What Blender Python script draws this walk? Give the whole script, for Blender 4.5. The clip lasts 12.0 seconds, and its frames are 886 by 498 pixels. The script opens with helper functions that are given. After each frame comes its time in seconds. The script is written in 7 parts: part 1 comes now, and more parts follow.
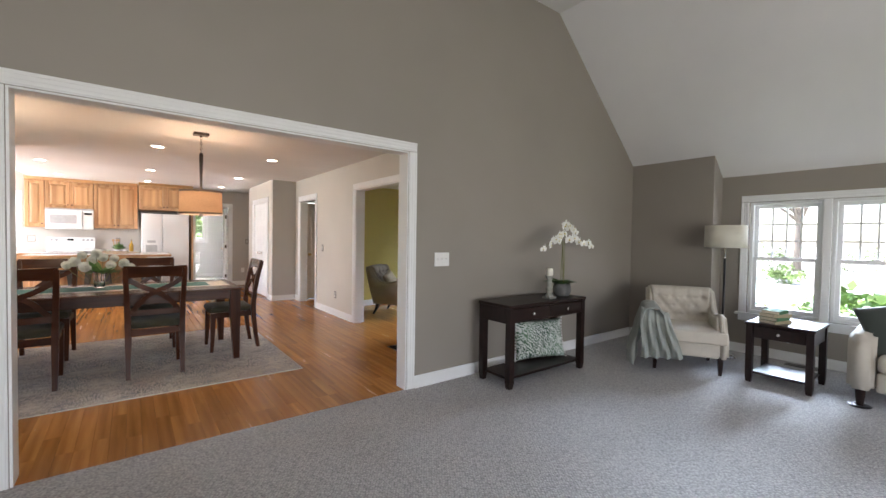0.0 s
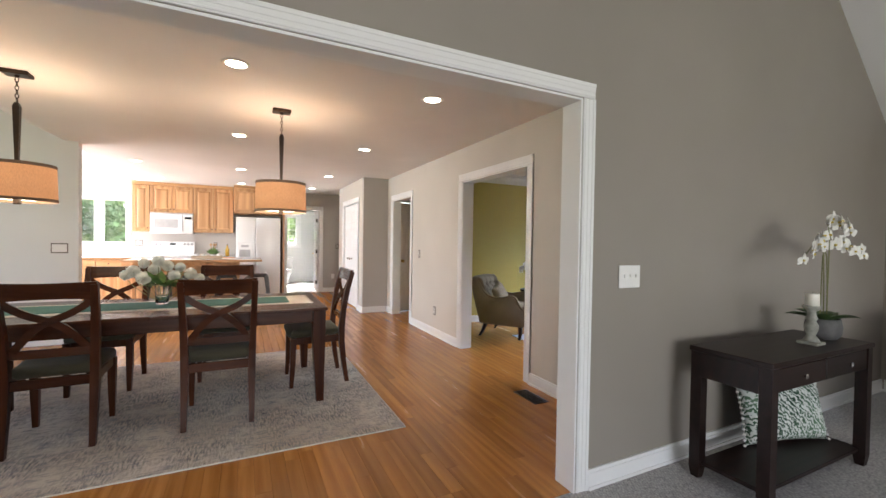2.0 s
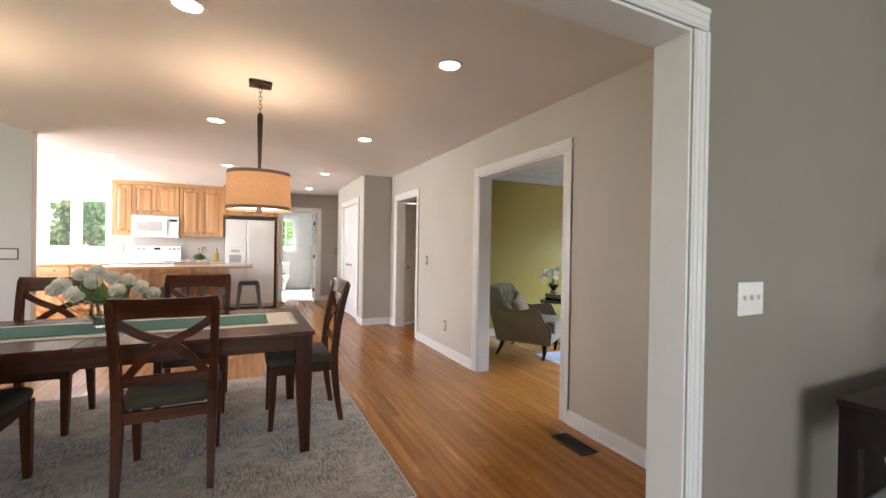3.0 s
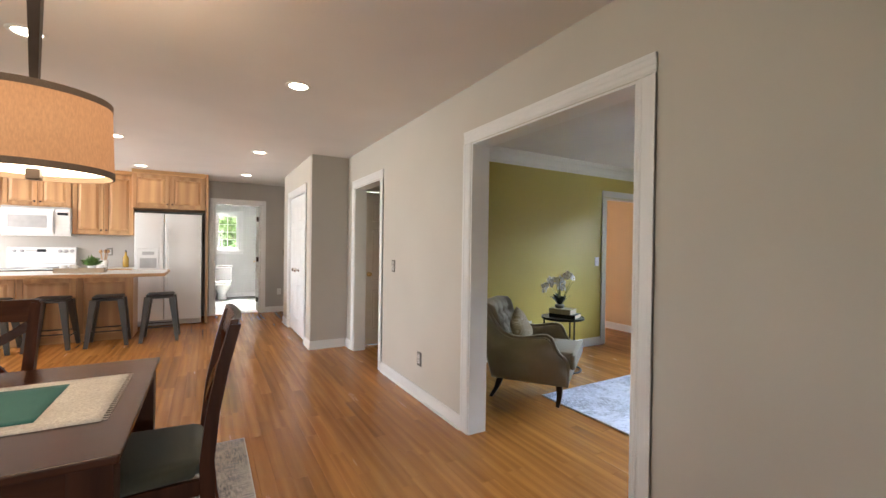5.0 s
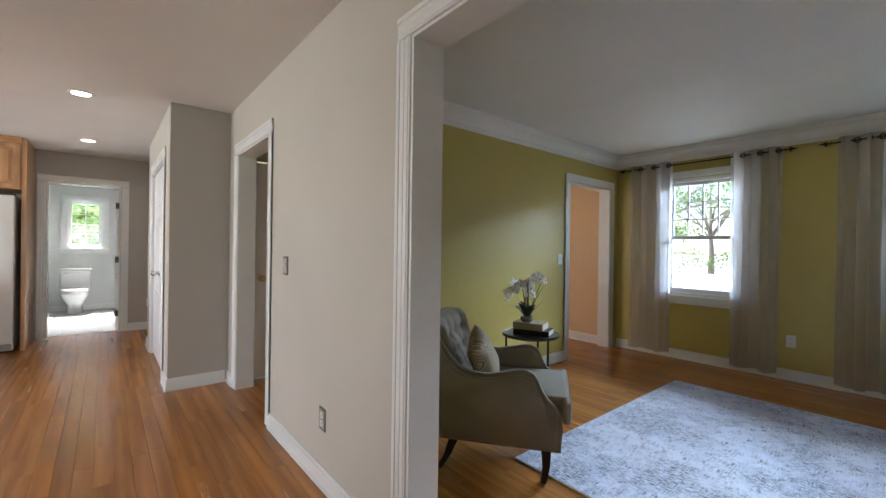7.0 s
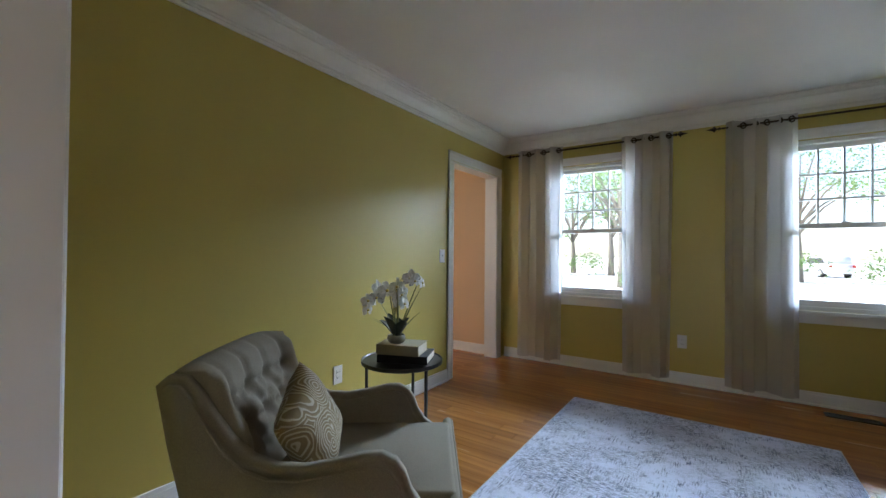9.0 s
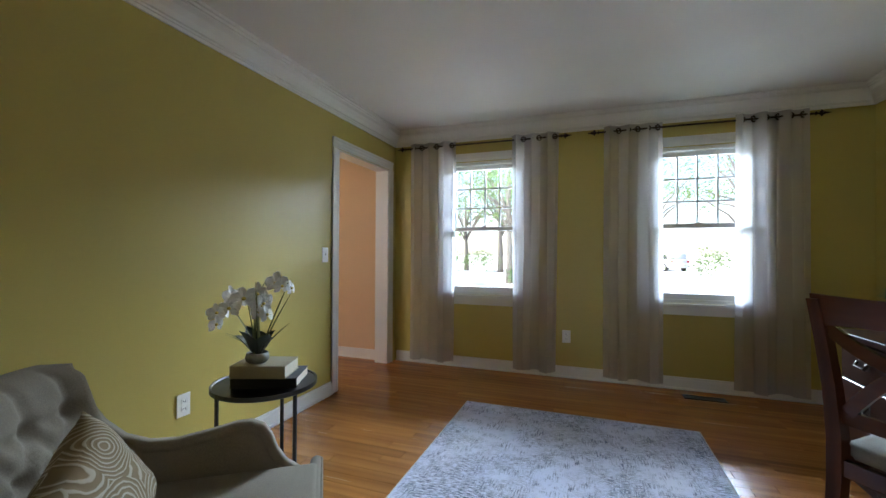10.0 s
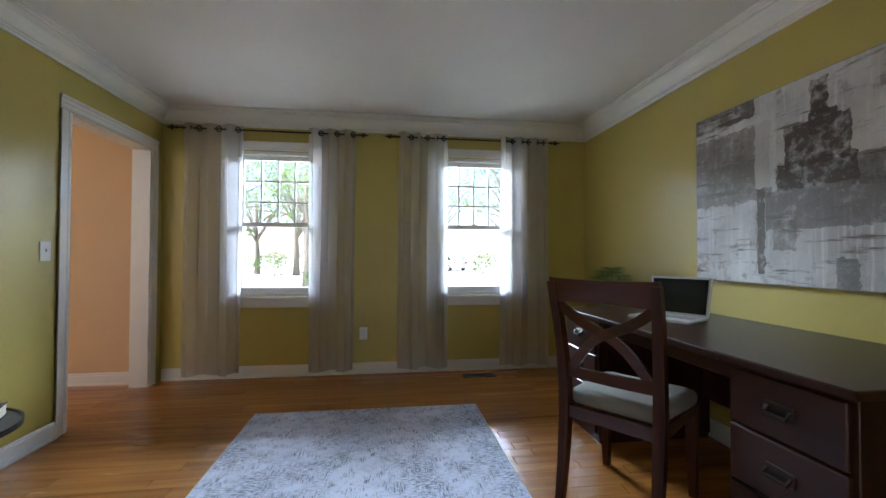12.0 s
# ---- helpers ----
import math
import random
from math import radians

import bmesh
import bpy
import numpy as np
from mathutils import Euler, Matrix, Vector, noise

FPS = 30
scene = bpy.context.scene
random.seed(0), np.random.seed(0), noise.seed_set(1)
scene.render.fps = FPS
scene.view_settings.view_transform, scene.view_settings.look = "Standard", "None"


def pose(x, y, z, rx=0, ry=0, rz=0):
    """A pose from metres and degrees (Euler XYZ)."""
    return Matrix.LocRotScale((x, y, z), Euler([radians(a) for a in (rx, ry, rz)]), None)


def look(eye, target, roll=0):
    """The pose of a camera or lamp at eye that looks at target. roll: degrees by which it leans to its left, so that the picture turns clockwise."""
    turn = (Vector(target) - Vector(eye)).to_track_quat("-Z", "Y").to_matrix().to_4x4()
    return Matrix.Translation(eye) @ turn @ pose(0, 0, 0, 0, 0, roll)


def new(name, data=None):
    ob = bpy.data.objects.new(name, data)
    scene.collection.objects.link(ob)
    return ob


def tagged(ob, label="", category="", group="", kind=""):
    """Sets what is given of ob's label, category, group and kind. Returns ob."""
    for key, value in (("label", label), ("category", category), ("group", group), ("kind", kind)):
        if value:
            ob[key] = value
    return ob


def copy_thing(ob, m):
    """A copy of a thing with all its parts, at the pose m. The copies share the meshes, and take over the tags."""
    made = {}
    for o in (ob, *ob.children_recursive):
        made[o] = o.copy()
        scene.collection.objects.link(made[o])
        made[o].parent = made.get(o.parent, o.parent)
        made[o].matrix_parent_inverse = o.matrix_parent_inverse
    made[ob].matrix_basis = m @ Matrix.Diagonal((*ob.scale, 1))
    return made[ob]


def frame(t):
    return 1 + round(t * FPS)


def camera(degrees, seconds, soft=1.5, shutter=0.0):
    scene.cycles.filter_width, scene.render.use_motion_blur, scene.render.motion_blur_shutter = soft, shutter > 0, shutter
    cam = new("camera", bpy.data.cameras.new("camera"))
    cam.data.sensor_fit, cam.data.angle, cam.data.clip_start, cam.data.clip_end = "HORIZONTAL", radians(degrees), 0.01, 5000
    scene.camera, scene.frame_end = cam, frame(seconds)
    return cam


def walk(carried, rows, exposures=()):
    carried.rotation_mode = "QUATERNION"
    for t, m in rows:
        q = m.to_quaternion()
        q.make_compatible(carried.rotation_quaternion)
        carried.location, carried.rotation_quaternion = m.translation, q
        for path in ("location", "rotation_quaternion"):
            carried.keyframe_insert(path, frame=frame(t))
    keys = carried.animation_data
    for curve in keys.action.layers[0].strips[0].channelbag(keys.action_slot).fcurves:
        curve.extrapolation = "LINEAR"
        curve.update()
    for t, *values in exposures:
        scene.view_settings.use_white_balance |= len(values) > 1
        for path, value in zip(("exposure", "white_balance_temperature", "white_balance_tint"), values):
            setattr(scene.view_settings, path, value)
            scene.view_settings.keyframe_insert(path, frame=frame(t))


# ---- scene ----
cam = camera(94.6, 12.0)
PATH = [
    (0, (-0.109, -0.119, 1.317), (1.102, 1.472, 1.265), 0.9),
    (0.5, (-0.044, 0.229, 1.32), (1.056, 1.898, 1.269), 0.8),
    (1, (0.048, 0.58, 1.321), (1.037, 2.318, 1.274), 0.8),
    (1.5, (0.13, 0.919, 1.314), (1.032, 2.704, 1.271), 0.8),
    (2, (0.213, 1.268, 1.302), (1.089, 3.066, 1.267), 0.9),
    (2.5, (0.323, 1.615, 1.311), (1.186, 3.419, 1.284), 0.9),
    (2.7, (0.364, 1.758, 1.304), (1.226, 3.563, 1.285), 0.9),
    (4.5, (0.838, 2.965, 1.315), (1.794, 4.721, 1.302), 0.9),
    (5, (1.009, 3.271, 1.314), (2.01, 5.002, 1.301), 0.8),
    (5.5, (1.163, 3.574, 1.3), (2.222, 5.27, 1.291), 0.8),
    (6, (1.317, 3.866, 1.28), (2.447, 5.516, 1.272), 0.9),
    (6.5, (1.519, 4.133, 1.246), (2.718, 5.733, 1.243), 0.8),
    (7, (1.717, 4.381, 1.236), (2.994, 5.92, 1.234), 0.8),
    (7.2, (1.787, 4.463, 1.234), (3.102, 5.97, 1.23), 0.8),
    (9, (2.594, 4.979, 1.157), (4.247, 6.104, 1.179), 0.5),
    (9.5, (2.779, 5.035, 1.157), (4.548, 5.969, 1.176), 0.3),
    (10, (2.877, 5.059, 1.159), (4.758, 5.738, 1.176), 0.3),
    (10.5, (2.943, 5.053, 1.13), (4.895, 5.491, 1.153), 0.3),
    (11, (2.963, 5.064, 1.113), (4.954, 5.252, 1.14), 0.3),
    (11.5, (2.949, 5.053, 1.107), (4.949, 5.011, 1.139), 0.3),
    (12, (2.917, 5.056, 1.115), (4.898, 4.783, 1.149), 0.2),
]
EXPOSURES = [(0, 2.08, 6350, 16), (1, 2.15, 6350, 15), (2.5, 2.2, 6350, 14), (4.5, 2.02, 6400, 12), (5.5, 2.06, 6300, 11), (6.5, 1.72, 6050, 10), (9, 1.7, 5950, 9), (9.5, 1.75, 6000, 9), (12, 1.76, 6100, 10)]
walk(cam, [(t, look(eye, target, roll)) for t, eye, target, roll in PATH], EXPOSURES)

# ---- light ----
world = bpy.data.worlds.new("world")
scene.world = world
world.use_nodes = True
wn = world.node_tree.nodes
sky = wn.new("ShaderNodeTexSky")
sky.sky_type, sky.sun_disc = "NISHITA", False
sky.sun_elevation, sky.sun_rotation = radians(55), radians(-11)
world.node_tree.links.new(sky.outputs[0], wn["Background"].inputs[0])
wn["Background"].inputs[1].default_value = 0.15

sun = new("sun", bpy.data.lights.new("sun", "SUN"))
sun.data.energy, sun.data.angle, sun.data.color = 5.0, radians(0.5), (1.0, 0.95, 0.86)
sun.matrix_world = look((-2, 10, 15), (0, 0, 0.7))


def daylight_fill(eye, target, width, height, watts, color=(0.86, 0.93, 1.0)):
    """Added area lamp that stands in for daylight through an opening."""
    lamp = new("daylight_fill", bpy.data.lights.new("daylight_fill", "AREA"))
    lamp.data.shape, lamp.data.size, lamp.data.size_y = "RECTANGLE", width, height
    lamp.data.energy, lamp.data.color = watts, color
    lamp.matrix_world = look(eye, target)
    return lamp


def bulb(place, watts, radius=0.04, color=(1.0, 0.72, 0.45)):
    lamp = new("bulb", bpy.data.lights.new("bulb", "POINT"))
    lamp.data.energy, lamp.data.color, lamp.data.shadow_soft_size = watts, color, radius
    lamp.location = place
    return lamp


# added lamp over the drive in place of sky, for the study's and the living room's east windows
daylight_fill((19.5, 5.7, 6.2), (6.5, 5.7, 1.6), 15.0, 4.0, 6300, (0.71, 0.86, 1.0))
# living room: added lamp in an assumed, unseen opening of the end wall
daylight_fill((0.5, -5.02, 1.35), (0.5, 3, 1.1), 5.2, 1.8, 50, (1.0, 0.97, 0.93))
# dining and kitchen: added lamps in unseen west openings
daylight_fill((-4.32, 5.1, 1.3), (0, 5.1, 1.0), 2.9, 1.7, 9, (0.98, 0.98, 0.98))
daylight_fill((-4.32, 9.75, 1.5), (0, 9.75, 1.2), 2.4, 1.5, 58, (0.97, 0.98, 1.0))
# added lamp outdoors above the kitchen's north windows, in place of sky
daylight_fill((-2.4, 13.2, 3.6), (-2.2, 11.2, 0.9), 2.0, 1.4, 230, (0.96, 0.98, 1.0))
# bathroom: added lamp outdoors above its window
daylight_fill((1.45, 15.9, 3.5), (1.45, 13.6, 0.6), 1.6, 1.4, 1700, (1.0, 0.98, 0.95))
# hall: added warm lamp in an opening made up to light the room
daylight_fill((4.33, 8.35, 1.45), (9, 8.2, 1.1), 1.0, 1.6, 2.2, (1.0, 0.88, 0.75))

# ---- materials ----
def mix_rgb(nt, fac, a, b):
    n = nt.nodes.new("ShaderNodeMix")
    n.data_type = "RGBA"
    for sock, val in ((n.inputs[0], fac), (n.inputs[6], a), (n.inputs[7], b)):
        if hasattr(val, "is_output"):
            nt.links.new(val, sock)
        elif isinstance(val, tuple):
            sock.default_value = (*val, 1)
        else:
            sock.default_value = val
    return n.outputs[2]


def ramp(nt, src, lo, hi):
    n = nt.nodes.new("ShaderNodeMapRange")
    n.inputs[1].default_value, n.inputs[2].default_value = lo, hi
    nt.links.new(src, n.inputs[0])
    return n.outputs[0]


def position(nt, scale=(1, 1, 1), turn=0.0, local=False, jitter=False):
    """Coordinates in metres, stretched, and shifted at random for each piece if asked."""
    if local:
        src = nt.nodes.new("ShaderNodeTexCoord").outputs["Object"]
    else:
        src = nt.nodes.new("ShaderNodeNewGeometry").outputs["Position"]
    m = nt.nodes.new("ShaderNodeMapping")
    m.inputs["Scale"].default_value = scale
    m.inputs["Rotation"].default_value = (0, 0, radians(turn))
    nt.links.new(src, m.inputs["Vector"])
    if jitter:
        comb = nt.nodes.new("ShaderNodeVectorMath")
        comb.operation = "MULTIPLY_ADD"
        comb.inputs[1].default_value = (37, 23, 11)
        nt.links.new(piece_random(nt), comb.inputs[0])
        nt.links.new(m.outputs[0], comb.inputs[2])
        return comb.outputs[0]
    return m.outputs[0]


def piece_random(nt):
    a = nt.nodes.new("ShaderNodeObjectInfo").outputs["Random"]
    b = nt.nodes.new("ShaderNodeNewGeometry").outputs["Random Per Island"]
    add = nt.nodes.new("ShaderNodeMath")
    add.operation = "ADD"
    nt.links.new(a, add.inputs[0])
    nt.links.new(b, add.inputs[1])
    fr = nt.nodes.new("ShaderNodeMath")
    fr.operation = "FRACT"
    nt.links.new(add.outputs[0], fr.inputs[0])
    return fr.outputs[0]


def noise_tex(nt, vec, scale, detail=4.0, rough=0.55):
    n = nt.nodes.new("ShaderNodeTexNoise")
    n.inputs["Scale"].default_value, n.inputs["Detail"].default_value, n.inputs["Roughness"].default_value = scale, detail, rough
    nt.links.new(vec, n.inputs["Vector"])
    return n.outputs[0]


def bump(nt, height, strength, distance=0.002):
    b = nt.nodes.new("ShaderNodeBump")
    b.inputs["Strength"].default_value, b.inputs["Distance"].default_value = strength, distance
    nt.links.new(height, b.inputs["Height"])
    nt.links.new(b.outputs[0], nt.nodes["Principled BSDF"].inputs["Normal"])


def base(name, color, rough=0.5, metal=0.0, coat=0.0):
    m = bpy.data.materials.new(name)
    m.use_nodes = True
    p = m.node_tree.nodes["Principled BSDF"]
    p.inputs["Base Color"].default_value = (*color, 1)
    p.inputs["Roughness"].default_value, p.inputs["Metallic"].default_value = rough, metal
    p.inputs["Coat Weight"].default_value, p.inputs["Coat Roughness"].default_value = coat, 0.12
    return m, m.node_tree, p


def scaled(c, k):
    return tuple(min(1.0, v * k) for v in c)


def painted(name, color, rough=0.55, fine=220, strength=0.12, spread=0.05):
    """Rolled wall paint: faint orange-peel, slow drift of tone."""
    m, nt, p = base(name, color, rough)
    pos = position(nt)
    slow = ramp(nt, noise_tex(nt, pos, 0.8, 3), 0.3, 0.7)
    nt.links.new(mix_rgb(nt, slow, scaled(color, 1 - spread), scaled(color, 1 + spread)), p.inputs["Base Color"])
    r = nt.nodes.new("ShaderNodeMapRange")
    r.inputs[3].default_value, r.inputs[4].default_value = rough - 0.08, rough + 0.08
    nt.links.new(noise_tex(nt, pos, 3.0, 3), r.inputs[0])
    nt.links.new(r.outputs[0], p.inputs["Roughness"])
    bump(nt, noise_tex(nt, pos, fine, 2), strength, 0.001)
    return m


def wood(name, dark, light, rough=0.35, axis=1, grain=14.0, coat=0.0, local=True, tone=0.25, ring=1.0, shine=0.5, relief=0.08):
    """Grained timber; axis is the way the grain runs."""
    m, nt, p = base(name, light, rough, 0, coat)
    p.inputs["Specular IOR Level"].default_value = shine
    sc = [grain, grain, grain]
    sc[axis] = grain * 0.06
    pos = position(nt, tuple(sc), local=local, jitter=True)
    a = noise_tex(nt, pos, 1.0, 6, 0.6)
    w = nt.nodes.new("ShaderNodeTexWave")
    w.bands_direction = "X" if axis != 0 else "Y"
    w.inputs["Scale"].default_value, w.inputs["Distortion"].default_value, w.inputs["Detail"].default_value = 0.25 * ring, 9.0, 3.0
    nt.links.new(pos, w.inputs["Vector"])
    g = nt.nodes.new("ShaderNodeMath")
    g.operation = "MULTIPLY_ADD"
    g.inputs[1].default_value = 0.35
    nt.links.new(w.outputs[1], g.inputs[0])
    nt.links.new(ramp(nt, a, 0.25, 0.85), g.inputs[2])
    col = mix_rgb(nt, g.outputs[0], dark, light)
    t = nt.nodes.new("ShaderNodeMapRange")
    t.inputs[3].default_value, t.inputs[4].default_value = 1 - tone, 1 + tone
    nt.links.new(piece_random(nt), t.inputs[0])
    hsv = nt.nodes.new("ShaderNodeHueSaturation")
    nt.links.new(col, hsv.inputs["Color"])
    nt.links.new(t.outputs[0], hsv.inputs["Value"])
    nt.links.new(hsv.outputs[0], p.inputs["Base Color"])
    rr = nt.nodes.new("ShaderNodeMapRange")
    rr.inputs[3].default_value, rr.inputs[4].default_value = rough - 0.02, rough + 0.03
    nt.links.new(a, rr.inputs[0])
    nt.links.new(rr.outputs[0], p.inputs["Roughness"])
    bump(nt, a, relief, 0.001)
    return m


def cloth(name, color, second=None, scale=900, rough=0.9, strength=0.35, sheen=0.06):
    """Woven fabric: fine weave over slow drift."""
    m, nt, p = base(name, color, rough)
    p.inputs["Sheen Weight"].default_value = sheen
    pos = position(nt, local=True)
    weave = noise_tex(nt, pos, scale * 0.35, 2)
    slow = noise_tex(nt, pos, 6, 3)
    c1 = mix_rgb(nt, ramp(nt, slow, 0.3, 0.7), scaled(color, 0.88), scaled(color, 1.1))
    c2 = mix_rgb(nt, ramp(nt, weave, 0.35, 0.7), c1, second or scaled(color, 1.25))
    nt.links.new(c2, p.inputs["Base Color"])
    bump(nt, weave, strength, 0.0015)
    return m


def plain(name, color, rough=0.4, metal=0.0, coat=0.0, spread=0.08, scale=12.0, relief=0.03):
    m, nt, p = base(name, color, rough, metal, coat)
    pos = position(nt, local=True)
    n = noise_tex(nt, pos, scale, 4)
    nt.links.new(mix_rgb(nt, ramp(nt, n, 0.3, 0.7), scaled(color, 1 - spread), scaled(color, 1 + spread)), p.inputs["Base Color"])
    rr = nt.nodes.new("ShaderNodeMapRange")
    rr.inputs[3].default_value, rr.inputs[4].default_value = max(0.02, rough - 0.06), rough + 0.06
    nt.links.new(n, rr.inputs[0])
    nt.links.new(rr.outputs[0], p.inputs["Roughness"])
    bump(nt, noise_tex(nt, pos, scale * 12, 2), relief, 0.001)
    return m


def glow(name, color, strength):
    m, nt, p = base(name, (0.8, 0.8, 0.8), 0.5)
    p.inputs["Emission Color"].default_value = (*color, 1)
    p.inputs["Emission Strength"].default_value = strength
    return m


def glass(name, tint=(1, 1, 1), rough=0.0):
    m, nt, p = base(name, tint, rough)
    p.inputs["Transmission Weight"].default_value, p.inputs["IOR"].default_value = 1.0, 1.45
    return m


def pane_glass(name):
    """Thin window glass: clear, with a faint reflection."""
    m = bpy.data.materials.new(name)
    m.use_nodes = True
    nt = m.node_tree
    nt.nodes.clear()
    out, mixer = nt.nodes.new("ShaderNodeOutputMaterial"), nt.nodes.new("ShaderNodeMixShader")
    tr, gl = nt.nodes.new("ShaderNodeBsdfTransparent"), nt.nodes.new("ShaderNodeBsdfGlossy")
    gl.inputs["Roughness"].default_value = 0.02
    mixer.inputs[0].default_value = 0.05
    nt.links.new(tr.outputs[0], mixer.inputs[1])
    nt.links.new(gl.outputs[0], mixer.inputs[2])
    nt.links.new(mixer.outputs[0], out.inputs[0])
    return m


WALL_TAUPE = painted("taupe_paint", (0.285, 0.253, 0.218))
WALL_BEIGE = painted("beige_paint", (0.57, 0.53, 0.465))
WALL_OLIVE = painted("olive_paint", (0.50, 0.405, 0.105), 0.4)
WALL_PEACH = painted("peach_paint", (0.70, 0.50, 0.30))
WALL_WHITE = painted("pale_grey_paint", (0.70, 0.70, 0.68))
WALL_GREYSH = painted("warm_grey_paint", (0.46, 0.43, 0.39))
CEIL = painted("ceiling_white", (0.78, 0.76, 0.74), 0.85, 160, 0.25)
TRIM = plain("trim_white", (0.80, 0.80, 0.79), 0.32, 0, 0.0, 0.02, 6)
CROWN_M = plain("crown_white", (0.78, 0.77, 0.74), 0.4, 0, 0.0, 0.02, 6)
PANE = pane_glass("window_glass")
OAK = wood("oak_floor", (0.24, 0.09, 0.018), (0.49, 0.206, 0.046), 0.26, 1, 16, 0.0, local=False, tone=0.16, ring=1.0, relief=0.02)


def carpet_mat():
    m, nt, p = base("loop_carpet", (0.45, 0.45, 0.45), 0.95)
    p.inputs["Sheen Weight"].default_value = 0.2
    pos = position(nt, (1, 1, 1), 35)
    br = nt.nodes.new("ShaderNodeTexVoronoi")
    br.inputs["Scale"].default_value, br.inputs["Randomness"].default_value = 70, 0.55
    nt.links.new(pos, br.inputs["Vector"])
    speck = noise_tex(nt, pos, 130, 2)
    slow = noise_tex(nt, pos, 1.4, 3)
    c = mix_rgb(nt, ramp(nt, br.outputs["Distance"], 0.1, 0.75), (0.66, 0.64, 0.62), (0.16, 0.16, 0.167))
    c = mix_rgb(nt, ramp(nt, speck, 0.35, 0.7), c, (0.40, 0.385, 0.37))
    mul = nt.nodes.new("ShaderNodeHueSaturation")
    rr = nt.nodes.new("ShaderNodeMapRange")
    rr.inputs[3].default_value, rr.inputs[4].default_value = 0.85, 1.12
    nt.links.new(slow, rr.inputs[0])
    nt.links.new(rr.outputs[0], mul.inputs["Value"])
    nt.links.new(c, mul.inputs["Color"])
    nt.links.new(mul.outputs[0], p.inputs["Base Color"])
    b = nt.nodes.new("ShaderNodeMath")
    b.operation = "MULTIPLY"
    b.inputs[1].default_value = -1
    nt.links.new(br.outputs["Distance"], b.inputs[0])
    bump(nt, b.outputs[0], 0.8, 0.006)
    return m


CARPET = carpet_mat()


# ---- mesh helpers ----
def link(name, bm, material, parent=None, label="", smooth=False):
    me = bpy.data.meshes.new(name)
    bm.to_mesh(me)
    bm.free()
    for mat in material if isinstance(material, (list, tuple)) else [material]:
        me.materials.append(mat)
    if smooth:
        for f in me.polygons:
            f.use_smooth = True
    ob = new(name, me)
    if parent is not None:
        ob.parent = parent
    if label:
        ob["label"] = label
    return ob


def part(name, bm, material, parent, label="", smooth=False):
    return link(name, bm, material, parent, label, smooth)


def thing(name, m, label, category, group=""):
    ob = new(name)
    ob.matrix_world = m
    ob.empty_display_size = 0.1
    return tagged(ob, label, category, group)


def box(bm, x0, x1, y0, y1, z0, z1, bevel=0.0, seg=1):
    vs = [bm.verts.new((x, y, z)) for x in (x0, x1) for y in (y0, y1) for z in (z0, z1)]
    q = [(0, 1, 3, 2), (4, 6, 7, 5), (0, 4, 5, 1), (2, 3, 7, 6), (0, 2, 6, 4), (1, 5, 7, 3)]
    fs = [bm.faces.new([vs[i] for i in f]) for f in q]
    if bevel:
        es = list({e for f in fs for e in f.edges})
        bmesh.ops.bevel(bm, geom=es, offset=bevel, segments=seg, affect="EDGES", profile=0.5)
    return vs


def boxes(*rows, bevel=0.0, seg=1):
    bm = bmesh.new()
    for r in rows:
        b2 = bmesh.new()
        box(b2, *r, bevel=bevel, seg=seg)
        me = bpy.data.meshes.new("tmp")
        b2.to_mesh(me)
        b2.free()
        bm.from_mesh(me)
        bpy.data.meshes.remove(me)
    return bm


def lathe(profile, steps=24, center=(0, 0)):
    """A turned shape from (radius, height) pairs."""
    bm = bmesh.new()
    rings = []
    for r, z in profile:
        rings.append([bm.verts.new((center[0] + r * math.cos(2 * math.pi * i / steps), center[1] + r * math.sin(2 * math.pi * i / steps), z)) for i in range(steps)])
    for a, b in zip(rings, rings[1:]):
        for i in range(steps):
            bm.faces.new((a[i], a[(i + 1) % steps], b[(i + 1) % steps], b[i]))
    closed = profile[0] == profile[-1]
    if profile[0][0] > 1e-4 and not closed:
        bm.faces.new(rings[0][::-1])
    if profile[-1][0] > 1e-4 and not closed:
        bm.faces.new(rings[-1])
    bmesh.ops.remove_doubles(bm, verts=bm.verts, dist=1e-5)
    bmesh.ops.recalc_face_normals(bm, faces=bm.faces)
    return bm


def tube(points, radius, sides=8, bm=None, taper=1.0):
    """A round rod through points."""
    bm = bm or bmesh.new()
    pts = [Vector(p) for p in points]
    rings = []
    for i, p in enumerate(pts):
        d = (pts[min(i + 1, len(pts) - 1)] - pts[max(i - 1, 0)]).normalized()
        side = d.cross(Vector((0.31, 0.17, 0.93))).normalized()
        up = d.cross(side)
        r = radius * (1 + (taper - 1) * i / max(1, len(pts) - 1))
        rings.append([bm.verts.new(p + r * (math.cos(2 * math.pi * k / sides) * side + math.sin(2 * math.pi * k / sides) * up)) for k in range(sides)])
    for a, b in zip(rings, rings[1:]):
        for k in range(sides):
            bm.faces.new((a[k], a[(k + 1) % sides], b[(k + 1) % sides], b[k]))
    bm.faces.new(rings[0][::-1])
    bm.faces.new(rings[-1])
    return bm


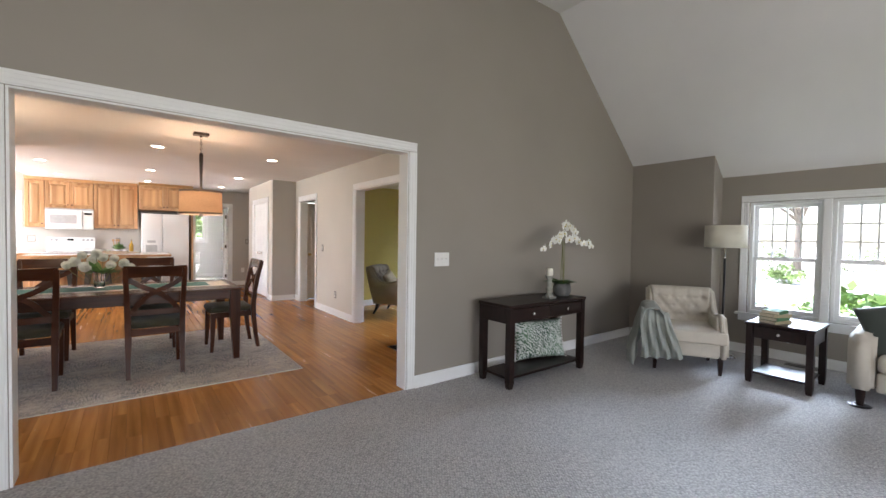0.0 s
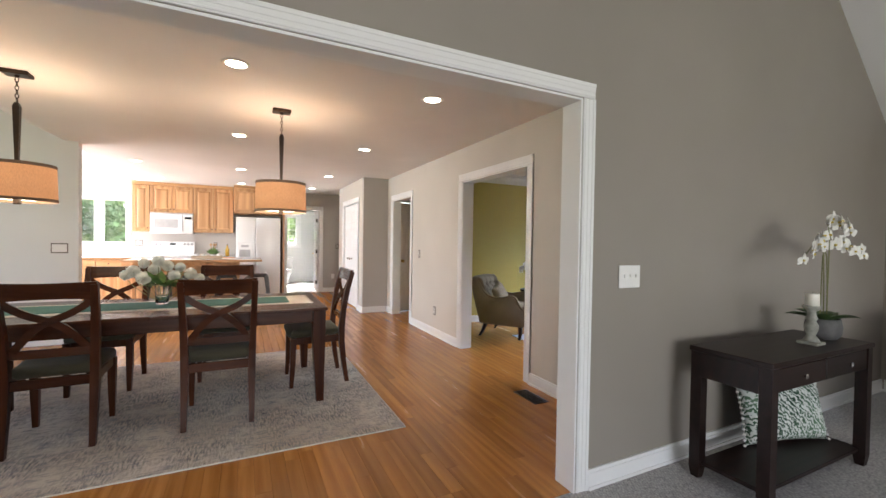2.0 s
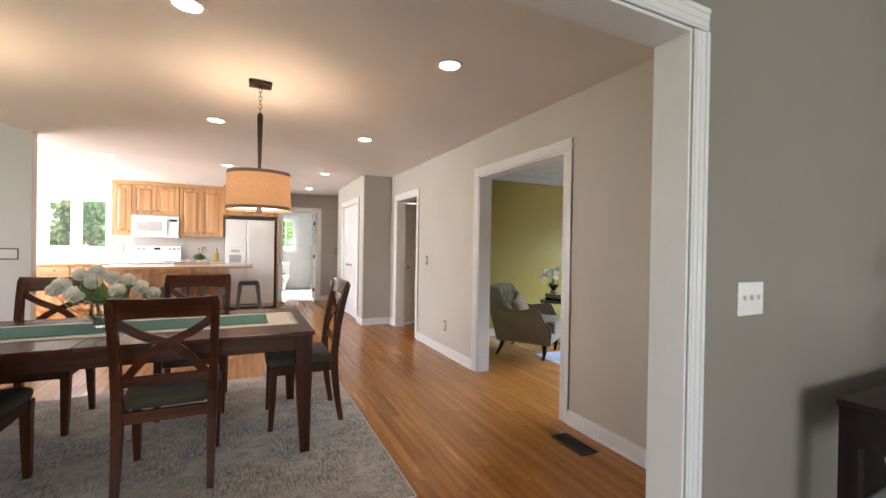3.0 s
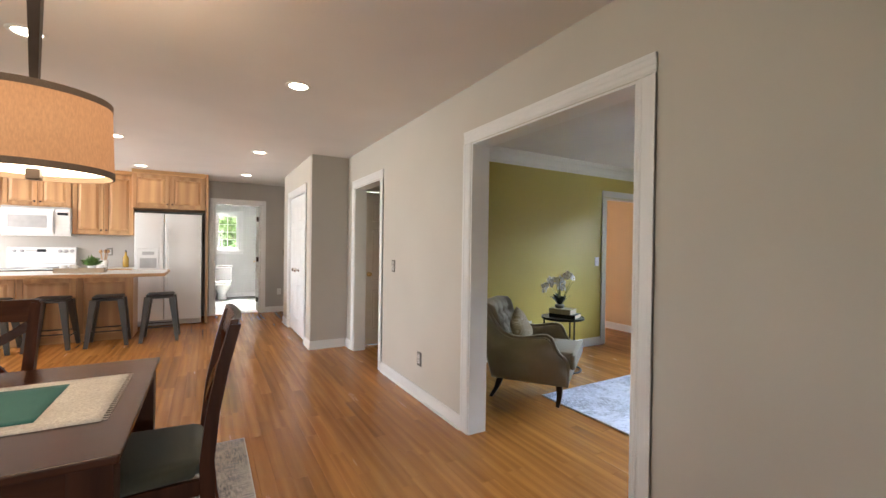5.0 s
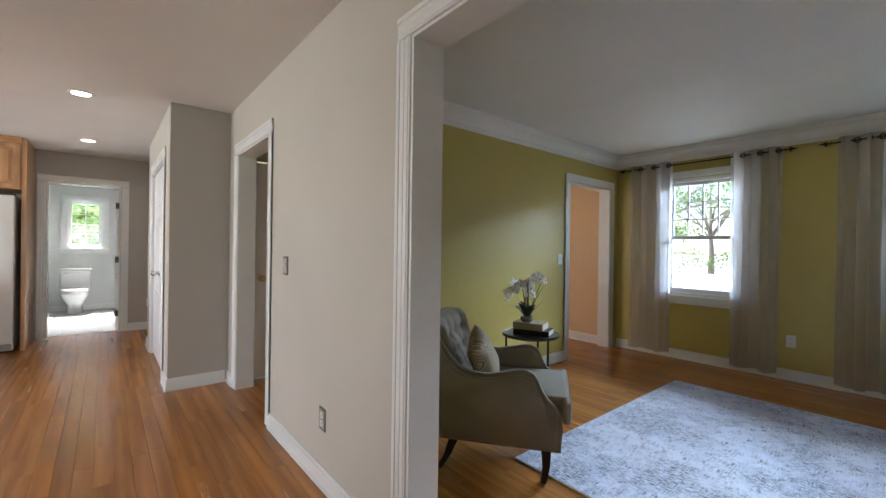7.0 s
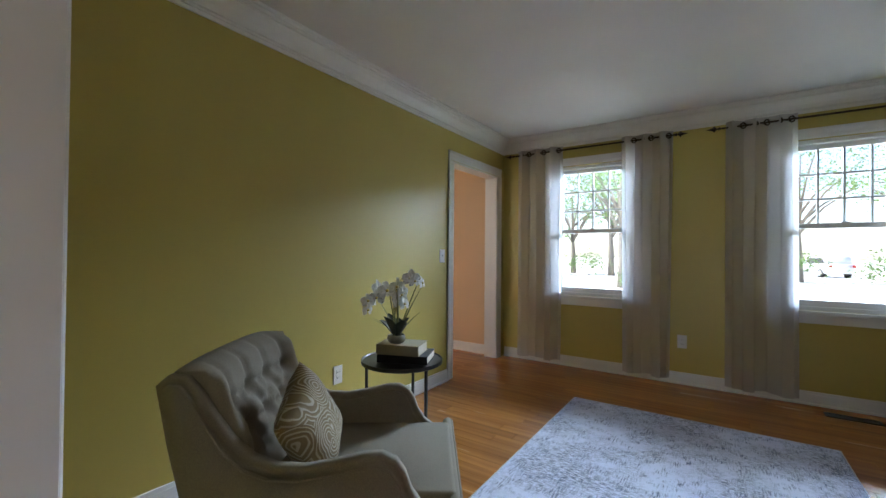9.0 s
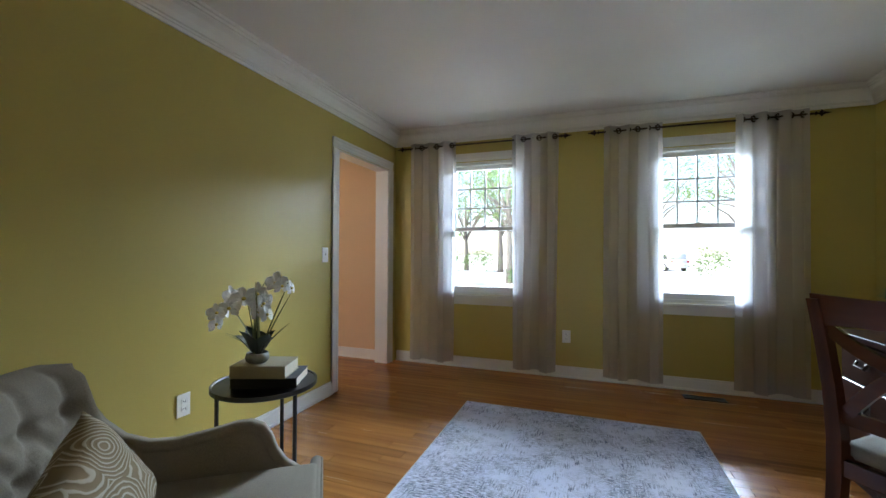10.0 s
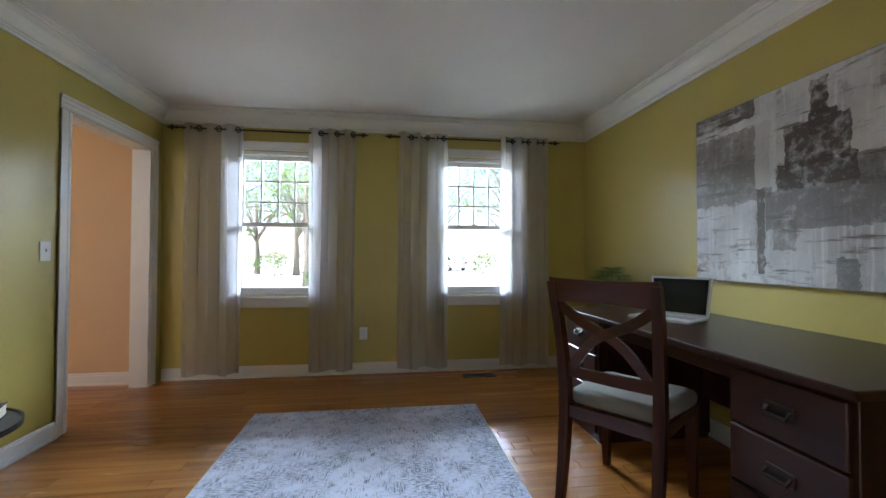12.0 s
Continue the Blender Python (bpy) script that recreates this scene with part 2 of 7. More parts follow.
def prism(poly, axis, a, b):
    """A polygon of (u, v) pairs pushed from a to b along x, y or z."""
    bm = bmesh.new()
    put = {"x": lambda u, v, w: (w, u, v), "y": lambda u, v, w: (u, w, v), "z": lambda u, v, w: (u, v, w)}[axis]
    lo = [bm.verts.new(put(u, v, a)) for u, v in poly]
    hi = [bm.verts.new(put(u, v, b)) for u, v in poly]
    n = len(poly)
    bm.faces.new(lo)
    bm.faces.new(hi[::-1])
    for i in range(n):
        bm.faces.new((lo[i], hi[i], hi[(i + 1) % n], lo[(i + 1) % n]))
    bmesh.ops.recalc_face_normals(bm, faces=bm.faces)
    return bm


def sweep(bm, path, width, thick, up=Vector((0, 1, 0)), taper=None):
    """A board of rectangular section along a path; width lies across up, thick along it."""
    rings = []
    pts = [Vector(p) for p in path]
    for i, p in enumerate(pts):
        d = (pts[min(i + 1, len(pts) - 1)] - pts[max(i - 1, 0)]).normalized()
        side = d.cross(up).normalized()
        w = width * (taper[i] if taper else 1.0)
        t = thick * (taper[i] if taper else 1.0)
        rings.append([bm.verts.new(p + side * sx * w / 2 + up * sy * t / 2) for sx, sy in ((-1, -1), (1, -1), (1, 1), (-1, 1))])
    for a, b in zip(rings, rings[1:]):
        for k in range(4):
            bm.faces.new((a[k], a[(k + 1) % 4], b[(k + 1) % 4], b[k]))
    bm.faces.new(rings[0][::-1])
    bm.faces.new(rings[-1])
    bmesh.ops.recalc_face_normals(bm, faces=bm.faces)
    return bm


def tag_structure(ob, label, category):
    return tagged(ob, label, category, "", "structure")

# ---- structure ----
def wall(name, axis, a0, a1, t0, t1, z1, openings, material, label, z0=0.0):
    """A wall along axis from a0 to a1, from t0 to t1 across, with openings (a, b, bottom, top) through it."""
    cuts = sorted({a0, a1, *[o[0] for o in openings], *[o[1] for o in openings]})
    bm = bmesh.new()
    rows = []
    for u, v in zip(cuts, cuts[1:]):
        solid = [(z0, z1)]
        for oa, ob_, ol, oh in openings:
            if oa < (u + v) / 2 < ob_:
                solid = [s for lo, hi in solid for s in ((lo, min(hi, ol)), (max(lo, oh), hi)) if s[1] - s[0] > 1e-4]
        rows += [(u, v, lo, hi) for lo, hi in solid]
    for u, v, lo, hi in rows:
        if axis == "x":
            box(bm, u, v, t0, t1, lo, hi)
        else:
            box(bm, t0, t1, u, v, lo, hi)
    return tag_structure(link(name, bm, material), label, "wall")


OPEN = (-0.612, 1.775, 0.0, 2.052)
GD = (4.375, 5.64, 0.0, 2.035)
D2 = (7.36, 8.21, 0.0, 2.02)
OD = (5.80, 6.70, 0.0, 2.02)
BATH = (1.14, 1.90, 0.0, 2.04)
CLOSET = (8.90, 10.08, 0.0, 2.03)
E_WINS = [(5.70, 6.45, 0.735, 2.08), (3.815, 4.565, 0.735, 2.08)]
L_WINS = [(0.90, 1.56, 0.49, 1.80), (0.17, 0.83, 0.49, 1.80)]
K_WINS = [(-2.90, -2.45, 1.12, 2.12), (-2.43, -1.93, 1.12, 2.12)]
B_WIN = (1.19, 1.71, 1.15, 2.03)

# living room
wall("wall_north_living", "x", -4.3, 5.49, 2.86, 2.925, 4.0, [OPEN], WALL_TAUPE, "taupe painted living room wall with a wide cased opening")
wall("wall_pier_living", "y", 1.85, 2.925, 5.49, 5.92, 2.9, [], WALL_TAUPE, "taupe painted pier beside the window recess")
wall("wall_east_living", "y", -5.0, 1.85, 5.76, 5.92, 2.6, L_WINS, WALL_TAUPE, "taupe painted window wall of the living room")
# the end wall's opening is assumed, out of view, to hold a daylight lamp
wall("wall_south_living", "x", -4.3, 5.92, -5.15, -5.0, 4.0, [(-2.2, 3.2, 0.4, 2.3)], WALL_TAUPE, "taupe painted end wall of the living room")
wall("wall_west_living", "y", -5.0, 2.925, -4.4, -4.3, 4.0, [], WALL_TAUPE, "taupe painted side wall of the living room")
# dining room and kitchen
wall("wall_south_dining", "x", -4.3, 2.60, 2.925, 2.99, 3.9, [OPEN], WALL_BEIGE, "beige painted dining room wall with the wide opening")
wall("wall_east_dining", "y", 2.99, 11.77, 2.60, 2.67, 2.6, [GD, D2], WALL_BEIGE, "beige painted wall along the dining room passage")
wall("wall_east_backing", "y", 7.12, 11.77, 2.67, 2.74, 2.6, [D2], WALL_BEIGE, "beige painted back of the passage wall")
wall("wall_north_kitchen", "x", -4.3, 2.74, 11.77, 11.90, 3.9, K_WINS + [BATH], WALL_GREYSH, "warm grey painted kitchen wall with windows")
# openings assumed out of view, each holding an added daylight lamp
wall("wall_west_dining", "y", 2.925, 11.77, -4.4, -4.3, 4.0, [(3.6, 6.6, 0.4, 2.2), (8.5, 11.0, 0.7, 2.3)], WALL_WHITE, "pale painted wall with unseen window openings")
wall("wall_closet_end", "x", 2.14, 2.60, 8.51, 8.60, 2.6, [], WALL_GREYSH, "warm grey painted end of the closet")
wall("wall_closet_front", "y", 8.60, 10.58, 2.14, 2.22, 2.6, [CLOSET], WALL_BEIGE, "beige painted closet wall with bifold doors")
wall("wall_closet_far", "x", 2.22, 2.60, 10.50, 10.58, 2.6, [], WALL_BEIGE, "beige painted far end of the closet")
stub = prism([(-4.3, 0), (-1.59, 0), (-1.59, 2.44), (-1.72, 2.44), (-4.3, 3.73)], "y", 7.66, 7.78)
tag_structure(link("wall_stub_dining", stub, WALL_WHITE), "pale painted partition between dining room and kitchen", "wall")
# study
wall("wall_west_study", "y", 3.04, 7.05, 2.67, 2.74, 2.6, [GD], WALL_OLIVE, "olive green painted study wall with a cased opening")
wall("wall_north_study", "x", 2.67, 6.87, 7.05, 7.12, 2.6, [OD], WALL_OLIVE, "olive green painted study wall with a doorway")
wall("wall_south_study", "x", 2.67, 6.87, 2.925, 3.04, 2.6, [], WALL_OLIVE, "olive green painted study wall behind the desk")
wall("wall_east_study", "y", 2.925, 7.12, 6.87, 7.02, 2.6, E_WINS, WALL_OLIVE, "olive green painted study wall with two windows")
# vestibule behind the passage doorway
wall("wall_east_vestibule", "y", 7.12, 8.46, 3.60, 3.70, 2.6, [], WALL_BEIGE, "beige painted vestibule wall")
wall("wall_north_vestibule", "x", 2.74, 3.60, 8.385, 8.46, 2.6, [(2.775, 3.545, 0.0, 2.02)], WALL_BEIGE, "beige painted vestibule wall round a door")
# hall
wall("wall_south_hall", "x", 4.4, 6.80, 7.12, 7.19, 2.6, [OD], WALL_PEACH, "peach painted hall wall with a doorway")
wall("wall_east_hall", "y", 7.12, 9.6, 6.80, 6.94, 2.6, [], WALL_PEACH, "peach painted hall wall")
wall("wall_north_hall", "x", 4.4, 6.80, 9.5, 9.6, 2.6, [], WALL_PEACH, "peach painted end wall of the hall")
# unseen opening, made up so that a lamp can light the hall
wall("wall_west_hall", "y", 7.19, 9.6, 4.3, 4.4, 2.6, [(7.8, 8.9, 0.6, 2.3)], WALL_PEACH, "peach painted hall wall with an opening added to let light in")
# bathroom
wall("wall_north_bath", "x", 0.2, 2.3, 14.5, 14.65, 2.6, [B_WIN], WALL_WHITE, "pale grey painted bathroom wall with a window")
wall("wall_west_bath", "y", 11.90, 14.65, 0.1, 0.2, 2.6, [], WALL_WHITE, "pale grey painted bathroom wall")
wall("wall_east_bath", "y", 11.90, 14.65, 2.3, 2.4, 2.6, [], WALL_WHITE, "pale grey painted bathroom wall")
wall("wall_south_bath", "x", 0.1, 2.4, 11.90, 11.95, 2.6, [BATH], WALL_WHITE, "pale grey painted bathroom wall with a doorway")


def slab(name, rows, material, label, category):
    return tag_structure(link(name, boxes(*rows), material), label, category)


# floors
slab("floor_living", [(-4.4, 5.92, -5.15, 2.872, -0.15, 0.0)], CARPET, "grey looped pile wall-to-wall carpet", "carpet")
slab("floor_base", [(-4.4, 2.74, 2.872, 11.90, -0.15, -0.012), (2.74, 7.02, 2.925, 9.6, -0.15, -0.012)], plain("joint_dark", (0.13, 0.055, 0.018), 0.8), "dark underlay below the oak boards", "floor")
# ceilings
ceil_living = prism([(-4.4, 3.897), (3.775, 3.897), (5.95, 1.955), (5.95, 2.15), (3.85, 4.02), (-4.4, 4.02)], "y", -5.15, 2.925)
tag_structure(link("ceiling_living", ceil_living, CEIL), "white vaulted living room ceiling", "ceiling")
ceil_din = prism([(2.60, 2.44), (-1.72, 2.44), (-4.4, 3.78), (-4.4, 3.9), (-1.75, 2.56), (2.60, 2.56)], "y", 2.99, 11.77)
tag_structure(link("ceiling_dining", ceil_din, CEIL), "white dining and kitchen ceiling with a sloped side", "ceiling")
slab("ceiling_study", [(2.74, 6.87, 3.04, 7.05, 2.44, 2.56)], CEIL, "white study ceiling", "ceiling")
slab("ceiling_vestibule", [(2.74, 3.60, 7.12, 8.385, 2.44, 2.56)], CEIL, "white vestibule ceiling", "ceiling")
slab("ceiling_hall", [(4.4, 6.80, 7.19, 9.5, 2.44, 2.56)], CEIL, "white hall ceiling", "ceiling")
slab("ceiling_bath", [(0.2, 2.3, 11.95, 14.5, 2.44, 2.56)], CEIL, "white bathroom ceiling", "ceiling")


# casings: stepped boards round an opening
def casing(name, axis, plane, side, opening, label, width=0.09, sill=False):
    """Casing on the face at plane; side is the way it stands proud."""
    a, b, lo, hi = opening
    trim = tag_structure(new(name), label, "trim")

    def board(kind, u0, u1, v0, v1, grow):
        bm = bmesh.new()
        steps = [(0.0, 1.0, 0.009), (0.10, 0.24, 0.012), (0.42, 1.0, 0.0115), (0.74, 1.0, 0.0155)]
        for s0, s1, t in steps:
            if grow == "u+":
                q = (u0 + s0 * (u1 - u0), u0 + s1 * (u1 - u0), v0, v1)
            elif grow == "u-":
                q = (u1 - s1 * (u1 - u0), u1 - s0 * (u1 - u0), v0, v1)
            else:
                q = (u0, u1, v0 + s0 * (v1 - v0), v0 + s1 * (v1 - v0))
            w0, w1 = sorted((plane, plane + side * t))
            b2 = boxes((q[0], q[1], w0, w1, q[2], q[3]) if axis == "x" else (w0, w1, q[0], q[1], q[2], q[3]), bevel=0.002)
            me = bpy.data.meshes.new("tmp")
            b2.to_mesh(me)
            b2.free()
            bm.from_mesh(me)
            bpy.data.meshes.remove(me)
        part(kind, bm, TRIM, trim)

    board("side_casing", a - width, a - 0.004, lo, hi, "u-")
    board("side_casing", b + 0.004, b + width, lo, hi, "u+")
    board("head_casing", a - width, b + width, hi + 0.004, hi + width, "v")
    return trim


def lining(name, axis, t0, t1, opening, label, thick=0.012, sill=False):
    """Boards that line the inside of an opening, through the wall."""
    a, b, lo, hi = opening
    trim = tag_structure(new(name), label, "trim")
    e = 0.003
    rows = [("jamb", (a - 0.0, a + thick, lo, hi)), ("jamb", (b - thick, b, lo, hi)), ("head_jamb", (a + thick, b - thick, hi - thick, hi))]
    if sill:
        rows.append(("sill", (a + thick, b - thick, lo, lo + thick)))
    for kind, (u0, u1, v0, v1) in rows:
        q = (u0, u1, t0 - e, t1 + e, v0, v1) if axis == "x" else (t0 - e, t1 + e, u0, u1, v0, v1)
        part(kind, boxes(q, bevel=0.001), TRIM, trim)
    return trim


WHITE_TRIM = "white painted stepped wooden casing"
casing("trim_living_opening", "x", 2.86, -1, OPEN, WHITE_TRIM + " round the wide opening", 0.08)
casing("trim_dining_opening", "x", 2.99, 1, OPEN, WHITE_TRIM + " round the wide opening", 0.08)
lining("jamb_wide_opening", "x", 2.86, 2.99, OPEN, "white painted lining of the wide opening")
casing("trim_study_opening", "y", 2.60, -1, GD, WHITE_TRIM + " round the study opening", 0.087)
casing("trim_study_inside", "y", 2.74, 1, GD, WHITE_TRIM + " round the study opening")
lining("jamb_study", "y", 2.60, 2.74, GD, "white painted lining of the study opening")
casing("trim_passage_door", "y", 2.60, -1, D2, WHITE_TRIM + " round the passage door")
lining("jamb_passage_door", "y", 2.60, 2.74, D2, "white painted lining of the passage door")
casing("trim_hall_doorway", "x", 7.05, -1, OD, WHITE_TRIM + " round the hall doorway")
lining("jamb_hall_doorway", "x", 7.05, 7.19, OD, "white painted lining of the hall doorway")
casing("trim_bath_door", "x", 11.77, -1, BATH, WHITE_TRIM + " round the bathroom door")
lining("jamb_bath_door", "x", 11.77, 11.95, BATH, "white painted lining of the bathroom door")
casing("trim_closet", "y", 2.14, -1, CLOSET, WHITE_TRIM + " round the closet doors")
lining("jamb_closet", "y", 2.14, 2.22, CLOSET, "white painted lining of the closet opening")


def baseboard(rows, label="white painted moulded baseboard"):
    """Runs (axis, plane, side, a, b) of baseboard, an object each."""
    for axis, plane, side, a, b in rows:
        bm = bmesh.new()
        for z0, z1, t in ((0.0, 0.085, 0.014), (0.085, 0.105, 0.010), (0.0, 0.016, 0.022)):
            w0, w1 = sorted((plane, plane + side * t))
            box(bm, *((a, b, w0, w1) if axis == "x" else (w0, w1, a, b)), z0, z1)
        tag_structure(link("baseboard", bm, TRIM), label, "baseboard")


baseboard([
    ("x", 2.86, -1, 1.857, 5.49), ("x", 2.86, -1, -4.3, -0.694), ("y", 5.49, -1, 1.85, 2.835), ("x", 1.85, -1, 5.49, 5.735), ("y", 5.76, -1, -5, 1.83),
    ("x", 2.99, 1, 1.857, 2.6), ("x", 2.99, 1, -4.3, -0.694), ("y", 2.60, -1, 3.015, 4.287), ("y", 2.60, -1, 5.728, 7.268), ("y", 2.60, -1, 8.302, 8.51),
    ("x", 8.51, -1, 2.14, 2.575), ("y", 2.14, -1, 8.485, 8.808), ("y", 2.14, -1, 10.172, 10.58), ("x", 11.77, -1, 1.992, 2.6),
    ("x", 7.66, -1, -4.3, -1.59), ("y", -1.59, 1, 7.66, 7.78),
    ("x", 7.05, -1, 2.74, 5.708), ("y", 6.87, -1, 3.04, 7.025), ("x", 3.04, 1, 2.74, 6.845), ("y", 2.74, 1, 3.065, 4.284), ("y", 2.74, 1, 5.732, 7.025),
    ("y", 6.80, -1, 7.19, 9.5), ("x", 14.5, -1, 0.2, 2.3), ("y", 2.3, -1, 11.95, 14.475), ("x", 9.5, -1, 4.4, 6.78)])


def crown(axis, plane, side, a, b, mitre=(1, 1)):
    """Crown moulding below the study's ceiling, mitred at both ends."""
    prof = [(0.0, 2.29), (0.012, 2.29), (0.014, 2.306), (0.022, 2.308), (0.022, 2.318), (0.034, 2.322), (0.044, 2.350), (0.066, 2.380), (0.088, 2.396), (0.088, 2.406), (0.098, 2.408), (0.100, 2.422), (0.112, 2.425), (0.114, 2.44), (0.0, 2.44)]
    bm = bmesh.new()
    ends = []
    for w, s, mi in ((a, 1, mitre[0]), (b, -1, mitre[1])):
        ends.append([bm.verts.new((w + s * mi * d, plane + side * d, z) if axis == "x" else (plane + side * d, w + s * mi * d, z)) for d, z in prof])
    n = len(prof)
    for i in range(n):
        bm.faces.new((ends[0][i], ends[1][i], ends[1][(i + 1) % n], ends[0][(i + 1) % n]))
    bm.faces.new(ends[0])
    bm.faces.new(ends[1][::-1])
    bmesh.ops.recalc_face_normals(bm, faces=bm.faces)
    return tag_structure(link("crown_moulding", bm, CROWN_M), "white painted crown moulding under the study ceiling", "moulding")


crown("x", 7.05, -1, 2.74, 6.87)
crown("y", 6.87, -1, 3.04, 7.05)
crown("x", 3.04, 1, 2.74, 6.87)
crown("y", 2.74, 1, 3.04, 7.05)


# windows
def sash_window(name, axis, t0, t1, opening, inside, label, cols=4, rows=3, double=True, stool=True):
    """A double-hung window in an opening: frame, two sashes, muntins and panes. inside: the way into the room."""
    a, b, lo, hi = opening
    win = tag_structure(new(name), label, "window")

    def put(kind, u0, u1, w0, w1, v0, v1, mat=TRIM, parent=win, bev=0.002):
        q = (u0, u1, w0, w1, v0, v1) if axis == "x" else (w0, w1, u0, u1, v0, v1)
        return part(kind, boxes(q, bevel=bev), mat, parent)

    tm = (t0 + t1) / 2
    f = 0.03
    put("frame_side", a, a + f, t0, t1, lo, hi)
    put("frame_side", b - f, b, t0, t1, lo, hi)
    put("frame_head", a + f, b - f, t0, t1, hi - f, hi)
    put("frame_sill", a + f, b - f, t0, t1, lo, lo + f)
    mid = (lo + hi) / 2 - 0.005
    ou, inn = (tm - inside * 0.022, tm + inside * 0.018)

    def sash(kind, wc, v0, v1, muntins, low=0.045):
        s = put(kind, a + f, a + f + 0.04, wc - 0.018, wc + 0.018, v0, v1)
        for q in ((b - f - 0.04, b - f, v0, v1), (a + f + 0.04, b - f - 0.04, v1 - 0.04, v1), (a + f + 0.04, b - f - 0.04, v0, v0 + low)):
            put("sash_rail", q[0], q[1], wc - 0.018, wc + 0.018, q[2], q[3], parent=s)
        g0, g1, h0, h1 = a + f + 0.04, b - f - 0.04, v0 + low, v1 - 0.04
        if muntins:
            for i in range(1, cols):
                u = g0 + (g1 - g0) * i / cols
                put("muntin", u - 0.008, u + 0.008, wc - 0.012, wc + 0.012, h0, h1, parent=s, bev=0)
            for j in range(1, rows):
                v = h0 + (h1 - h0) * j / rows
                put("muntin", g0, g1, wc - 0.0115, wc + 0.0115, v - 0.008, v + 0.008, parent=s, bev=0)
        g = put("pane", g0 - 0.003, g1 + 0.003, wc - 0.002, wc + 0.002, h0 - 0.003, h1 + 0.003, PANE, s, 0)
        g.visible_shadow = False
        return s

    if double:
        sash("upper_sash", ou, mid - 0.018, hi - f, True, 0.032)
        sash("lower_sash", inn, lo + f, mid + 0.018, False, 0.05)
        lock = put("sash_lock", (a + b) / 2 - 0.025, (a + b) / 2 + 0.025, inn - 0.014, inn + 0.014, mid + 0.018, mid + 0.03, TRIM)
    else:
        sash("sash", tm, lo + f, hi - f, rows > 1 or cols > 1)
    return win


def window_trim(name, axis, plane, side, opening, label, width=0.085, head=0.1, stool=0.05):
    a, b, lo, hi = opening
    t = casing(name, axis, plane, side, (a, b, lo, hi), label, width)

    def put(kind, u0, u1, d, v0, v1):
        w0, w1 = sorted((plane, plane + side * d))
        part(kind, boxes((u0, u1, w0, w1, v0, v1) if axis == "x" else (w0, w1, u0, u1, v0, v1), bevel=0.003), TRIM, t)

    if stool:
        put("stool", a - width - 0.025, b + width + 0.025, stool, lo - 0.028, lo)
        put("apron", a - width, b + width, 0.018, lo - 0.10, lo - 0.029)
    return t


for i, o in enumerate(E_WINS):
    sash_window(f"window_{i + 1}", "y", 6.89, 7.0, o, -1, "white double-hung study window with a gridded upper sash")
    window_trim(f"trim_window_{i + 1}", "y", 6.87, -1, o, "white painted casing and stool of a study window")
for i, o in enumerate(L_WINS):
    sash_window(f"window_{i + 3}", "y", 5.80, 5.91, o, -1, "white double-hung living room window with a gridded upper sash")
lv = (L_WINS[1][0], L_WINS[0][1], 0.49, 1.80)
window_trim("trim_window_3", "y", 5.76, -1, lv, "white painted casing and stool of the twin living room window", 0.08, 0.09, 0.06)
mull = tag_structure(link("trim_mullion", boxes((5.742, 5.76, 0.83, 0.90, 0.49, 1.80), bevel=0.003), TRIM), "white painted board between two living room windows", "trim")
for i, o in enumerate(K_WINS):
    sash_window(f"window_{i + 5}", "x", 11.79, 11.89, o, -1, "white casement kitchen window", 1, 1, False)
window_trim("trim_window_5", "x", 11.77, -1, (-2.90, -1.93, 1.12, 2.12), "white painted casing of the kitchen windows", 0.035, 0.08, 0.04)
tag_structure(link("trim_kitchen_mullion", boxes((-2.475, -2.405, 11.755, 11.77, 1.12, 2.12), bevel=0.003), TRIM), "white painted board between kitchen windows", "trim")
sash_window("window_7", "x", 14.53, 14.63, B_WIN, -1, "white bathroom window with a grid of small panes", 2, 4, False)
window_trim("trim_window_7", "x", 14.5, -1, B_WIN, "white painted casing of the bathroom window", 0.08, 0.08, 0.03)

# ---- outdoors ----
def ground_mat():
    m, nt, p = base("lawn", (0.12, 0.17, 0.05), 0.95)
    pos = position(nt)
    n1, n2 = noise_tex(nt, pos, 0.25, 4), noise_tex(nt, pos, 30, 3)
    c = mix_rgb(nt, ramp(nt, n1, 0.35, 0.65), (0.10, 0.16, 0.04), (0.20, 0.24, 0.09))
    c = mix_rgb(nt, ramp(nt, n2, 0.3, 0.7), c, (0.07, 0.11, 0.03))
    nt.links.new(c, p.inputs["Base Color"])
    bump(nt, n2, 0.6, 0.02)
    return m


grass = boxes((-300, 300, -300, 300, -0.9, -0.45))
tag_structure(link("ground", grass, ground_mat()), "mown green lawn round the house", "ground")
DRIVE = plain("pale_concrete", (0.60, 0.58, 0.55), 0.9, 0, 0, 0.1, 1.5, 0.2)
# drive stretched far over the lawn so that the view outside glares white
tag_structure(link("driveway", boxes((8.6, 260, -120, 160, -0.6, -0.43)), DRIVE), "pale concrete drive beside the house, widened to whiten the window view", "driveway")
BARK = plain("grey_bark", (0.22, 0.19, 0.16), 0.9, 0, 0, 0.3, 20, 0.6)
FOLIAGE = [plain("foliage_green", (0.06, 0.12, 0.03), 0.6, 0, 0, 0.35, 3), plain("foliage_bright", (0.17, 0.26, 0.08), 0.6, 0, 0, 0.35, 3), plain("foliage_red", (0.20, 0.07, 0.06), 0.6, 0, 0, 0.35, 3)]


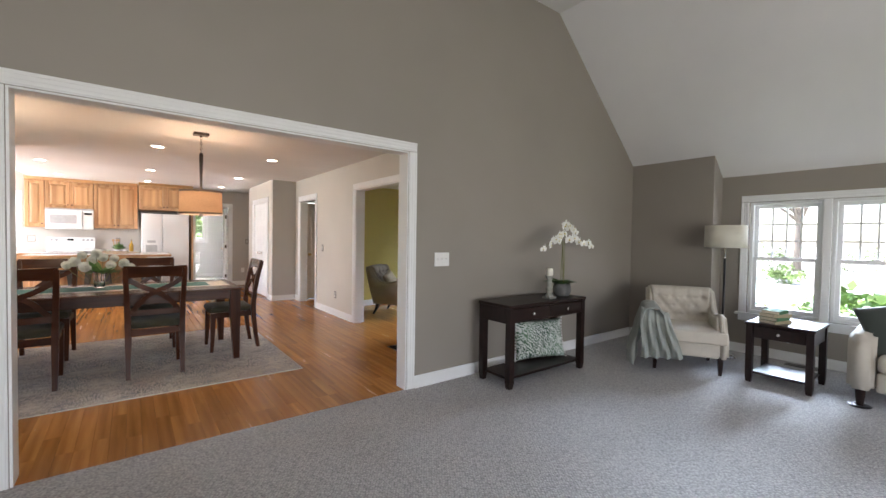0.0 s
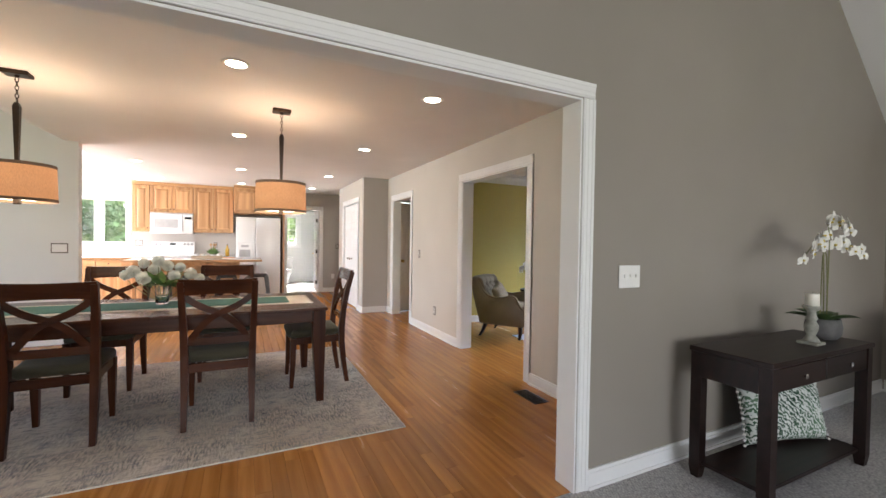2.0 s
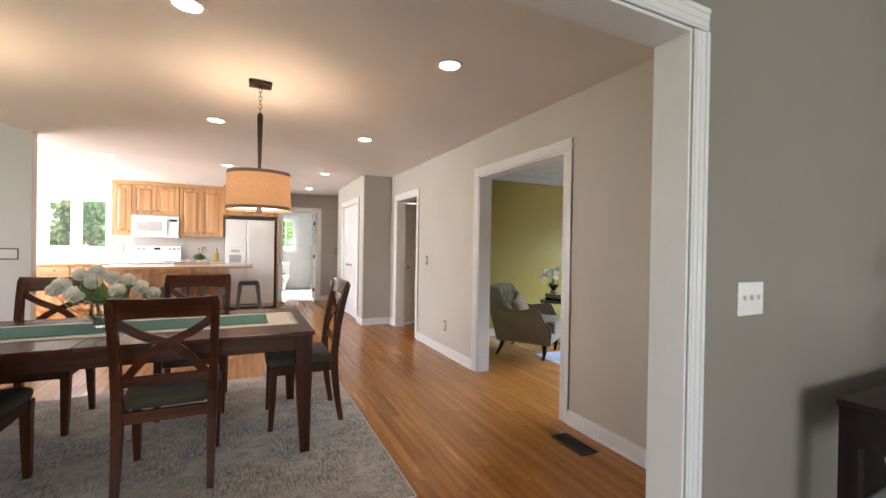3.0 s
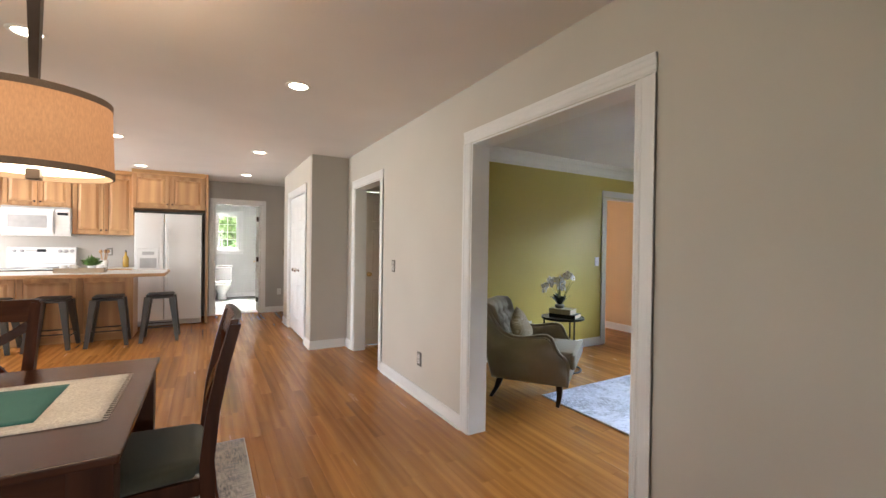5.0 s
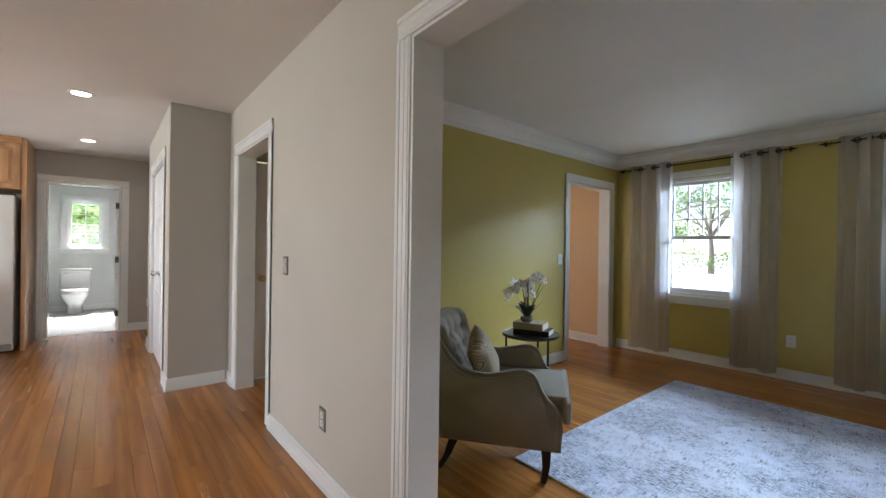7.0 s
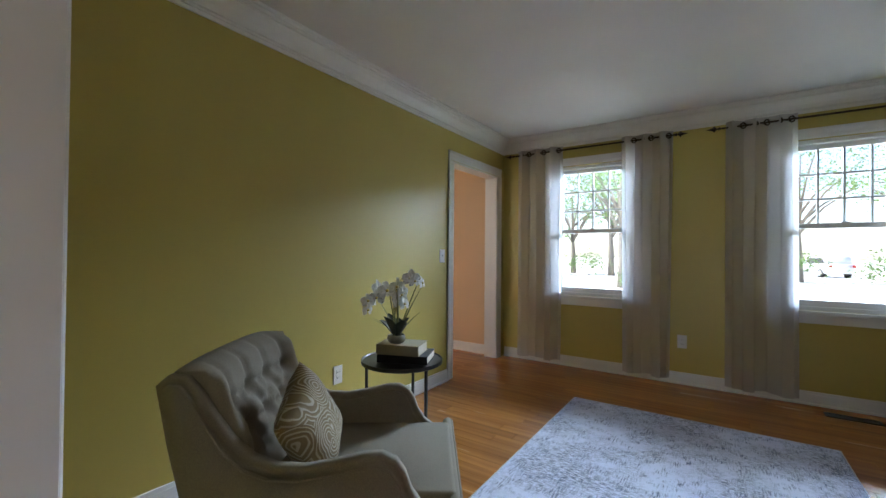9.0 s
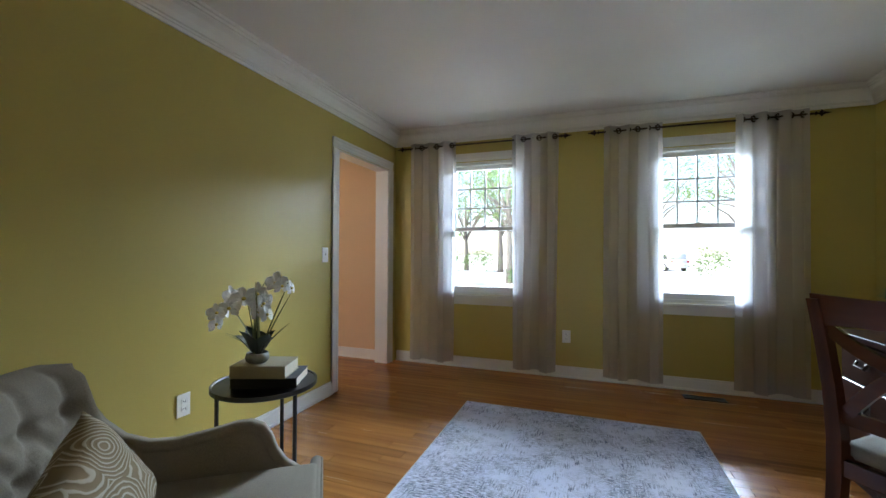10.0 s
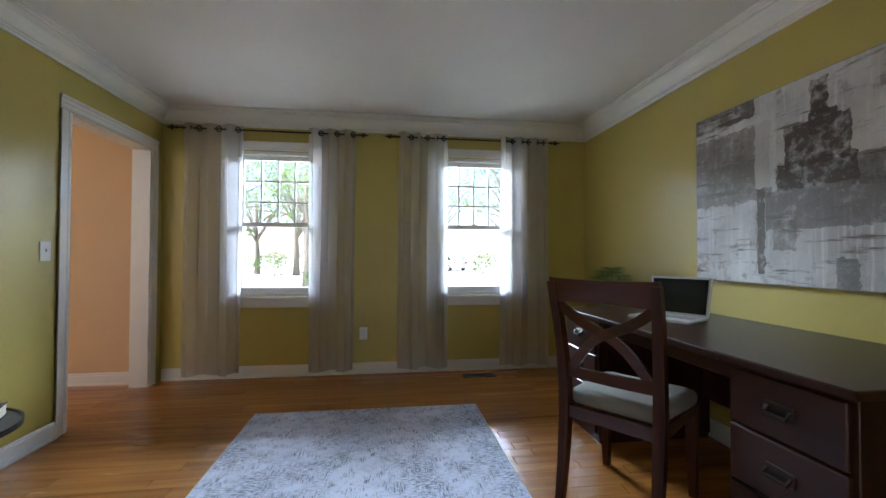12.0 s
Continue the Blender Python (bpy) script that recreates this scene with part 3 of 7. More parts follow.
def leaf_cloud(rng, blobs, count, size):
    """Many small leaves scattered in uneven clumps (x, y, z, radius)."""
    verts, faces = [], []
    for _ in range(count):
        bx, by, bz, br = rng.choice(blobs)
        v = Vector((rng.gauss(0, 1), rng.gauss(0, 1), rng.gauss(0, 0.8)))
        v = v.normalized() * br * rng.random() ** 0.45
        p = Vector((bx, by, bz)) + v
        d = Vector((rng.gauss(0, 1), rng.gauss(0, 1), rng.gauss(0, 0.6))).normalized()
        e = d.cross(Vector((rng.gauss(0, 1), rng.gauss(0, 1), rng.gauss(0, 1)))).normalized()
        s = size * rng.uniform(0.6, 1.4)
        k = len(verts)
        verts += [tuple(p), tuple(p + d * s * 0.5 + e * s * 0.3), tuple(p + d * s), tuple(p + d * s * 0.5 - e * s * 0.3)]
        faces.append((k, k + 1, k + 2, k + 3))
    return verts, faces


def tree(x, y, height, spread, kind, seed, label, leaves=2600):
    rng = random.Random(seed)
    c = thing("tree", pose(x, y, -0.47), label, "tree")
    lean = rng.uniform(-0.3, 0.3)
    fork = height * 0.35
    bm = tube([(0, 0, 0), (0.03, 0, fork * 0.5), (lean * 0.4, 0.05, fork), (lean, 0.1, height * 0.75)], height * 0.028, 10, None, 0.3)
    blobs = []
    for k in range(11):
        a = k * 2.4 + rng.uniform(-0.4, 0.4)
        r = spread * rng.uniform(0.45, 1.0)
        z = fork + (height - fork) * rng.uniform(0.15, 0.95)
        tip = (lean * 0.5 + r * math.cos(a), r * math.sin(a), z)
        z0 = fork * rng.uniform(0.8, 1.4)
        tube([(lean * 0.4, 0.05, z0), (lean * 0.4 + r * 0.4 * math.cos(a), r * 0.4 * math.sin(a), (z + z0) / 2 + 0.1), tip], height * 0.011, 6, bm, 0.25)
        blobs.append((*tip, spread * rng.uniform(0.22, 0.42)))
        blobs.append((tip[0] * 0.6, tip[1] * 0.6, z + 0.2, spread * rng.uniform(0.15, 0.3)))
    part("trunk", bm, BARK, c, "grey-brown trunk with limbs", True)
    v, f = leaf_cloud(rng, blobs, leaves, 0.16)
    me = bpy.data.meshes.new("crown")
    me.from_pydata(v, [], f)
    me.materials.append(FOLIAGE[kind])
    o = new("crown", me)
    o.parent = c
    return c


def shrub(x, y, r, h, kind, seed, label, leaf=0.12, count=900):
    rng = random.Random(seed)
    c = thing("shrub", pose(x, y, -0.47), label, "shrub", "shrubs outside the windows")
    bm = bmesh.new()
    for k in range(7):
        a = k * 0.9
        tube([(0, 0, 0), (r * 0.3 * math.cos(a), r * 0.3 * math.sin(a), h * 0.5), (r * 0.6 * math.cos(a), r * 0.6 * math.sin(a), h * 0.8)], 0.012, 5, bm, 0.4)
    part("stems", bm, BARK, c)
    blobs = [(r * rng.uniform(-0.7, 0.7), r * rng.uniform(-0.7, 0.7), h * rng.uniform(0.25, 0.8), r * rng.uniform(0.3, 0.5)) for _ in range(9)]
    v, f = leaf_cloud(rng, blobs, count, leaf)
    me = bpy.data.meshes.new("leaves")
    me.from_pydata(v, [], f)
    me.materials.append(FOLIAGE[kind])
    o = new("leaves", me)
    o.parent = c
    return c


for i, (x, y, h, s, k) in enumerate(((33, -7, 9, 4.2, 2), (30, -12, 9, 4.0, 1), (36, -5, 10, 4.6, 1), (24, 9, 8, 3.4, 1), (30, 16, 10, 4, 1), (38, 15.5, 9, 4.0, 1), (27, 22, 9, 3.6, 1), (23, 13.5, 5.5, 2.0, 1), (32, -4, 10, 4, 0), (23, -14, 8, 3.4, 2))):
    tree(x, y, h, s, k, 20 + i, "broadleaf garden tree with an uneven crown across the drive", 2400)
for i, (x, y, h, s) in enumerate(((34, 7, 9, 4.2), (36, 12, 10, 4.6), (35, 19, 9, 4.4), (37, 26, 10, 4.8), (36, 1, 9, 4.4), (38, -10, 10, 4.8), (36, -18, 9, 4.4), (38, 34, 10, 4.8))):
    tree(x, y, h, s, 1, 220 + i, "pale green tree at the far side of the road", 2400)
for i in range(14):
    shrub(37 + 1.3 * math.sin(i * 2.2), -20 + 4.2 * i, 1.9, 1.7 + 0.4 * math.sin(i * 1.7), 1, 300 + i, "broad pale green shrub at the far side of the road", 0.15, 900)


def parked_car(m, label):
    c = thing("parked_car", m, label, "car")
    paint, tyre_m = plain("white_car_paint", (0.62, 0.63, 0.65), 0.25, 0, 0.6, 0.02, 2), plain("tyre_rubber", (0.02, 0.02, 0.02), 0.8)
    hull = prism([(-2.2, 0.32), (2.15, 0.32), (2.25, 0.55), (2.2, 0.85), (1.9, 0.95), (1.0, 1.02), (-2.1, 1.08), (-2.25, 0.9), (-2.28, 0.5)], "x", -0.9, 0.9)
    bmesh.ops.bevel(hull, geom=hull.edges[:], offset=0.06, segments=2, affect="EDGES")
    part("body", hull, paint, c, "", True)
    top = prism([(-2.05, 1.05), (1.0, 1.0), (0.35, 1.55), (0.0, 1.62), (-1.6, 1.62), (-1.85, 1.5)], "x", -0.8, 0.8)
    bmesh.ops.bevel(top, geom=top.edges[:], offset=0.05, segments=2, affect="EDGES")
    part("cabin", top, paint, c, "", True)
    for s in (-1, 1):
        x0, x1 = sorted((s * 0.79, s * 0.806))
        part("side_window", prism([(-1.7, 1.12), (0.7, 1.1), (0.25, 1.48), (-1.5, 1.52)], "x", x0, x1), DARK_GLASS, c)
        for y in (-1.4, 1.4):
            w = part("wheel", lathe([(0.0, -0.11), (0.2, -0.11), (0.33, -0.1), (0.34, 0.0), (0.33, 0.1), (0.2, 0.11), (0.0, 0.11)], 24), tyre_m, c, "", True)
            w.matrix_basis = pose(s * 0.82, y, 0.34, 0, 90, 0)
            part("rim", lathe([(0.0, s * 0.112), (0.19, s * 0.112), (0.19, s * 0.118), (0.0, s * 0.122)], 20), paint, w)
        part("tail_light", boxes((s * 0.72 - 0.1, s * 0.72 + 0.1, -2.3, -2.24, 0.8, 0.98), bevel=0.01), plain("tail_red", (0.35, 0.02, 0.02), 0.3), c)
    part("rear_window", prism([(-2.0, 1.14), (-1.97, 1.14), (-1.83, 1.47), (-1.86, 1.47)], "x", -0.68, 0.68), DARK_GLASS, c)
    return c


DARK_GLASS = plain("tinted_glass", (0.02, 0.025, 0.03), 0.08)
parked_car(pose(46, -1.6, -0.43, 0, 0, -70), "white car parked across the drive")
for i, (x, y, r, h) in enumerate(((10.6, -0.2, 0.75, 0.55), (11.2, 0.6, 0.8, 0.6), (11.6, -0.8, 0.85, 0.65), (12.2, 0.2, 0.9, 0.75), (12.4, 1.3, 0.8, 0.7), (11.4, 1.5, 0.7, 0.5))):
    shrub(x, y, r, h, 1, 180 + i, "low mounded broad-leaved plant on the garden bank", 0.24, 700)
for i, (x, y, h, s, k) in enumerate(((-4.5, 21, 7, 3.0, 0), (-1.2, 23, 8, 3.4, 1), (2.2, 21.5, 7, 3.0, 0), (5, 24, 8, 3.4, 1), (-8, 24, 9, 4, 0), (0.5, 27, 10, 4.4, 0), (-5, 28, 10, 4.4, 1))):
    tree(x, y, h, s, k, 60 + i, "dense green garden tree behind the house", 3800)
for i, (x, y, r, h, k) in enumerate(((9.4, 1.3, 0.65, 0.75, 1), (9.6, 0.1, 0.6, 0.7, 1), (9.3, -1.1, 0.6, 0.7, 0), (9.5, 2.6, 0.6, 0.65, 1), (24.6, -5.4, 1.2, 1.6, 2), (22.5, 5, 0.8, 0.9, 1), (22.4, 8, 0.8, 0.9, 0), (8.2, 4.4, 0.42, 1.46, 0), (8.2, 3.7, 0.42, 1.42, 0), (8.2, 5.7, 0.42, 1.34, 0), (8.2, 6.4, 0.42, 1.3, 0))):
    shrub(x, y, r, h, k, 90 + i, "low leafy shrub beside the path")
for i, (x, y, r, h, k) in enumerate(((-3.6, 18.5, 1.3, 3.4, 0), (-2.0, 19.0, 1.4, 3.8, 0), (-4.6, 19.5, 1.3, 3.6, 1), (-0.4, 18.8, 1.2, 3.2, 0), (1.0, 18.6, 1.3, 3.8, 1), (2.2, 18.8, 1.3, 3.6, 0), (3.4, 19.2, 1.3, 3.5, 0))):
    shrub(x, y, r, h, k, 130 + i, "tall dense green shrub behind the house", 0.17, 2600)

# ---- materials of the things ----
CHERRY = wood("cherry_stain", (0.020, 0.0055, 0.0025), (0.068, 0.021, 0.0085), 0.36, 2, 22, 0.0, tone=0.1, shine=0.15)
CHERRY_X = wood("cherry_stain_long", (0.020, 0.006, 0.0028), (0.07, 0.021, 0.0085), 0.24, 0, 18, 0.0, tone=0.08, shine=0.3)
ESPRESSO = wood("espresso_stain", (0.007, 0.0035, 0.003), (0.020, 0.009, 0.007), 0.36, 0, 20, 0.0, tone=0.08, shine=0.28)
MAHOGANY = wood("mahogany_stain", (0.014, 0.0042, 0.0026), (0.042, 0.0135, 0.007), 0.3, 0, 20, 0.0, tone=0.1, shine=0.28)
HICKORY = wood("hickory", (0.33, 0.145, 0.055), (0.60, 0.36, 0.17), 0.35, 2, 9, 0.1, tone=0.2)
HICKORY_X = wood("hickory_rail", (0.33, 0.15, 0.058), (0.57, 0.34, 0.155), 0.35, 0, 9, 0.1, tone=0.12)
SEAT_GREEN = cloth("dark_olive_fabric", (0.045, 0.042, 0.026))
SEAT_PALE = cloth("pale_seat_fabric", (0.165, 0.152, 0.125))
LINEN = cloth("cream_linen", (0.47, 0.43, 0.365))
GREY_LINEN = cloth("taupe_linen", (0.215, 0.182, 0.135))
THROW_M = cloth("grey_green_throw", (0.29, 0.31, 0.285), None, 500, 0.95, 0.6)
GREEN_CLOTH = cloth("teal_runner", (0.03, 0.115, 0.10))
CREAM_CLOTH = cloth("cream_runner", (0.62, 0.58, 0.52), (0.45, 0.40, 0.36), 400)
DARK_VELVET = cloth("dark_green_velvet", (0.02, 0.028, 0.022), None, 900, 0.8, 0.2, 0.6)
IRON = plain("dark_iron", (0.03, 0.028, 0.026), 0.45, 0.8)
BRONZE = plain("oil_rubbed_bronze", (0.05, 0.036, 0.028), 0.32, 0.85)
BLACK = plain("black_lacquer", (0.012, 0.012, 0.013), 0.35)
GUNMETAL = plain("gunmetal", (0.075, 0.07, 0.066), 0.42, 0.75)
CHROME = plain("brushed_nickel", (0.62, 0.60, 0.57), 0.25, 1.0)
BRASS = plain("brass", (0.70, 0.48, 0.18), 0.3, 1.0)
APPLIANCE = plain("white_enamel", (0.80, 0.80, 0.79), 0.25, 0, 0.2, 0.01, 4)
PALE_GREY = plain("grey_plastic", (0.42, 0.42, 0.42), 0.4)
COUNTER = plain("white_laminate", (0.74, 0.72, 0.69), 0.3, 0, 0.1, 0.05, 60)
PORCELAIN = plain("porcelain", (0.82, 0.81, 0.79), 0.12, 0, 0.4, 0.01, 3)
PLATE_W = plain("white_plastic", (0.80, 0.79, 0.76), 0.35, 0, 0, 0.01)
PLATE_B = plain("brushed_plate", (0.17, 0.155, 0.135), 0.4, 0.5)
PLATE_G = plain("grey_insert", (0.42, 0.40, 0.36), 0.4, 0.2)
DARK_SCREEN = plain("dark_glass", (0.012, 0.013, 0.015), 0.12, 0, 0.3)
PETAL = plain("white_petal", (0.82, 0.81, 0.76), 0.6, 0, 0, 0.05, 40)
POMPOM = plain("cream_petal", (0.82, 0.81, 0.72), 0.7, 0, 0, 0.08, 40)
PETAL_C = plain("petal_heart", (0.55, 0.42, 0.06), 0.6)
LEAF = plain("waxy_leaf", (0.05, 0.10, 0.03), 0.4, 0, 0.1, 0.3, 18)
LEAF_D = plain("dark_leaf", (0.014, 0.024, 0.012), 0.4, 0, 0.1, 0.3, 18)
LEAF_L = plain("fresh_leaf", (0.13, 0.24, 0.06), 0.5, 0, 0, 0.3, 18)
STEM = plain("green_stem", (0.16, 0.17, 0.06), 0.6)
CLAY = plain("grey_clay", (0.12, 0.12, 0.12), 0.8, 0, 0, 0.2, 25, 0.3)
SOIL = plain("soil", (0.05, 0.035, 0.025), 0.95, 0, 0, 0.3, 60, 0.5)
WAX = plain("cream_wax", (0.80, 0.77, 0.68), 0.5)
STONE_G = plain("weathered_plaster", (0.27, 0.27, 0.235), 0.8, 0, 0, 0.25, 30, 0.3)
PAPER = plain("paper_edge", (0.68, 0.60, 0.46), 0.85, 0, 0, 0.08, 80)
VASE_G = glass("vase_glass")
PLANTER = wood("weathered_box", (0.20, 0.14, 0.09), (0.38, 0.29, 0.20), 0.6, 0, 14)


def shade_mat(name, color, glow_c, strength):
    """Linen lampshade, lit from inside."""
    m, nt, p = base(name, color, 0.9)
    pos = position(nt, (200, 200, 60), local=True)
    w = noise_tex(nt, pos, 1.0, 2)
    nt.links.new(mix_rgb(nt, ramp(nt, w, 0.3, 0.7), scaled(color, 0.85), scaled(color, 1.1)), p.inputs["Base Color"])
    p.inputs["Emission Color"].default_value = (*glow_c, 1)
    p.inputs["Emission Strength"].default_value = strength
    return m


SHADE_LIT = shade_mat("lit_linen_shade", (0.46, 0.27, 0.14), (1.0, 0.43, 0.17), 0.11)
SHADE_OFF = cloth("cream_linen_shade", (0.60, 0.57, 0.48))
SHADE_BAND = cloth("shade_band", (0.22, 0.15, 0.10))
BULB_ON = glow("lamp_glow", (1.0, 0.80, 0.55), 2.5)
DOWNLIGHT = glow("downlight_glow", (1.0, 0.86, 0.68), 8.0)


# ---- dining chairs ----
def bow(a, b, sag, n=9):
    a, b = Vector(a), Vector(b)
    return [a.lerp(b, i / n) + Vector(sag) * math.sin(math.pi * i / n) for i in range(n + 1)]


def dining_chair(name, seat_mat, label, category="chair", group=""):
    c = thing(name, pose(0, 0, 0), label, category, group)
    Y, Z = Vector((0, 1, 0)), Vector((0, 0, 1))
    for s in (-1, 1):
        path = [(s * 0.205, -0.265, 0.0), (s * 0.205, -0.235, 0.18), (s * 0.205, -0.215, 0.36), (s * 0.207, -0.212, 0.50), (s * 0.212, -0.23, 0.68), (s * 0.218, -0.262, 0.85), (s * 0.222, -0.30, 1.00)]
        bm = sweep(bmesh.new(), path, 0.042, 0.044, Y, [0.8, 0.95, 1.1, 1.1, 1.0, 0.95, 0.9])
        part("back_leg", bm, CHERRY, c)
        bm = sweep(bmesh.new(), [(s * 0.205, 0.215, 0.0), (s * 0.205, 0.205, 0.2), (s * 0.205, 0.20, 0.43)], 0.05, 0.05, Y, [0.62, 0.85, 1.0])
        part("front_leg", bm, CHERRY, c)
        part("side_rail", boxes((s * 0.205 - 0.011, s * 0.205 + 0.011, -0.19, 0.18, 0.375, 0.435), bevel=0.003), CHERRY, c)
    part("front_rail", boxes((-0.183, 0.183, 0.19, 0.214, 0.375, 0.435), bevel=0.003), CHERRY_X, c)
    part("rear_rail", boxes((-0.184, 0.184, -0.23, -0.206, 0.375, 0.435), bevel=0.003), CHERRY_X, c)
    # seat pad, wider in front
    bm = bmesh.new()
    prof = [(-0.20, -0.20), (0.20, -0.20), (0.235, 0.20), (0.21, 0.245), (-0.21, 0.245), (-0.235, 0.20)]
    layers = [(0.437, 0.97), (0.45, 1.0), (0.475, 1.0), (0.492, 0.95), (0.502, 0.80), (0.506, 0.4)]
    rings = [[bm.verts.new((x * k, y * k, z)) for x, y in prof] for z, k in layers]
    for a, b in zip(rings, rings[1:]):
        for i in range(6):
            bm.faces.new((a[i], a[(i + 1) % 6], b[(i + 1) % 6], b[i]))
    bm.faces.new(rings[0][::-1])
    bm.faces.new(rings[-1])
    bmesh.ops.bevel(bm, geom=[e for e in bm.edges if abs(e.verts[0].co.z - e.verts[1].co.z) > 0.004 and e.verts[0].co.z < 0.48], offset=0.025, segments=2, affect="EDGES")
    part("seat", bm, seat_mat, c, "dark olive fabric seat pad" if seat_mat is SEAT_GREEN else "pale fabric seat pad", True)
    # crest rail, slightly hollow
    bm = bmesh.new()
    for i in range(10):
        u0, u1 = -0.235 + 0.047 * i, -0.235 + 0.047 * (i + 1)
        d = lambda u: -0.292 - 0.022 * (1 - (u / 0.235) ** 2)
        top = lambda u: 1.012 + 0.006 * (u / 0.235) ** 2
        lowz = lambda u: 0.905 + 0.012 * (1 - (u / 0.235) ** 2)
        v = [bm.verts.new(p) for u in (u0, u1) for p in ((u, d(u) + 0.013 + 0.02, lowz(u)), (u, d(u) - 0.013 + 0.02, lowz(u)), (u, d(u) - 0.013 - 0.006, top(u)), (u, d(u) + 0.013 - 0.006, top(u)))]
        for k in range(4):
            bm.faces.new((v[k], v[(k + 1) % 4], v[4 + (k + 1) % 4], v[4 + k]))
        if i == 0:
            bm.faces.new(v[3::-1])
        if i == 9:
            bm.faces.new(v[4:])
    bmesh.ops.remove_doubles(bm, verts=bm.verts, dist=1e-5)
    part("crest_rail", bm, CHERRY_X, c)
    part("lower_rail", sweep(bmesh.new(), bow((-0.205, -0.214, 0.585), (0.205, -0.214, 0.585), (0, -0.012, 0)), 0.05, 0.02, Y), CHERRY_X, c)
    for s in (-1, 1):
        path = []
        for i in range(13):
            t = i / 12
            x = s * (-0.205 + 0.375 * t)
            z = 0.90 - 0.295 * t + 0.035 * math.sin(math.pi * t) - 0.02 * math.sin(2 * math.pi * t)
            y = -0.272 + 0.055 * t - 0.012 * math.sin(math.pi * t) + s * 0.004
            path.append((x, y, z))
        part("cross_slat", sweep(bmesh.new(), path, 0.042, 0.018, Y), CHERRY_X, c)
    return c


first = dining_chair("dining_chair", SEAT_GREEN, "cherry-stained wooden dining chair with crossed back slats", "chair", "chairs round the dining table")
first.matrix_basis = pose(0.065, 4.705, 0.012)
for x, y, r in ((-0.83, 4.715, 1.5), (0.07, 5.70, 180), (-0.84, 5.70, 178), (0.805, 5.215, 90), (-1.535, 5.12, -90)):
    copy_thing(first, pose(x, y, 0.012, 0, 0, r))
desk_chair = dining_chair("desk_chair", SEAT_PALE, "dark wooden chair with crossed slats and pale seat", "chair")
desk_chair.matrix_basis = pose(4.70, 3.93, 0.002, 0, 0, -144)


# ---- dining table ----
def dining_table():
    t = thing("dining_table", pose(-0.355, 5.12, 0.012), "cherry-stained wooden dining table with tapered legs and a leaf joint", "table")
    for a, b in ((-1.175, -0.001), (0.001, 1.175)):
        part("table_leaf", boxes((a, b, -0.525, 0.525, 0.728, 0.753), bevel=0.006, seg=2), CHERRY_X, t)
    for s in (-1, 1):
        part("long_apron", boxes((-1.07, 1.07, s * 0.47 - 0.011, s * 0.47 + 0.011, 0.635, 0.727), bevel=0.003), CHERRY_X, t)
        part("end_apron", boxes((s * 1.12 - 0.011, s * 1.12 + 0.011, -0.42, 0.42, 0.635, 0.727), bevel=0.003), CHERRY, t)
        for q in (-1, 1):
            bm = sweep(bmesh.new(), [(s * 1.125, q * 0.475, 0.0), (s * 1.118, q * 0.468, 0.25), (s * 1.113, q * 0.463, 0.5), (s * 1.113, q * 0.463, 0.727)], 0.095, 0.095, Vector((0, 1, 0)), [0.58, 0.78, 1.0, 1.0])
            part("leg", bm, CHERRY, t)
    return t


dining_table()


def cloth_strip(name, x0, x1, y0, y1, z, mat, label, ripple=0.002, fringe=False):
    c = thing(name, pose(0, 0, 0), label, "table runner")
    bm = bmesh.new()
    nx, ny = 60, 10
    grid = [[bm.verts.new((x0 + (x1 - x0) * i / nx, y0 + (y1 - y0) * j / ny, z + ripple * noise.noise((i * 0.35, j * 0.6, z * 9)))) for j in range(ny + 1)] for i in range(nx + 1)]
    for i in range(nx):
        for j in range(ny):
            bm.faces.new((grid[i][j], grid[i + 1][j], grid[i + 1][j + 1], grid[i][j + 1]))
    ex = bmesh.ops.extrude_face_region(bm, geom=bm.faces[:])
    for v in ex["geom"]:
        if isinstance(v, bmesh.types.BMVert):
            v.co.z += 0.0022
    bmesh.ops.recalc_face_normals(bm, faces=bm.faces)
    part("cloth", bm, mat, c, "", True)
    if fringe:
        for k in range(24):
            y = y0 + (y1 - y0) * (k + 0.5) / 24
            for xe, s in ((x0, -1), (x1, 1)):
                part("tassel", tube([(xe, y, z + 0.002), (xe + s * 0.009, y + 0.001 * (k % 3 - 1), z + 0.001), (xe + s * 0.016, y, z + 0.0015)], 0.0018, 4), mat, c)
    return c


cloth_strip("table_runner", -1.46, 0.735, 4.865, 5.385, 0.7665, CREAM_CLOTH, "cream woven table runner with rough ends on the dining table", 0.0012, True)
cloth_strip("table_runner", -1.28, 0.565, 4.935, 5.315, 0.7705, GREEN_CLOTH, "teal green cloth runner laid over the cream one", 0.002)


# ---- flowers ----
def ball(radius, u=10, v=7, squash=1.0, rough=0.0, at=(0, 0, 0), seed=0):
    bm = bmesh.new()
    bmesh.ops.create_uvsphere(bm, u_segments=u, v_segments=v, radius=radius)
    for w in bm.verts:
        k = 1 + rough * noise.noise(w.co / radius * 2.2 + Vector((seed * 7.1, seed * 3.3, 0)))
        w.co = Vector((w.co.x * k, w.co.y * k, w.co.z * k * squash)) + Vector(at)
    return bm


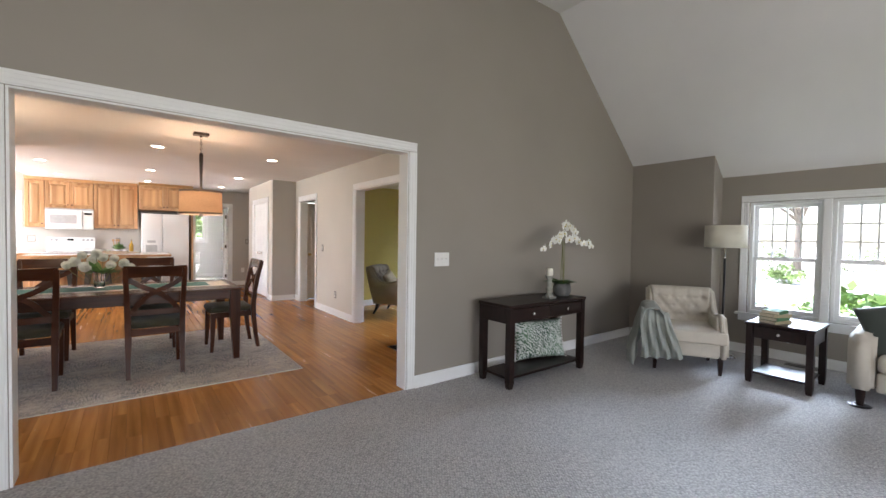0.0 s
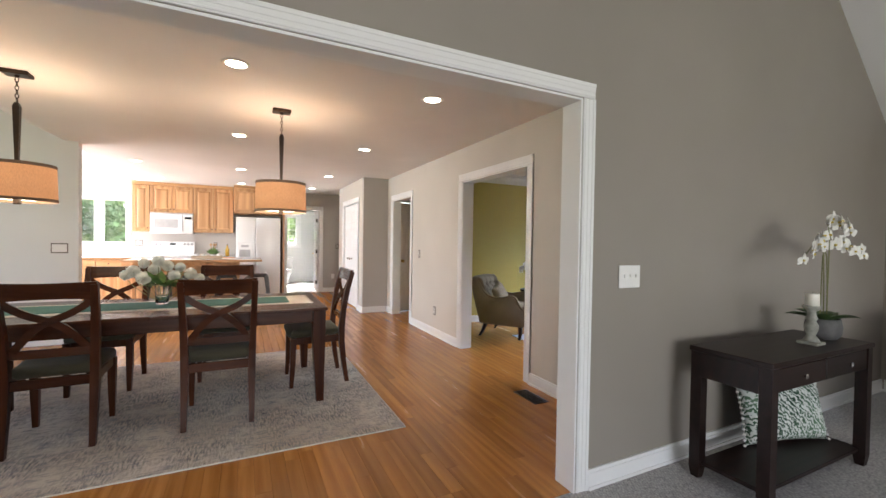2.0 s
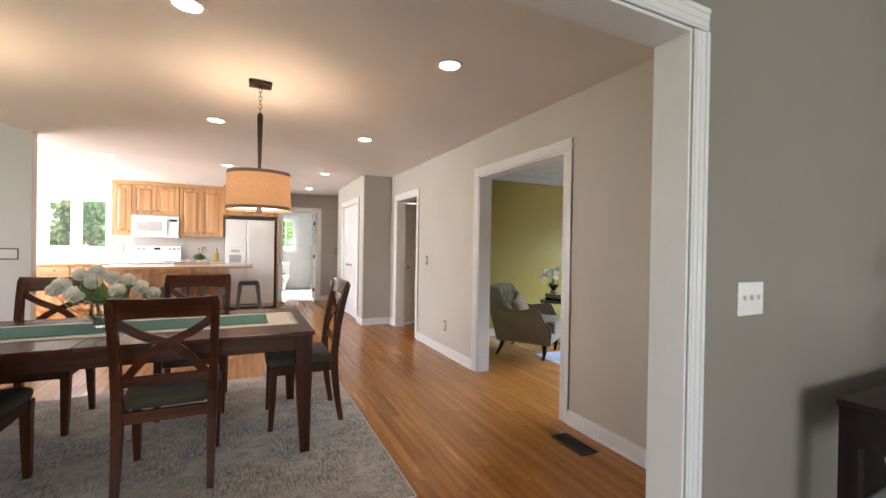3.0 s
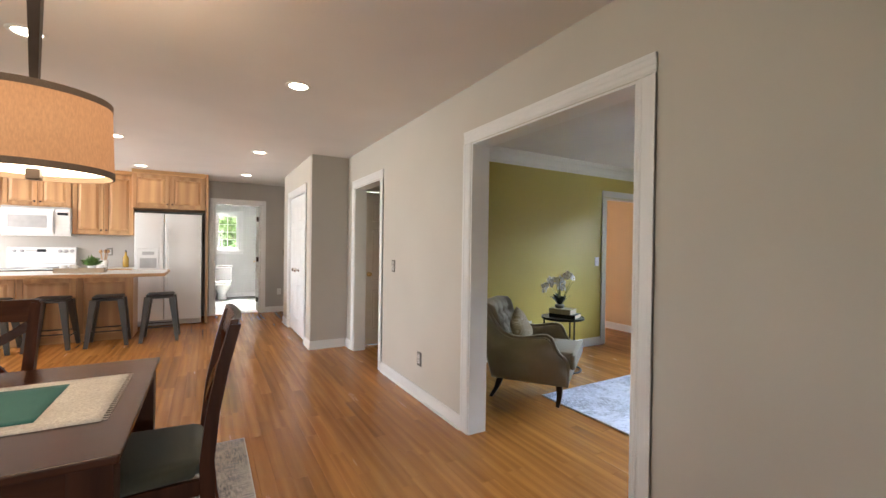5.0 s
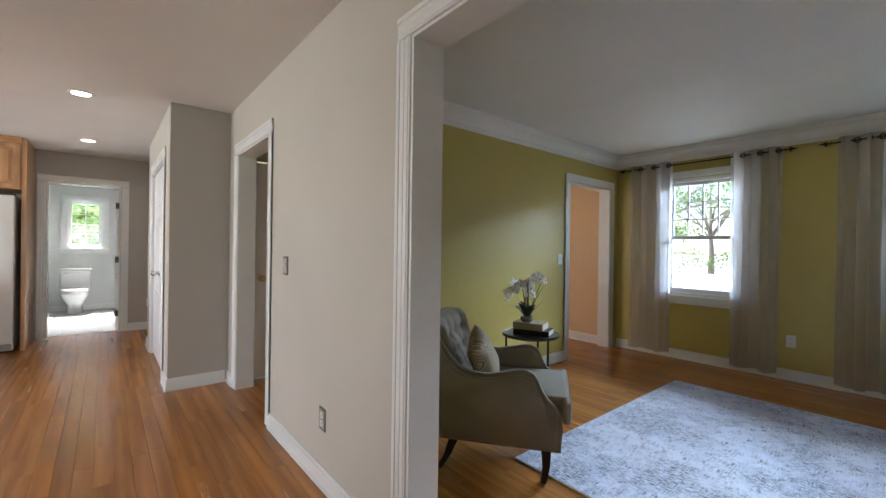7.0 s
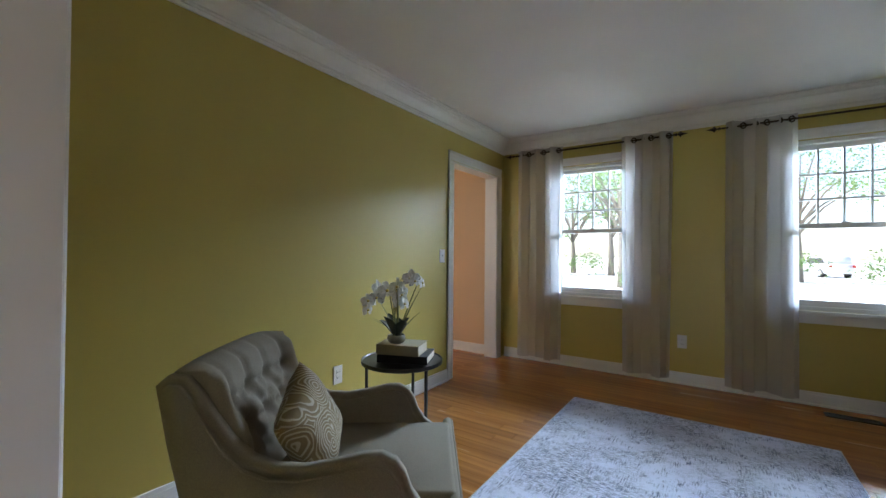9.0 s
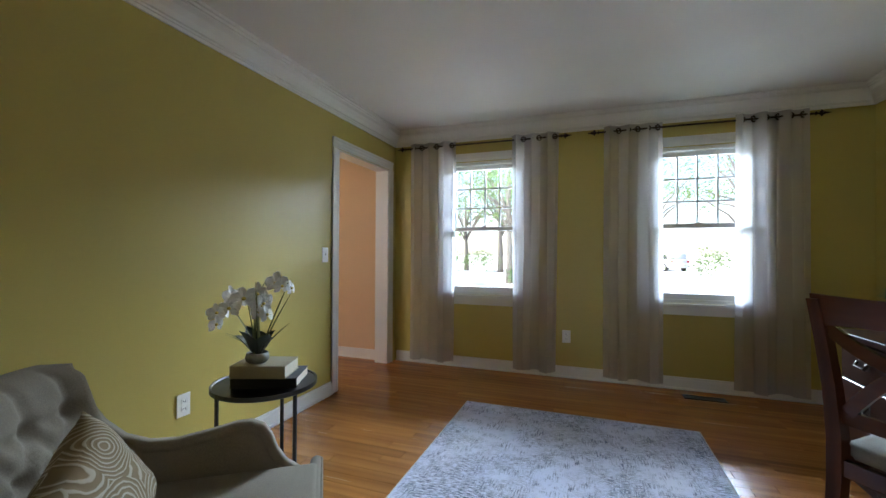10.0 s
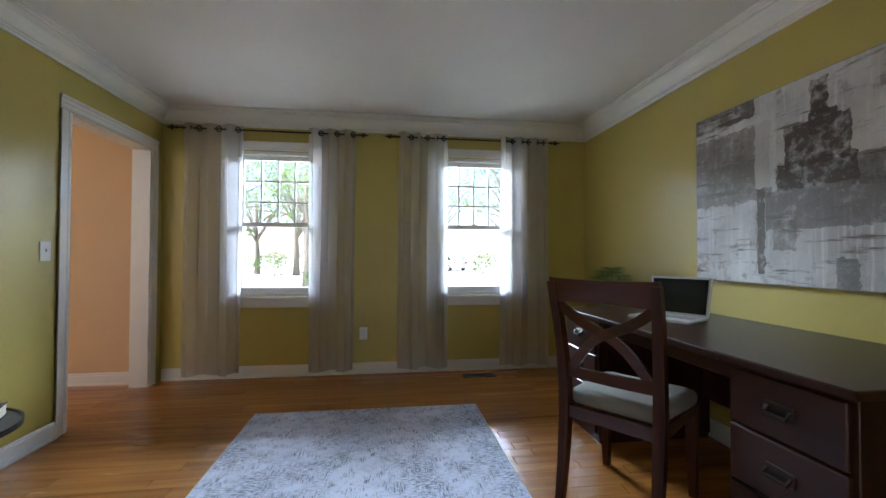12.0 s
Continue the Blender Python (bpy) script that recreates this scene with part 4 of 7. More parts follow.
def leaf_into(bm, root, tip, width, droop=0.0, cup=0.1):
    """A leaf blade with a crease down its middle."""
    root, tip = Vector(root), Vector(tip)
    d = tip - root
    side = d.cross(Vector((0, 0, 1)))
    side = side.normalized() if side.length > 1e-4 else Vector((1, 0, 0))
    up = side.cross(d).normalized()
    n = 6
    rows = []
    for i in range(n + 1):
        t = i / n
        w = width * math.sin(math.pi * (0.08 + 0.92 * t) ** 0.8) * 0.5 if i < n else 0.0005
        p = root + d * t - Vector((0, 0, droop * t * t))
        rows.append([bm.verts.new(p - side * w + up * w * cup), bm.verts.new(p - up * w * cup), bm.verts.new(p + side * w + up * w * cup)])
    for a, b in zip(rows, rows[1:]):
        bm.faces.new((a[0], a[1], b[1], b[0]))
        bm.faces.new((a[1], a[2], b[2], b[1]))


def flower_vase():
    c = thing("flower_vase", pose(-0.365, 5.135, 0.776), "clear glass vase of cream pompom flowers and leaves", "vase")
    prof = [(0.0, 0.0), (0.040, 0.0), (0.044, 0.01), (0.046, 0.08), (0.050, 0.15), (0.056, 0.17), (0.053, 0.17), (0.046, 0.15), (0.042, 0.08), (0.040, 0.014), (0.0, 0.012)]
    v = part("vase", lathe(prof, 28), VASE_G, c, "clear glass vase", True)
    rng = random.Random(3)
    heads = [(-0.22, 0.05, 0.20, 0.045), (0.22, 0.06, 0.17, 0.045), (-0.02, -0.02, 0.30, 0.05), (-0.16, -0.03, 0.23, 0.055), (0.08, -0.06, 0.20, 0.05), (0.17, 0.0, 0.21, 0.052), (-0.09, -0.09, 0.19, 0.056), (0.02, 0.08, 0.26, 0.05), (-0.12, 0.07, 0.28, 0.045), (0.10, 0.06, 0.25, 0.045), (-0.05, 0.02, 0.24, 0.05)]
    for k, (x, y, z, r) in enumerate(heads):
        x, y, z, r = x * 1.12, y * 1.2, z * 1.14, r * 0.95
        bm = bmesh.new()
        # a ball of many small petals
        for i in range(70):
            ph, th = math.acos(1 - 2 * (i + 0.5) / 70), math.pi * (1 + 5 ** 0.5) * i
            n = Vector((math.sin(ph) * math.cos(th), math.sin(ph) * math.sin(th), math.cos(ph)))
            leaf_into(bm, n * r * 0.45, n * r * (0.94 + 0.10 * rng.random()), r * 0.75, 0.0, 0.5)
        h = part("flower_head", bm, POMPOM, c, "cream pompom flower")
        h.location = (x, y, z)
        part("stem", tube(bow((x * 0.12, y * 0.12, 0.02), (x, y, z - r * 0.4), (x * 0.15, y * 0.15, 0.01), 6), 0.0028, 5), STEM, c)
    for k in range(30):
        a = rng.uniform(0, 6.28)
        r0, r1, z = 0.03, rng.uniform(0.09, 0.22), rng.uniform(0.14, 0.30)
        bm = bmesh.new()
        leaf_into(bm, (r0 * math.cos(a), r0 * math.sin(a), 0.15), (r1 * math.cos(a), r1 * math.sin(a), z), 0.06, 0.02)
        part("leaf", bm, LEAF_L, c)
    return c


flower_vase()


def orchid(name, m, pot_r, pot_h, sprays, leaf_len, label, pot_mat, grass=False):
    """A potted moth orchid: sprays is a list of (top x, top y, top z, reach of the arch, blossoms)."""
    c = thing(name, m, label, "plant")
    prof = [(0.0, 0.0), (pot_r * 0.72, 0.0), (pot_r * 0.95, pot_h * 0.25), (pot_r, pot_h * 0.6), (pot_r * 0.9, pot_h), (pot_r * 0.82, pot_h), (pot_r * 0.86, pot_h * 0.8), (0.0, pot_h * 0.8)]
    part("pot", lathe(prof, 28), pot_mat, c, "rounded plant pot", True)
    part("soil", lathe([(0.0, pot_h * 0.82), (pot_r * 0.83, pot_h * 0.84), (0.0, pot_h * 0.9)], 16), SOIL, c)
    rng = random.Random(11)
    for k in range(7):
        a = k * 2.4
        bm = bmesh.new()
        ln = leaf_len * (0.7 + 0.4 * rng.random())
        rise = 0.10 if grass else 0.06
        leaf_into(bm, (0.015 * math.cos(a), 0.015 * math.sin(a), pot_h * 0.9), (ln * math.cos(a), ln * math.sin(a), pot_h + rise * (1 + rng.random())), leaf_len * (0.85 if grass else 0.45), 0.07, 0.25)
        part("leaf", bm, LEAF_D if grass else LEAF, c, "", True)
    if grass:
        for k in range(9):
            a = k * 2.1
            bm = bmesh.new()
            leaf_into(bm, (0.01, 0.0, pot_h * 0.9), (0.16 * math.cos(a), 0.16 * math.sin(a), pot_h + rng.uniform(0.1, 0.36)), 0.012, 0.03, 0.2)
            part("blade", bm, STEM, c)
    for tx, ty, tz, reach, count in sprays:
        sx, sy = rng.uniform(-0.02, 0.02), rng.uniform(-0.015, 0.015)
        stalk = [(sx, sy, pot_h * 0.9), (sx + tx * 0.1, sy + ty * 0.1, tz * 0.5), (sx + tx * 0.35, sy + ty * 0.35, tz * 0.85), (tx * 0.6, ty * 0.6, tz * 0.98), (tx * 0.8, ty * 0.8, tz)]
        arch = [Vector((tx * (0.8 + 0.2 * t) + reach[0] * t, ty + reach[1] * t, tz - reach[2] * t * t)) for t in (0.0, 0.25, 0.5, 0.75, 1.0)]
        part("stalk", tube(stalk + arch, 0.0032, 6, None, 0.6), STEM, c)
        for i in range(count):
            t = (i + 0.3) / count
            seg = min(3, int(t * 4))
            p = arch[seg].lerp(arch[seg + 1], t * 4 - seg) + Vector((rng.uniform(-0.02, 0.02), rng.uniform(-0.035, 0.0), rng.uniform(-0.03, 0.02)))
            face = Vector((rng.uniform(-0.7, 0.7), -1, rng.uniform(-0.3, 0.3))).normalized()
            u = face.cross(Vector((0, 0, 1))).normalized()
            v = u.cross(face)
            bm = bmesh.new()
            size = 0.044 * (1.05 - 0.35 * t) + 0.004
            for ang, w in ((90, 0.8), (215, 0.8), (325, 0.8), (10, 1.3), (170, 1.3)):
                d = u * math.cos(radians(ang)) + v * math.sin(radians(ang))
                sd = d.cross(face)
                q = [p + d * size * a + sd * size * b * w + face * size * h for a, b, h in ((0.05, 0, 0.05), (0.5, 0.42, 0.12), (0.95, 0.25, -0.02), (1.05, 0, -0.06), (0.95, -0.25, -0.02), (0.5, -0.42, 0.12))]
                vs = [bm.verts.new(x) for x in q]
                mid = bm.verts.new(p + d * size * 0.55 + face * size * 0.02)
                for e in range(6):
                    bm.faces.new((vs[e], vs[(e + 1) % 6], mid))
            b = part("blossom", bm, PETAL, c, "white orchid blossom")
            part("lip", ball(size * 0.2, 6, 4, 0.8, 0, p + face * size * 0.12), PETAL_C, b)
    return c


orchid("orchid", pose(3.46, 2.51, 0.74), 0.092, 0.125, [(-0.07, 0.0, 0.60, (-0.30, -0.03, 0.14), 9), (0.08, 0.02, 0.60, (0.42, -0.03, 0.08), 10), (-0.03, -0.02, 0.74, (0.13, -0.05, 0.07), 8), (-0.02, 0.02, 0.64, (-0.12, -0.05, 0.06), 6)], 0.19, "white orchid in a round grey clay pot on the console table", CLAY)
orchid("orchid", pose(4.32, 6.46, 0.664, 0, 0, -20), 0.05, 0.045, [(-0.08, 0.0, 0.30, (-0.11, 0.02, 0.13), 7), (0.06, -0.02, 0.38, (0.07, -0.04, 0.05), 4), (-0.02, -0.02, 0.30, (0.0, -0.06, 0.10), 7)], 0.095, "white orchid with dark leaves on a stack of books", STONE_G, True)


# ---- rugs ----
def rug_mat(name, pale, dark, warm, scale, tilt, fine=85):
    """Distressed weave: short broken threads along and across, gathered in worn patches."""
    m, nt, p = base(name, pale, 0.95)
    p.inputs["Sheen Weight"].default_value = 0.05
    along, across, flat = position(nt, (fine * 2.4, fine * 0.45, 1)), position(nt, (fine * 0.3, fine * 2.0, 1)), position(nt)
    s1, s2 = noise_tex(nt, along, 1.0, 3, 0.6), noise_tex(nt, across, 1.0, 3, 0.6)
    b1, b2 = noise_tex(nt, flat, scale, 7, 0.68), noise_tex(nt, flat, scale * 0.55, 4, 0.55)
    b3 = noise_tex(nt, flat, scale * 5, 5, 0.7)

    def times(a, b):
        n = nt.nodes.new("ShaderNodeMath")
        n.operation = "MULTIPLY"
        nt.links.new(a, n.inputs[0])
        nt.links.new(b, n.inputs[1])
        return n.outputs[0]

    c = mix_rgb(nt, ramp(nt, b2, 0.35, 0.65), pale, warm)
    c = mix_rgb(nt, times(ramp(nt, s1, 0.42, 0.62), ramp(nt, b1, 0.44 + tilt, 0.62 + tilt)), c, dark)
    c = mix_rgb(nt, times(ramp(nt, s2, 0.45, 0.62), ramp(nt, b3, 0.47 + tilt, 0.62 + tilt)), c, scaled(dark, 1.7))
    nt.links.new(c, p.inputs["Base Color"])
    bump(nt, noise_tex(nt, flat, 420, 2), 0.6, 0.003)
    return m


def rug(name, x0, x1, y0, y1, mat, edge, label):
    r = thing(name, pose((x0 + x1) / 2, (y0 + y1) / 2, 0), label, "rug")
    w, d = (x1 - x0) / 2, (y1 - y0) / 2
    part("woven_field", boxes((-w, w, -d, d, 0.0005, 0.010), bevel=0.003), mat, r)
    for q in ((-w - 0.006, w + 0.006, -d - 0.006, -d), (-w - 0.006, w + 0.006, d, d + 0.006), (-w - 0.006, -w, -d, d), (w, w + 0.006, -d, d)):
        part("binding", boxes((*q, 0.0005, 0.009), bevel=0.002), edge, r)
    return r


RUG_EDGE = cloth("rug_binding", (0.55, 0.52, 0.46))
rug("area_rug", -2.10, 1.235, 3.93, 6.30, rug_mat("distressed_rug", (0.52, 0.45, 0.375), (0.12, 0.115, 0.115), (0.40, 0.325, 0.25), 2.6, -0.05, 36), RUG_EDGE, "distressed cream and slate area rug under the dining table")
rug("area_rug", 3.60, 5.935, 4.395, 5.955, rug_mat("blue_grey_rug", (0.72, 0.76, 0.94), (0.09, 0.105, 0.17), (0.77, 0.79, 0.92), 2.4, -0.02, 62), RUG_EDGE, "pale blue-grey distressed rug on the study floor")


# ---- pendant lamps and downlights ----
def pendant(x, y):
    c = thing("pendant_lamp", pose(x, y, 2.44), "bronze pendant lamp with a lit linen drum shade", "lamp", "pendants over the dining table")
    part("canopy", boxes((-0.075, 0.075, -0.055, 0.055, -0.028, 0.0), bevel=0.006), BRONZE, c)
    part("loop", lathe([(0.0, -0.04), (0.012, -0.04), (0.016, -0.028), (0.0, -0.028)], 10), BRONZE, c)
    z = -0.045
    for i in range(6):
        bm = bmesh.new()
        ring = [(0.010 * math.cos(a), 0, 0.017 * math.sin(a)) for a in [k * math.pi / 5 for k in range(11)]]
        tube(ring, 0.0028, 5, bm)
        bmesh.ops.rotate(bm, verts=bm.verts, cent=(0, 0, 0), matrix=Matrix.Rotation(radians(90 * (i % 2)), 3, "Z"))
        bmesh.ops.translate(bm, verts=bm.verts, vec=(0, 0, z - 0.012))
        part("chain_link", bm, BRONZE, c)
        z -= 0.028
    part("rod", sweep(bmesh.new(), [(0, 0, -0.215), (0, 0, -0.24), (0, 0, -0.45), (0, 0, -0.66)], 0.038, 0.038, Vector((0, 1, 0)), [0.5, 1.0, 0.75, 0.5]), BRONZE, c)
    sh = [(0.212, -0.895), (0.205, -0.64)]
    part("shade", lathe([sh[0], sh[1], (sh[1][0] - 0.004, sh[1][1]), (sh[0][0] - 0.004, sh[0][1]), sh[0]], 56), SHADE_LIT, c, "linen drum shade", True)
    for zz, r in ((-0.902, 0.2135), (-0.66, 0.207)):
        part("shade_band", lathe([(r, zz), (r, zz + 0.022), (r - 0.007, zz + 0.022), (r - 0.007, zz), (r, zz)], 56), SHADE_BAND, c)
    part("diffuser", lathe([(0.0, -0.884), (0.198, -0.882), (0.198, -0.878), (0.0, -0.88)], 48), BULB_ON, c, "glowing white diffuser")
    part("finial", boxes((-0.018, 0.018, -0.018, 0.018, -0.922, -0.885), bevel=0.003), BRONZE, c)
    for k in range(3):
        a = k * 2.094
        part("spider_arm", tube([(0, 0, -0.655), (0.2 * math.cos(a), 0.2 * math.sin(a), -0.655)], 0.003, 5), BRONZE, c)
    bulb((x, y, 1.755), 2.6, 0.07)
    return c


pendant(0.505, 5.15)
pendant(-1.215, 5.15)


def downlight(x, y):
    c = thing("downlight", pose(x, y, 2.44), "round white recessed ceiling light, switched on", "ceiling light", "recessed ceiling lights")
    part("trim_ring", lathe([(0.062, -0.001), (0.066, -0.006), (0.084, -0.005), (0.088, 0.0), (0.062, 0.0)], 32), TRIM, c, "", True)
    part("lens", lathe([(0.0, -0.0035), (0.0615, -0.0025), (0.0615, 0.0), (0.0, 0.0)], 32), DOWNLIGHT, c, "glowing lens")
    return c


for x in (-1.24, 0.16, 1.565):
    for y in (4.28, 6.32, 8.77, 10.71):
        if x > -1 or y > 8:
            downlight(x, y)


# ---- wall plates ----
def plate(name, place, normal, w, h, mat, kind, label, gangs=1):
    """A switch or outlet plate; normal is -x, +x, -y or +y."""
    turn = {"-y": 0, "+x": 90, "+y": 180, "-x": -90}[normal]
    c = thing(name, pose(*place, 0, 0, turn), label, kind)
    part("cover", boxes((-w / 2, w / 2, -0.006, 0.0, -h / 2, h / 2), bevel=0.002), mat, c)
    if mat is PLATE_B:
        part("insert", boxes((-w / 2 + 0.011, w / 2 - 0.011, -0.0075, -0.0062, -h / 2 + 0.014, h / 2 - 0.014), bevel=0.0005), PLATE_W if gangs > 1 else PLATE_G, c)
    for g in range(gangs):
        x = (g - (gangs - 1) / 2) * 0.046
        if kind == "switch":
            part("toggle", boxes((x - 0.005, x + 0.005, -0.016, -0.006, -0.004, 0.014), bevel=0.0015), PLATE_W, c)
        else:
            for z in (-0.02, 0.02):
                s = part("socket", boxes((x - 0.016, x + 0.016, -0.0085, -0.006, z - 0.014, z + 0.014), bevel=0.003), PLATE_W, c)
                for q in (-0.006, 0.006):
                    part("slot", boxes((x + q - 0.0012, x + q + 0.0012, -0.0092, -0.0084, z - 0.005, z + 0.005)), BLACK, s)
    return c


plate("light_switch", (2.145, 2.86, 1.125), "-y", 0.165, 0.125, PLATE_W, "switch", "white three-gang light switch on the taupe wall", 3)
plate("light_switch", (2.60, 6.985, 1.115), "-x", 0.075, 0.118, PLATE_B, "switch", "grey metal light switch on the beige wall")
plate("power_outlet", (2.60, 6.40, 0.345), "-x", 0.075, 0.118, PLATE_B, "outlet", "grey metal outlet plate low on the beige wall")
plate("light_switch", (-1.765, 7.66, 1.155), "-y", 0.16, 0.12, PLATE_B, "switch", "metal double switch plate on the pale partition", 2)
plate("light_switch", (5.62, 7.05, 1.135), "-y", 0.075, 0.118, PLATE_W, "switch", "white light switch beside the hall doorway")
plate("power_outlet", (4.425, 7.05, 0.36), "-y", 0.075, 0.118, PLATE_W, "outlet", "white outlet plate on the olive wall")
plate("power_outlet", (6.87, 5.27, 0.38), "-x", 0.075, 0.118, PLATE_W, "outlet", "white outlet plate between the study windows")
plate("power_outlet", (-1.765, 11.77, 1.18), "-y", 0.12, 0.118, PLATE_B, "outlet", "metal double outlet over the kitchen counter", 2)
plate("power_outlet", (-0.36, 11.77, 1.15), "-y", 0.075, 0.118, PLATE_B, "outlet", "metal outlet plate over the kitchen counter")
plate("light_switch", (2.34, 11.77, 1.148), "-y", 0.075, 0.118, PLATE_B, "switch", "metal light switch beside the bathroom door")
plate("power_outlet", (2.24, 11.77, 0.39), "-y", 0.075, 0.118, PLATE_W, "outlet", "white outlet plate beside the bathroom door")


def floor_vent(x, y, lx, ly, mat, label):
    c = thing("floor_vent", pose(x, y, 0), label, "vent")
    for q in ((-lx / 2, lx / 2, -ly / 2, -ly / 2 + 0.015), (-lx / 2, lx / 2, ly / 2 - 0.015, ly / 2), (-lx / 2, -lx / 2 + 0.015, -ly / 2 + 0.015, ly / 2 - 0.015), (lx / 2 - 0.015, lx / 2, -ly / 2 + 0.015, ly / 2 - 0.015)):
        part("frame", boxes((*q, 0.0, 0.006), bevel=0.0015), mat, c)
    # thin black sheet in place of the shade inside the duct
    part("well_shade", boxes((-lx / 2 + 0.015, lx / 2 - 0.015, -ly / 2 + 0.015, ly / 2 - 0.015, 0.0003, 0.001)), BLACK, c)
    n = 14
    along = ly > lx
    span = (ly if along else lx) - 0.03
    for i in range(n):
        u = -span / 2 + span * (i + 0.5) / n
        q = (-lx / 2 + 0.015, lx / 2 - 0.015, u - 0.0035, u + 0.0035) if along else (u - 0.0035, u + 0.0035, -ly / 2 + 0.015, ly / 2 - 0.015)
        part("slat", boxes((*q, 0.001, 0.005)), mat, c)
    return c


floor_vent(2.405, 4.03, 0.14, 0.30, BRONZE, "bronze floor vent grille in the oak floor")
floor_vent(6.67, 4.2, 0.10, 0.30, BRONZE, "bronze floor vent grille below a study window")
floor_vent(5.60, 1.0, 0.10, 0.28, BRONZE, "bronze floor vent grille below the living room window")

# ---- kitchen ----
def panel_door(bm_list, x0, x1, z0, z1, y):
    """Frame-and-raised-panel door whose face is at y, looking to -y."""
    r = 0.055
    rows = [(x0, x0 + r, y, y + 0.02, z0, z1), (x1 - r, x1, y, y + 0.02, z0, z1), (x0 + r, x1 - r, y, y + 0.02, z0, z0 + r), (x0 + r, x1 - r, y, y + 0.02, z1 - r, z1), (x0 + r, x1 - r, y + 0.010, y + 0.018, z0 + r, z1 - r)]
    bm = boxes(*rows, bevel=0.003)
    a, b, c, d = x0 + r + 0.012, x1 - r - 0.012, z0 + r + 0.012, z1 - r - 0.012
    k = 0.03
    lo = [bm.verts.new(p) for p in ((a, y + 0.010, c), (b, y + 0.010, c), (b, y + 0.010, d), (a, y + 0.010, d))]
    hi = [bm.verts.new(p) for p in ((a + k, y + 0.001, c + k), (b - k, y + 0.001, c + k), (b - k, y + 0.001, d - k), (a + k, y + 0.001, d - k))]
    for i in range(4):
        bm.faces.new((lo[i], lo[(i + 1) % 4], hi[(i + 1) % 4], hi[i]))
    bm.faces.new(hi)
    return bm


def cabinet(name, x0, x1, yf, yb, z0, z1, doors, label, knob="low", crown_top=True, drawers=False, toe=0.0, category="cabinet", mat=None):
    c = thing(name, pose((x0 + x1) / 2, (yf + yb) / 2, z0), label, category)
    w, d, h = (x1 - x0) / 2, (yb - yf) / 2, z1 - z0
    hm = mat or HICKORY
    part("body", boxes((-w, w, -d + 0.022, d, toe, h), *([(-w + 0.002, w - 0.002, -d + 0.09, d, 0.0, toe)] if toe else []), bevel=0.002), hm, c)
    top = h - (0.17 if drawers else 0.012)
    n = doors
    for i in range(n):
        a, b = -w + 0.008 + (2 * w - 0.012) * i / n, -w + 0.004 + (2 * w - 0.012) * (i + 1) / n
        dr = part("door", panel_door(None, a, b, toe + 0.012, top, -d), hm, c)
        kx = (b - 0.03 if (i % 2 == 0 and n > 1) else a + 0.03) if n > 1 else b - 0.03
        kz = toe + 0.07 if knob == "low" else top - 0.07
        part("knob", lathe([(0.0, 0.0), (0.006, 0.0), (0.006, 0.012), (0.014, 0.016), (0.012, 0.024), (0.0, 0.027)], 12), BRONZE, dr).matrix_basis = pose(kx, -d, kz, 90)
        if drawers:
            f = part("drawer_front", boxes((a, b, -d, -d + 0.02, h - 0.155, h - 0.012), bevel=0.004), HICKORY_X, c)
            part("knob", lathe([(0.0, 0.0), (0.006, 0.0), (0.006, 0.012), (0.014, 0.016), (0.012, 0.024), (0.0, 0.027)], 12), BRONZE, f).matrix_basis = pose((a + b) / 2, -d, h - 0.083, 90)
    if crown_top:
        bm = bmesh.new()
        prof = [(0.0, 0.0), (0.012, 0.0), (0.02, 0.018), (0.045, 0.042), (0.05, 0.058), (0.0, 0.058)]
        for i in range(len(prof) - 1):
            (p0, q0), (p1, q1) = prof[i], prof[i + 1]
            vs = [bm.verts.new(p) for p in ((-w - p0 * 0, -d - p0 + 0.02, h + q0), (w + p0 * 0, -d - p0 + 0.02, h + q0), (w + p1 * 0, -d - p1 + 0.02, h + q1), (-w - p1 * 0, -d - p1 + 0.02, h + q1))]
            bm.faces.new(vs)
        box(bm, -w, w, -d + 0.0205, d, h + 0.0005, h + 0.055)
        part("crown", bm, HICKORY_X, c)
    return c


U = "hickory upper cabinet with raised-panel "
cabinet("upper_cabinet", -1.82, -1.522, 11.44, 11.768, 1.42, 2.378, 1, U + "door beside the kitchen windows")
cabinet("upper_cabinet", -1.52, -0.762, 11.44, 11.768, 1.82, 2.378, 2, U + "doors above the microwave")
cabinet("upper_cabinet", -0.76, -0.002, 11.44, 11.768, 1.42, 2.378, 2, U + "doors above the counter")
cabinet("fridge_cabinet", 0.012, 0.985, 11.06, 11.768, 1.845, 2.378, 2, U + "doors above the refrigerator")
panel = thing("fridge_surround", pose(1.003, 11.38, 0), "tall hickory board standing beside the refrigerator", "cabinet")
part("board", boxes((-0.014, 0.026, -0.33, 0.385, 0.0, 2.436), bevel=0.002), HICKORY, panel)
cabinet("base_cabinet", -3.1, -2.33, 11.16, 11.768, 0.0, 0.862, 2, "hickory base cabinet with drawers below the kitchen windows", "high", False, True, 0.09)
cabinet("base_cabinet", -2.328, -1.54, 11.16, 11.768, 0.0, 0.862, 2, "hickory base cabinet with drawers beside the range", "high", False, True, 0.09)
cabinet("base_cabinet", -0.752, 0.02, 11.16, 11.768, 0.0, 0.862, 2, "hickory base cabinet between range and refrigerator", "high", False, True, 0.09)


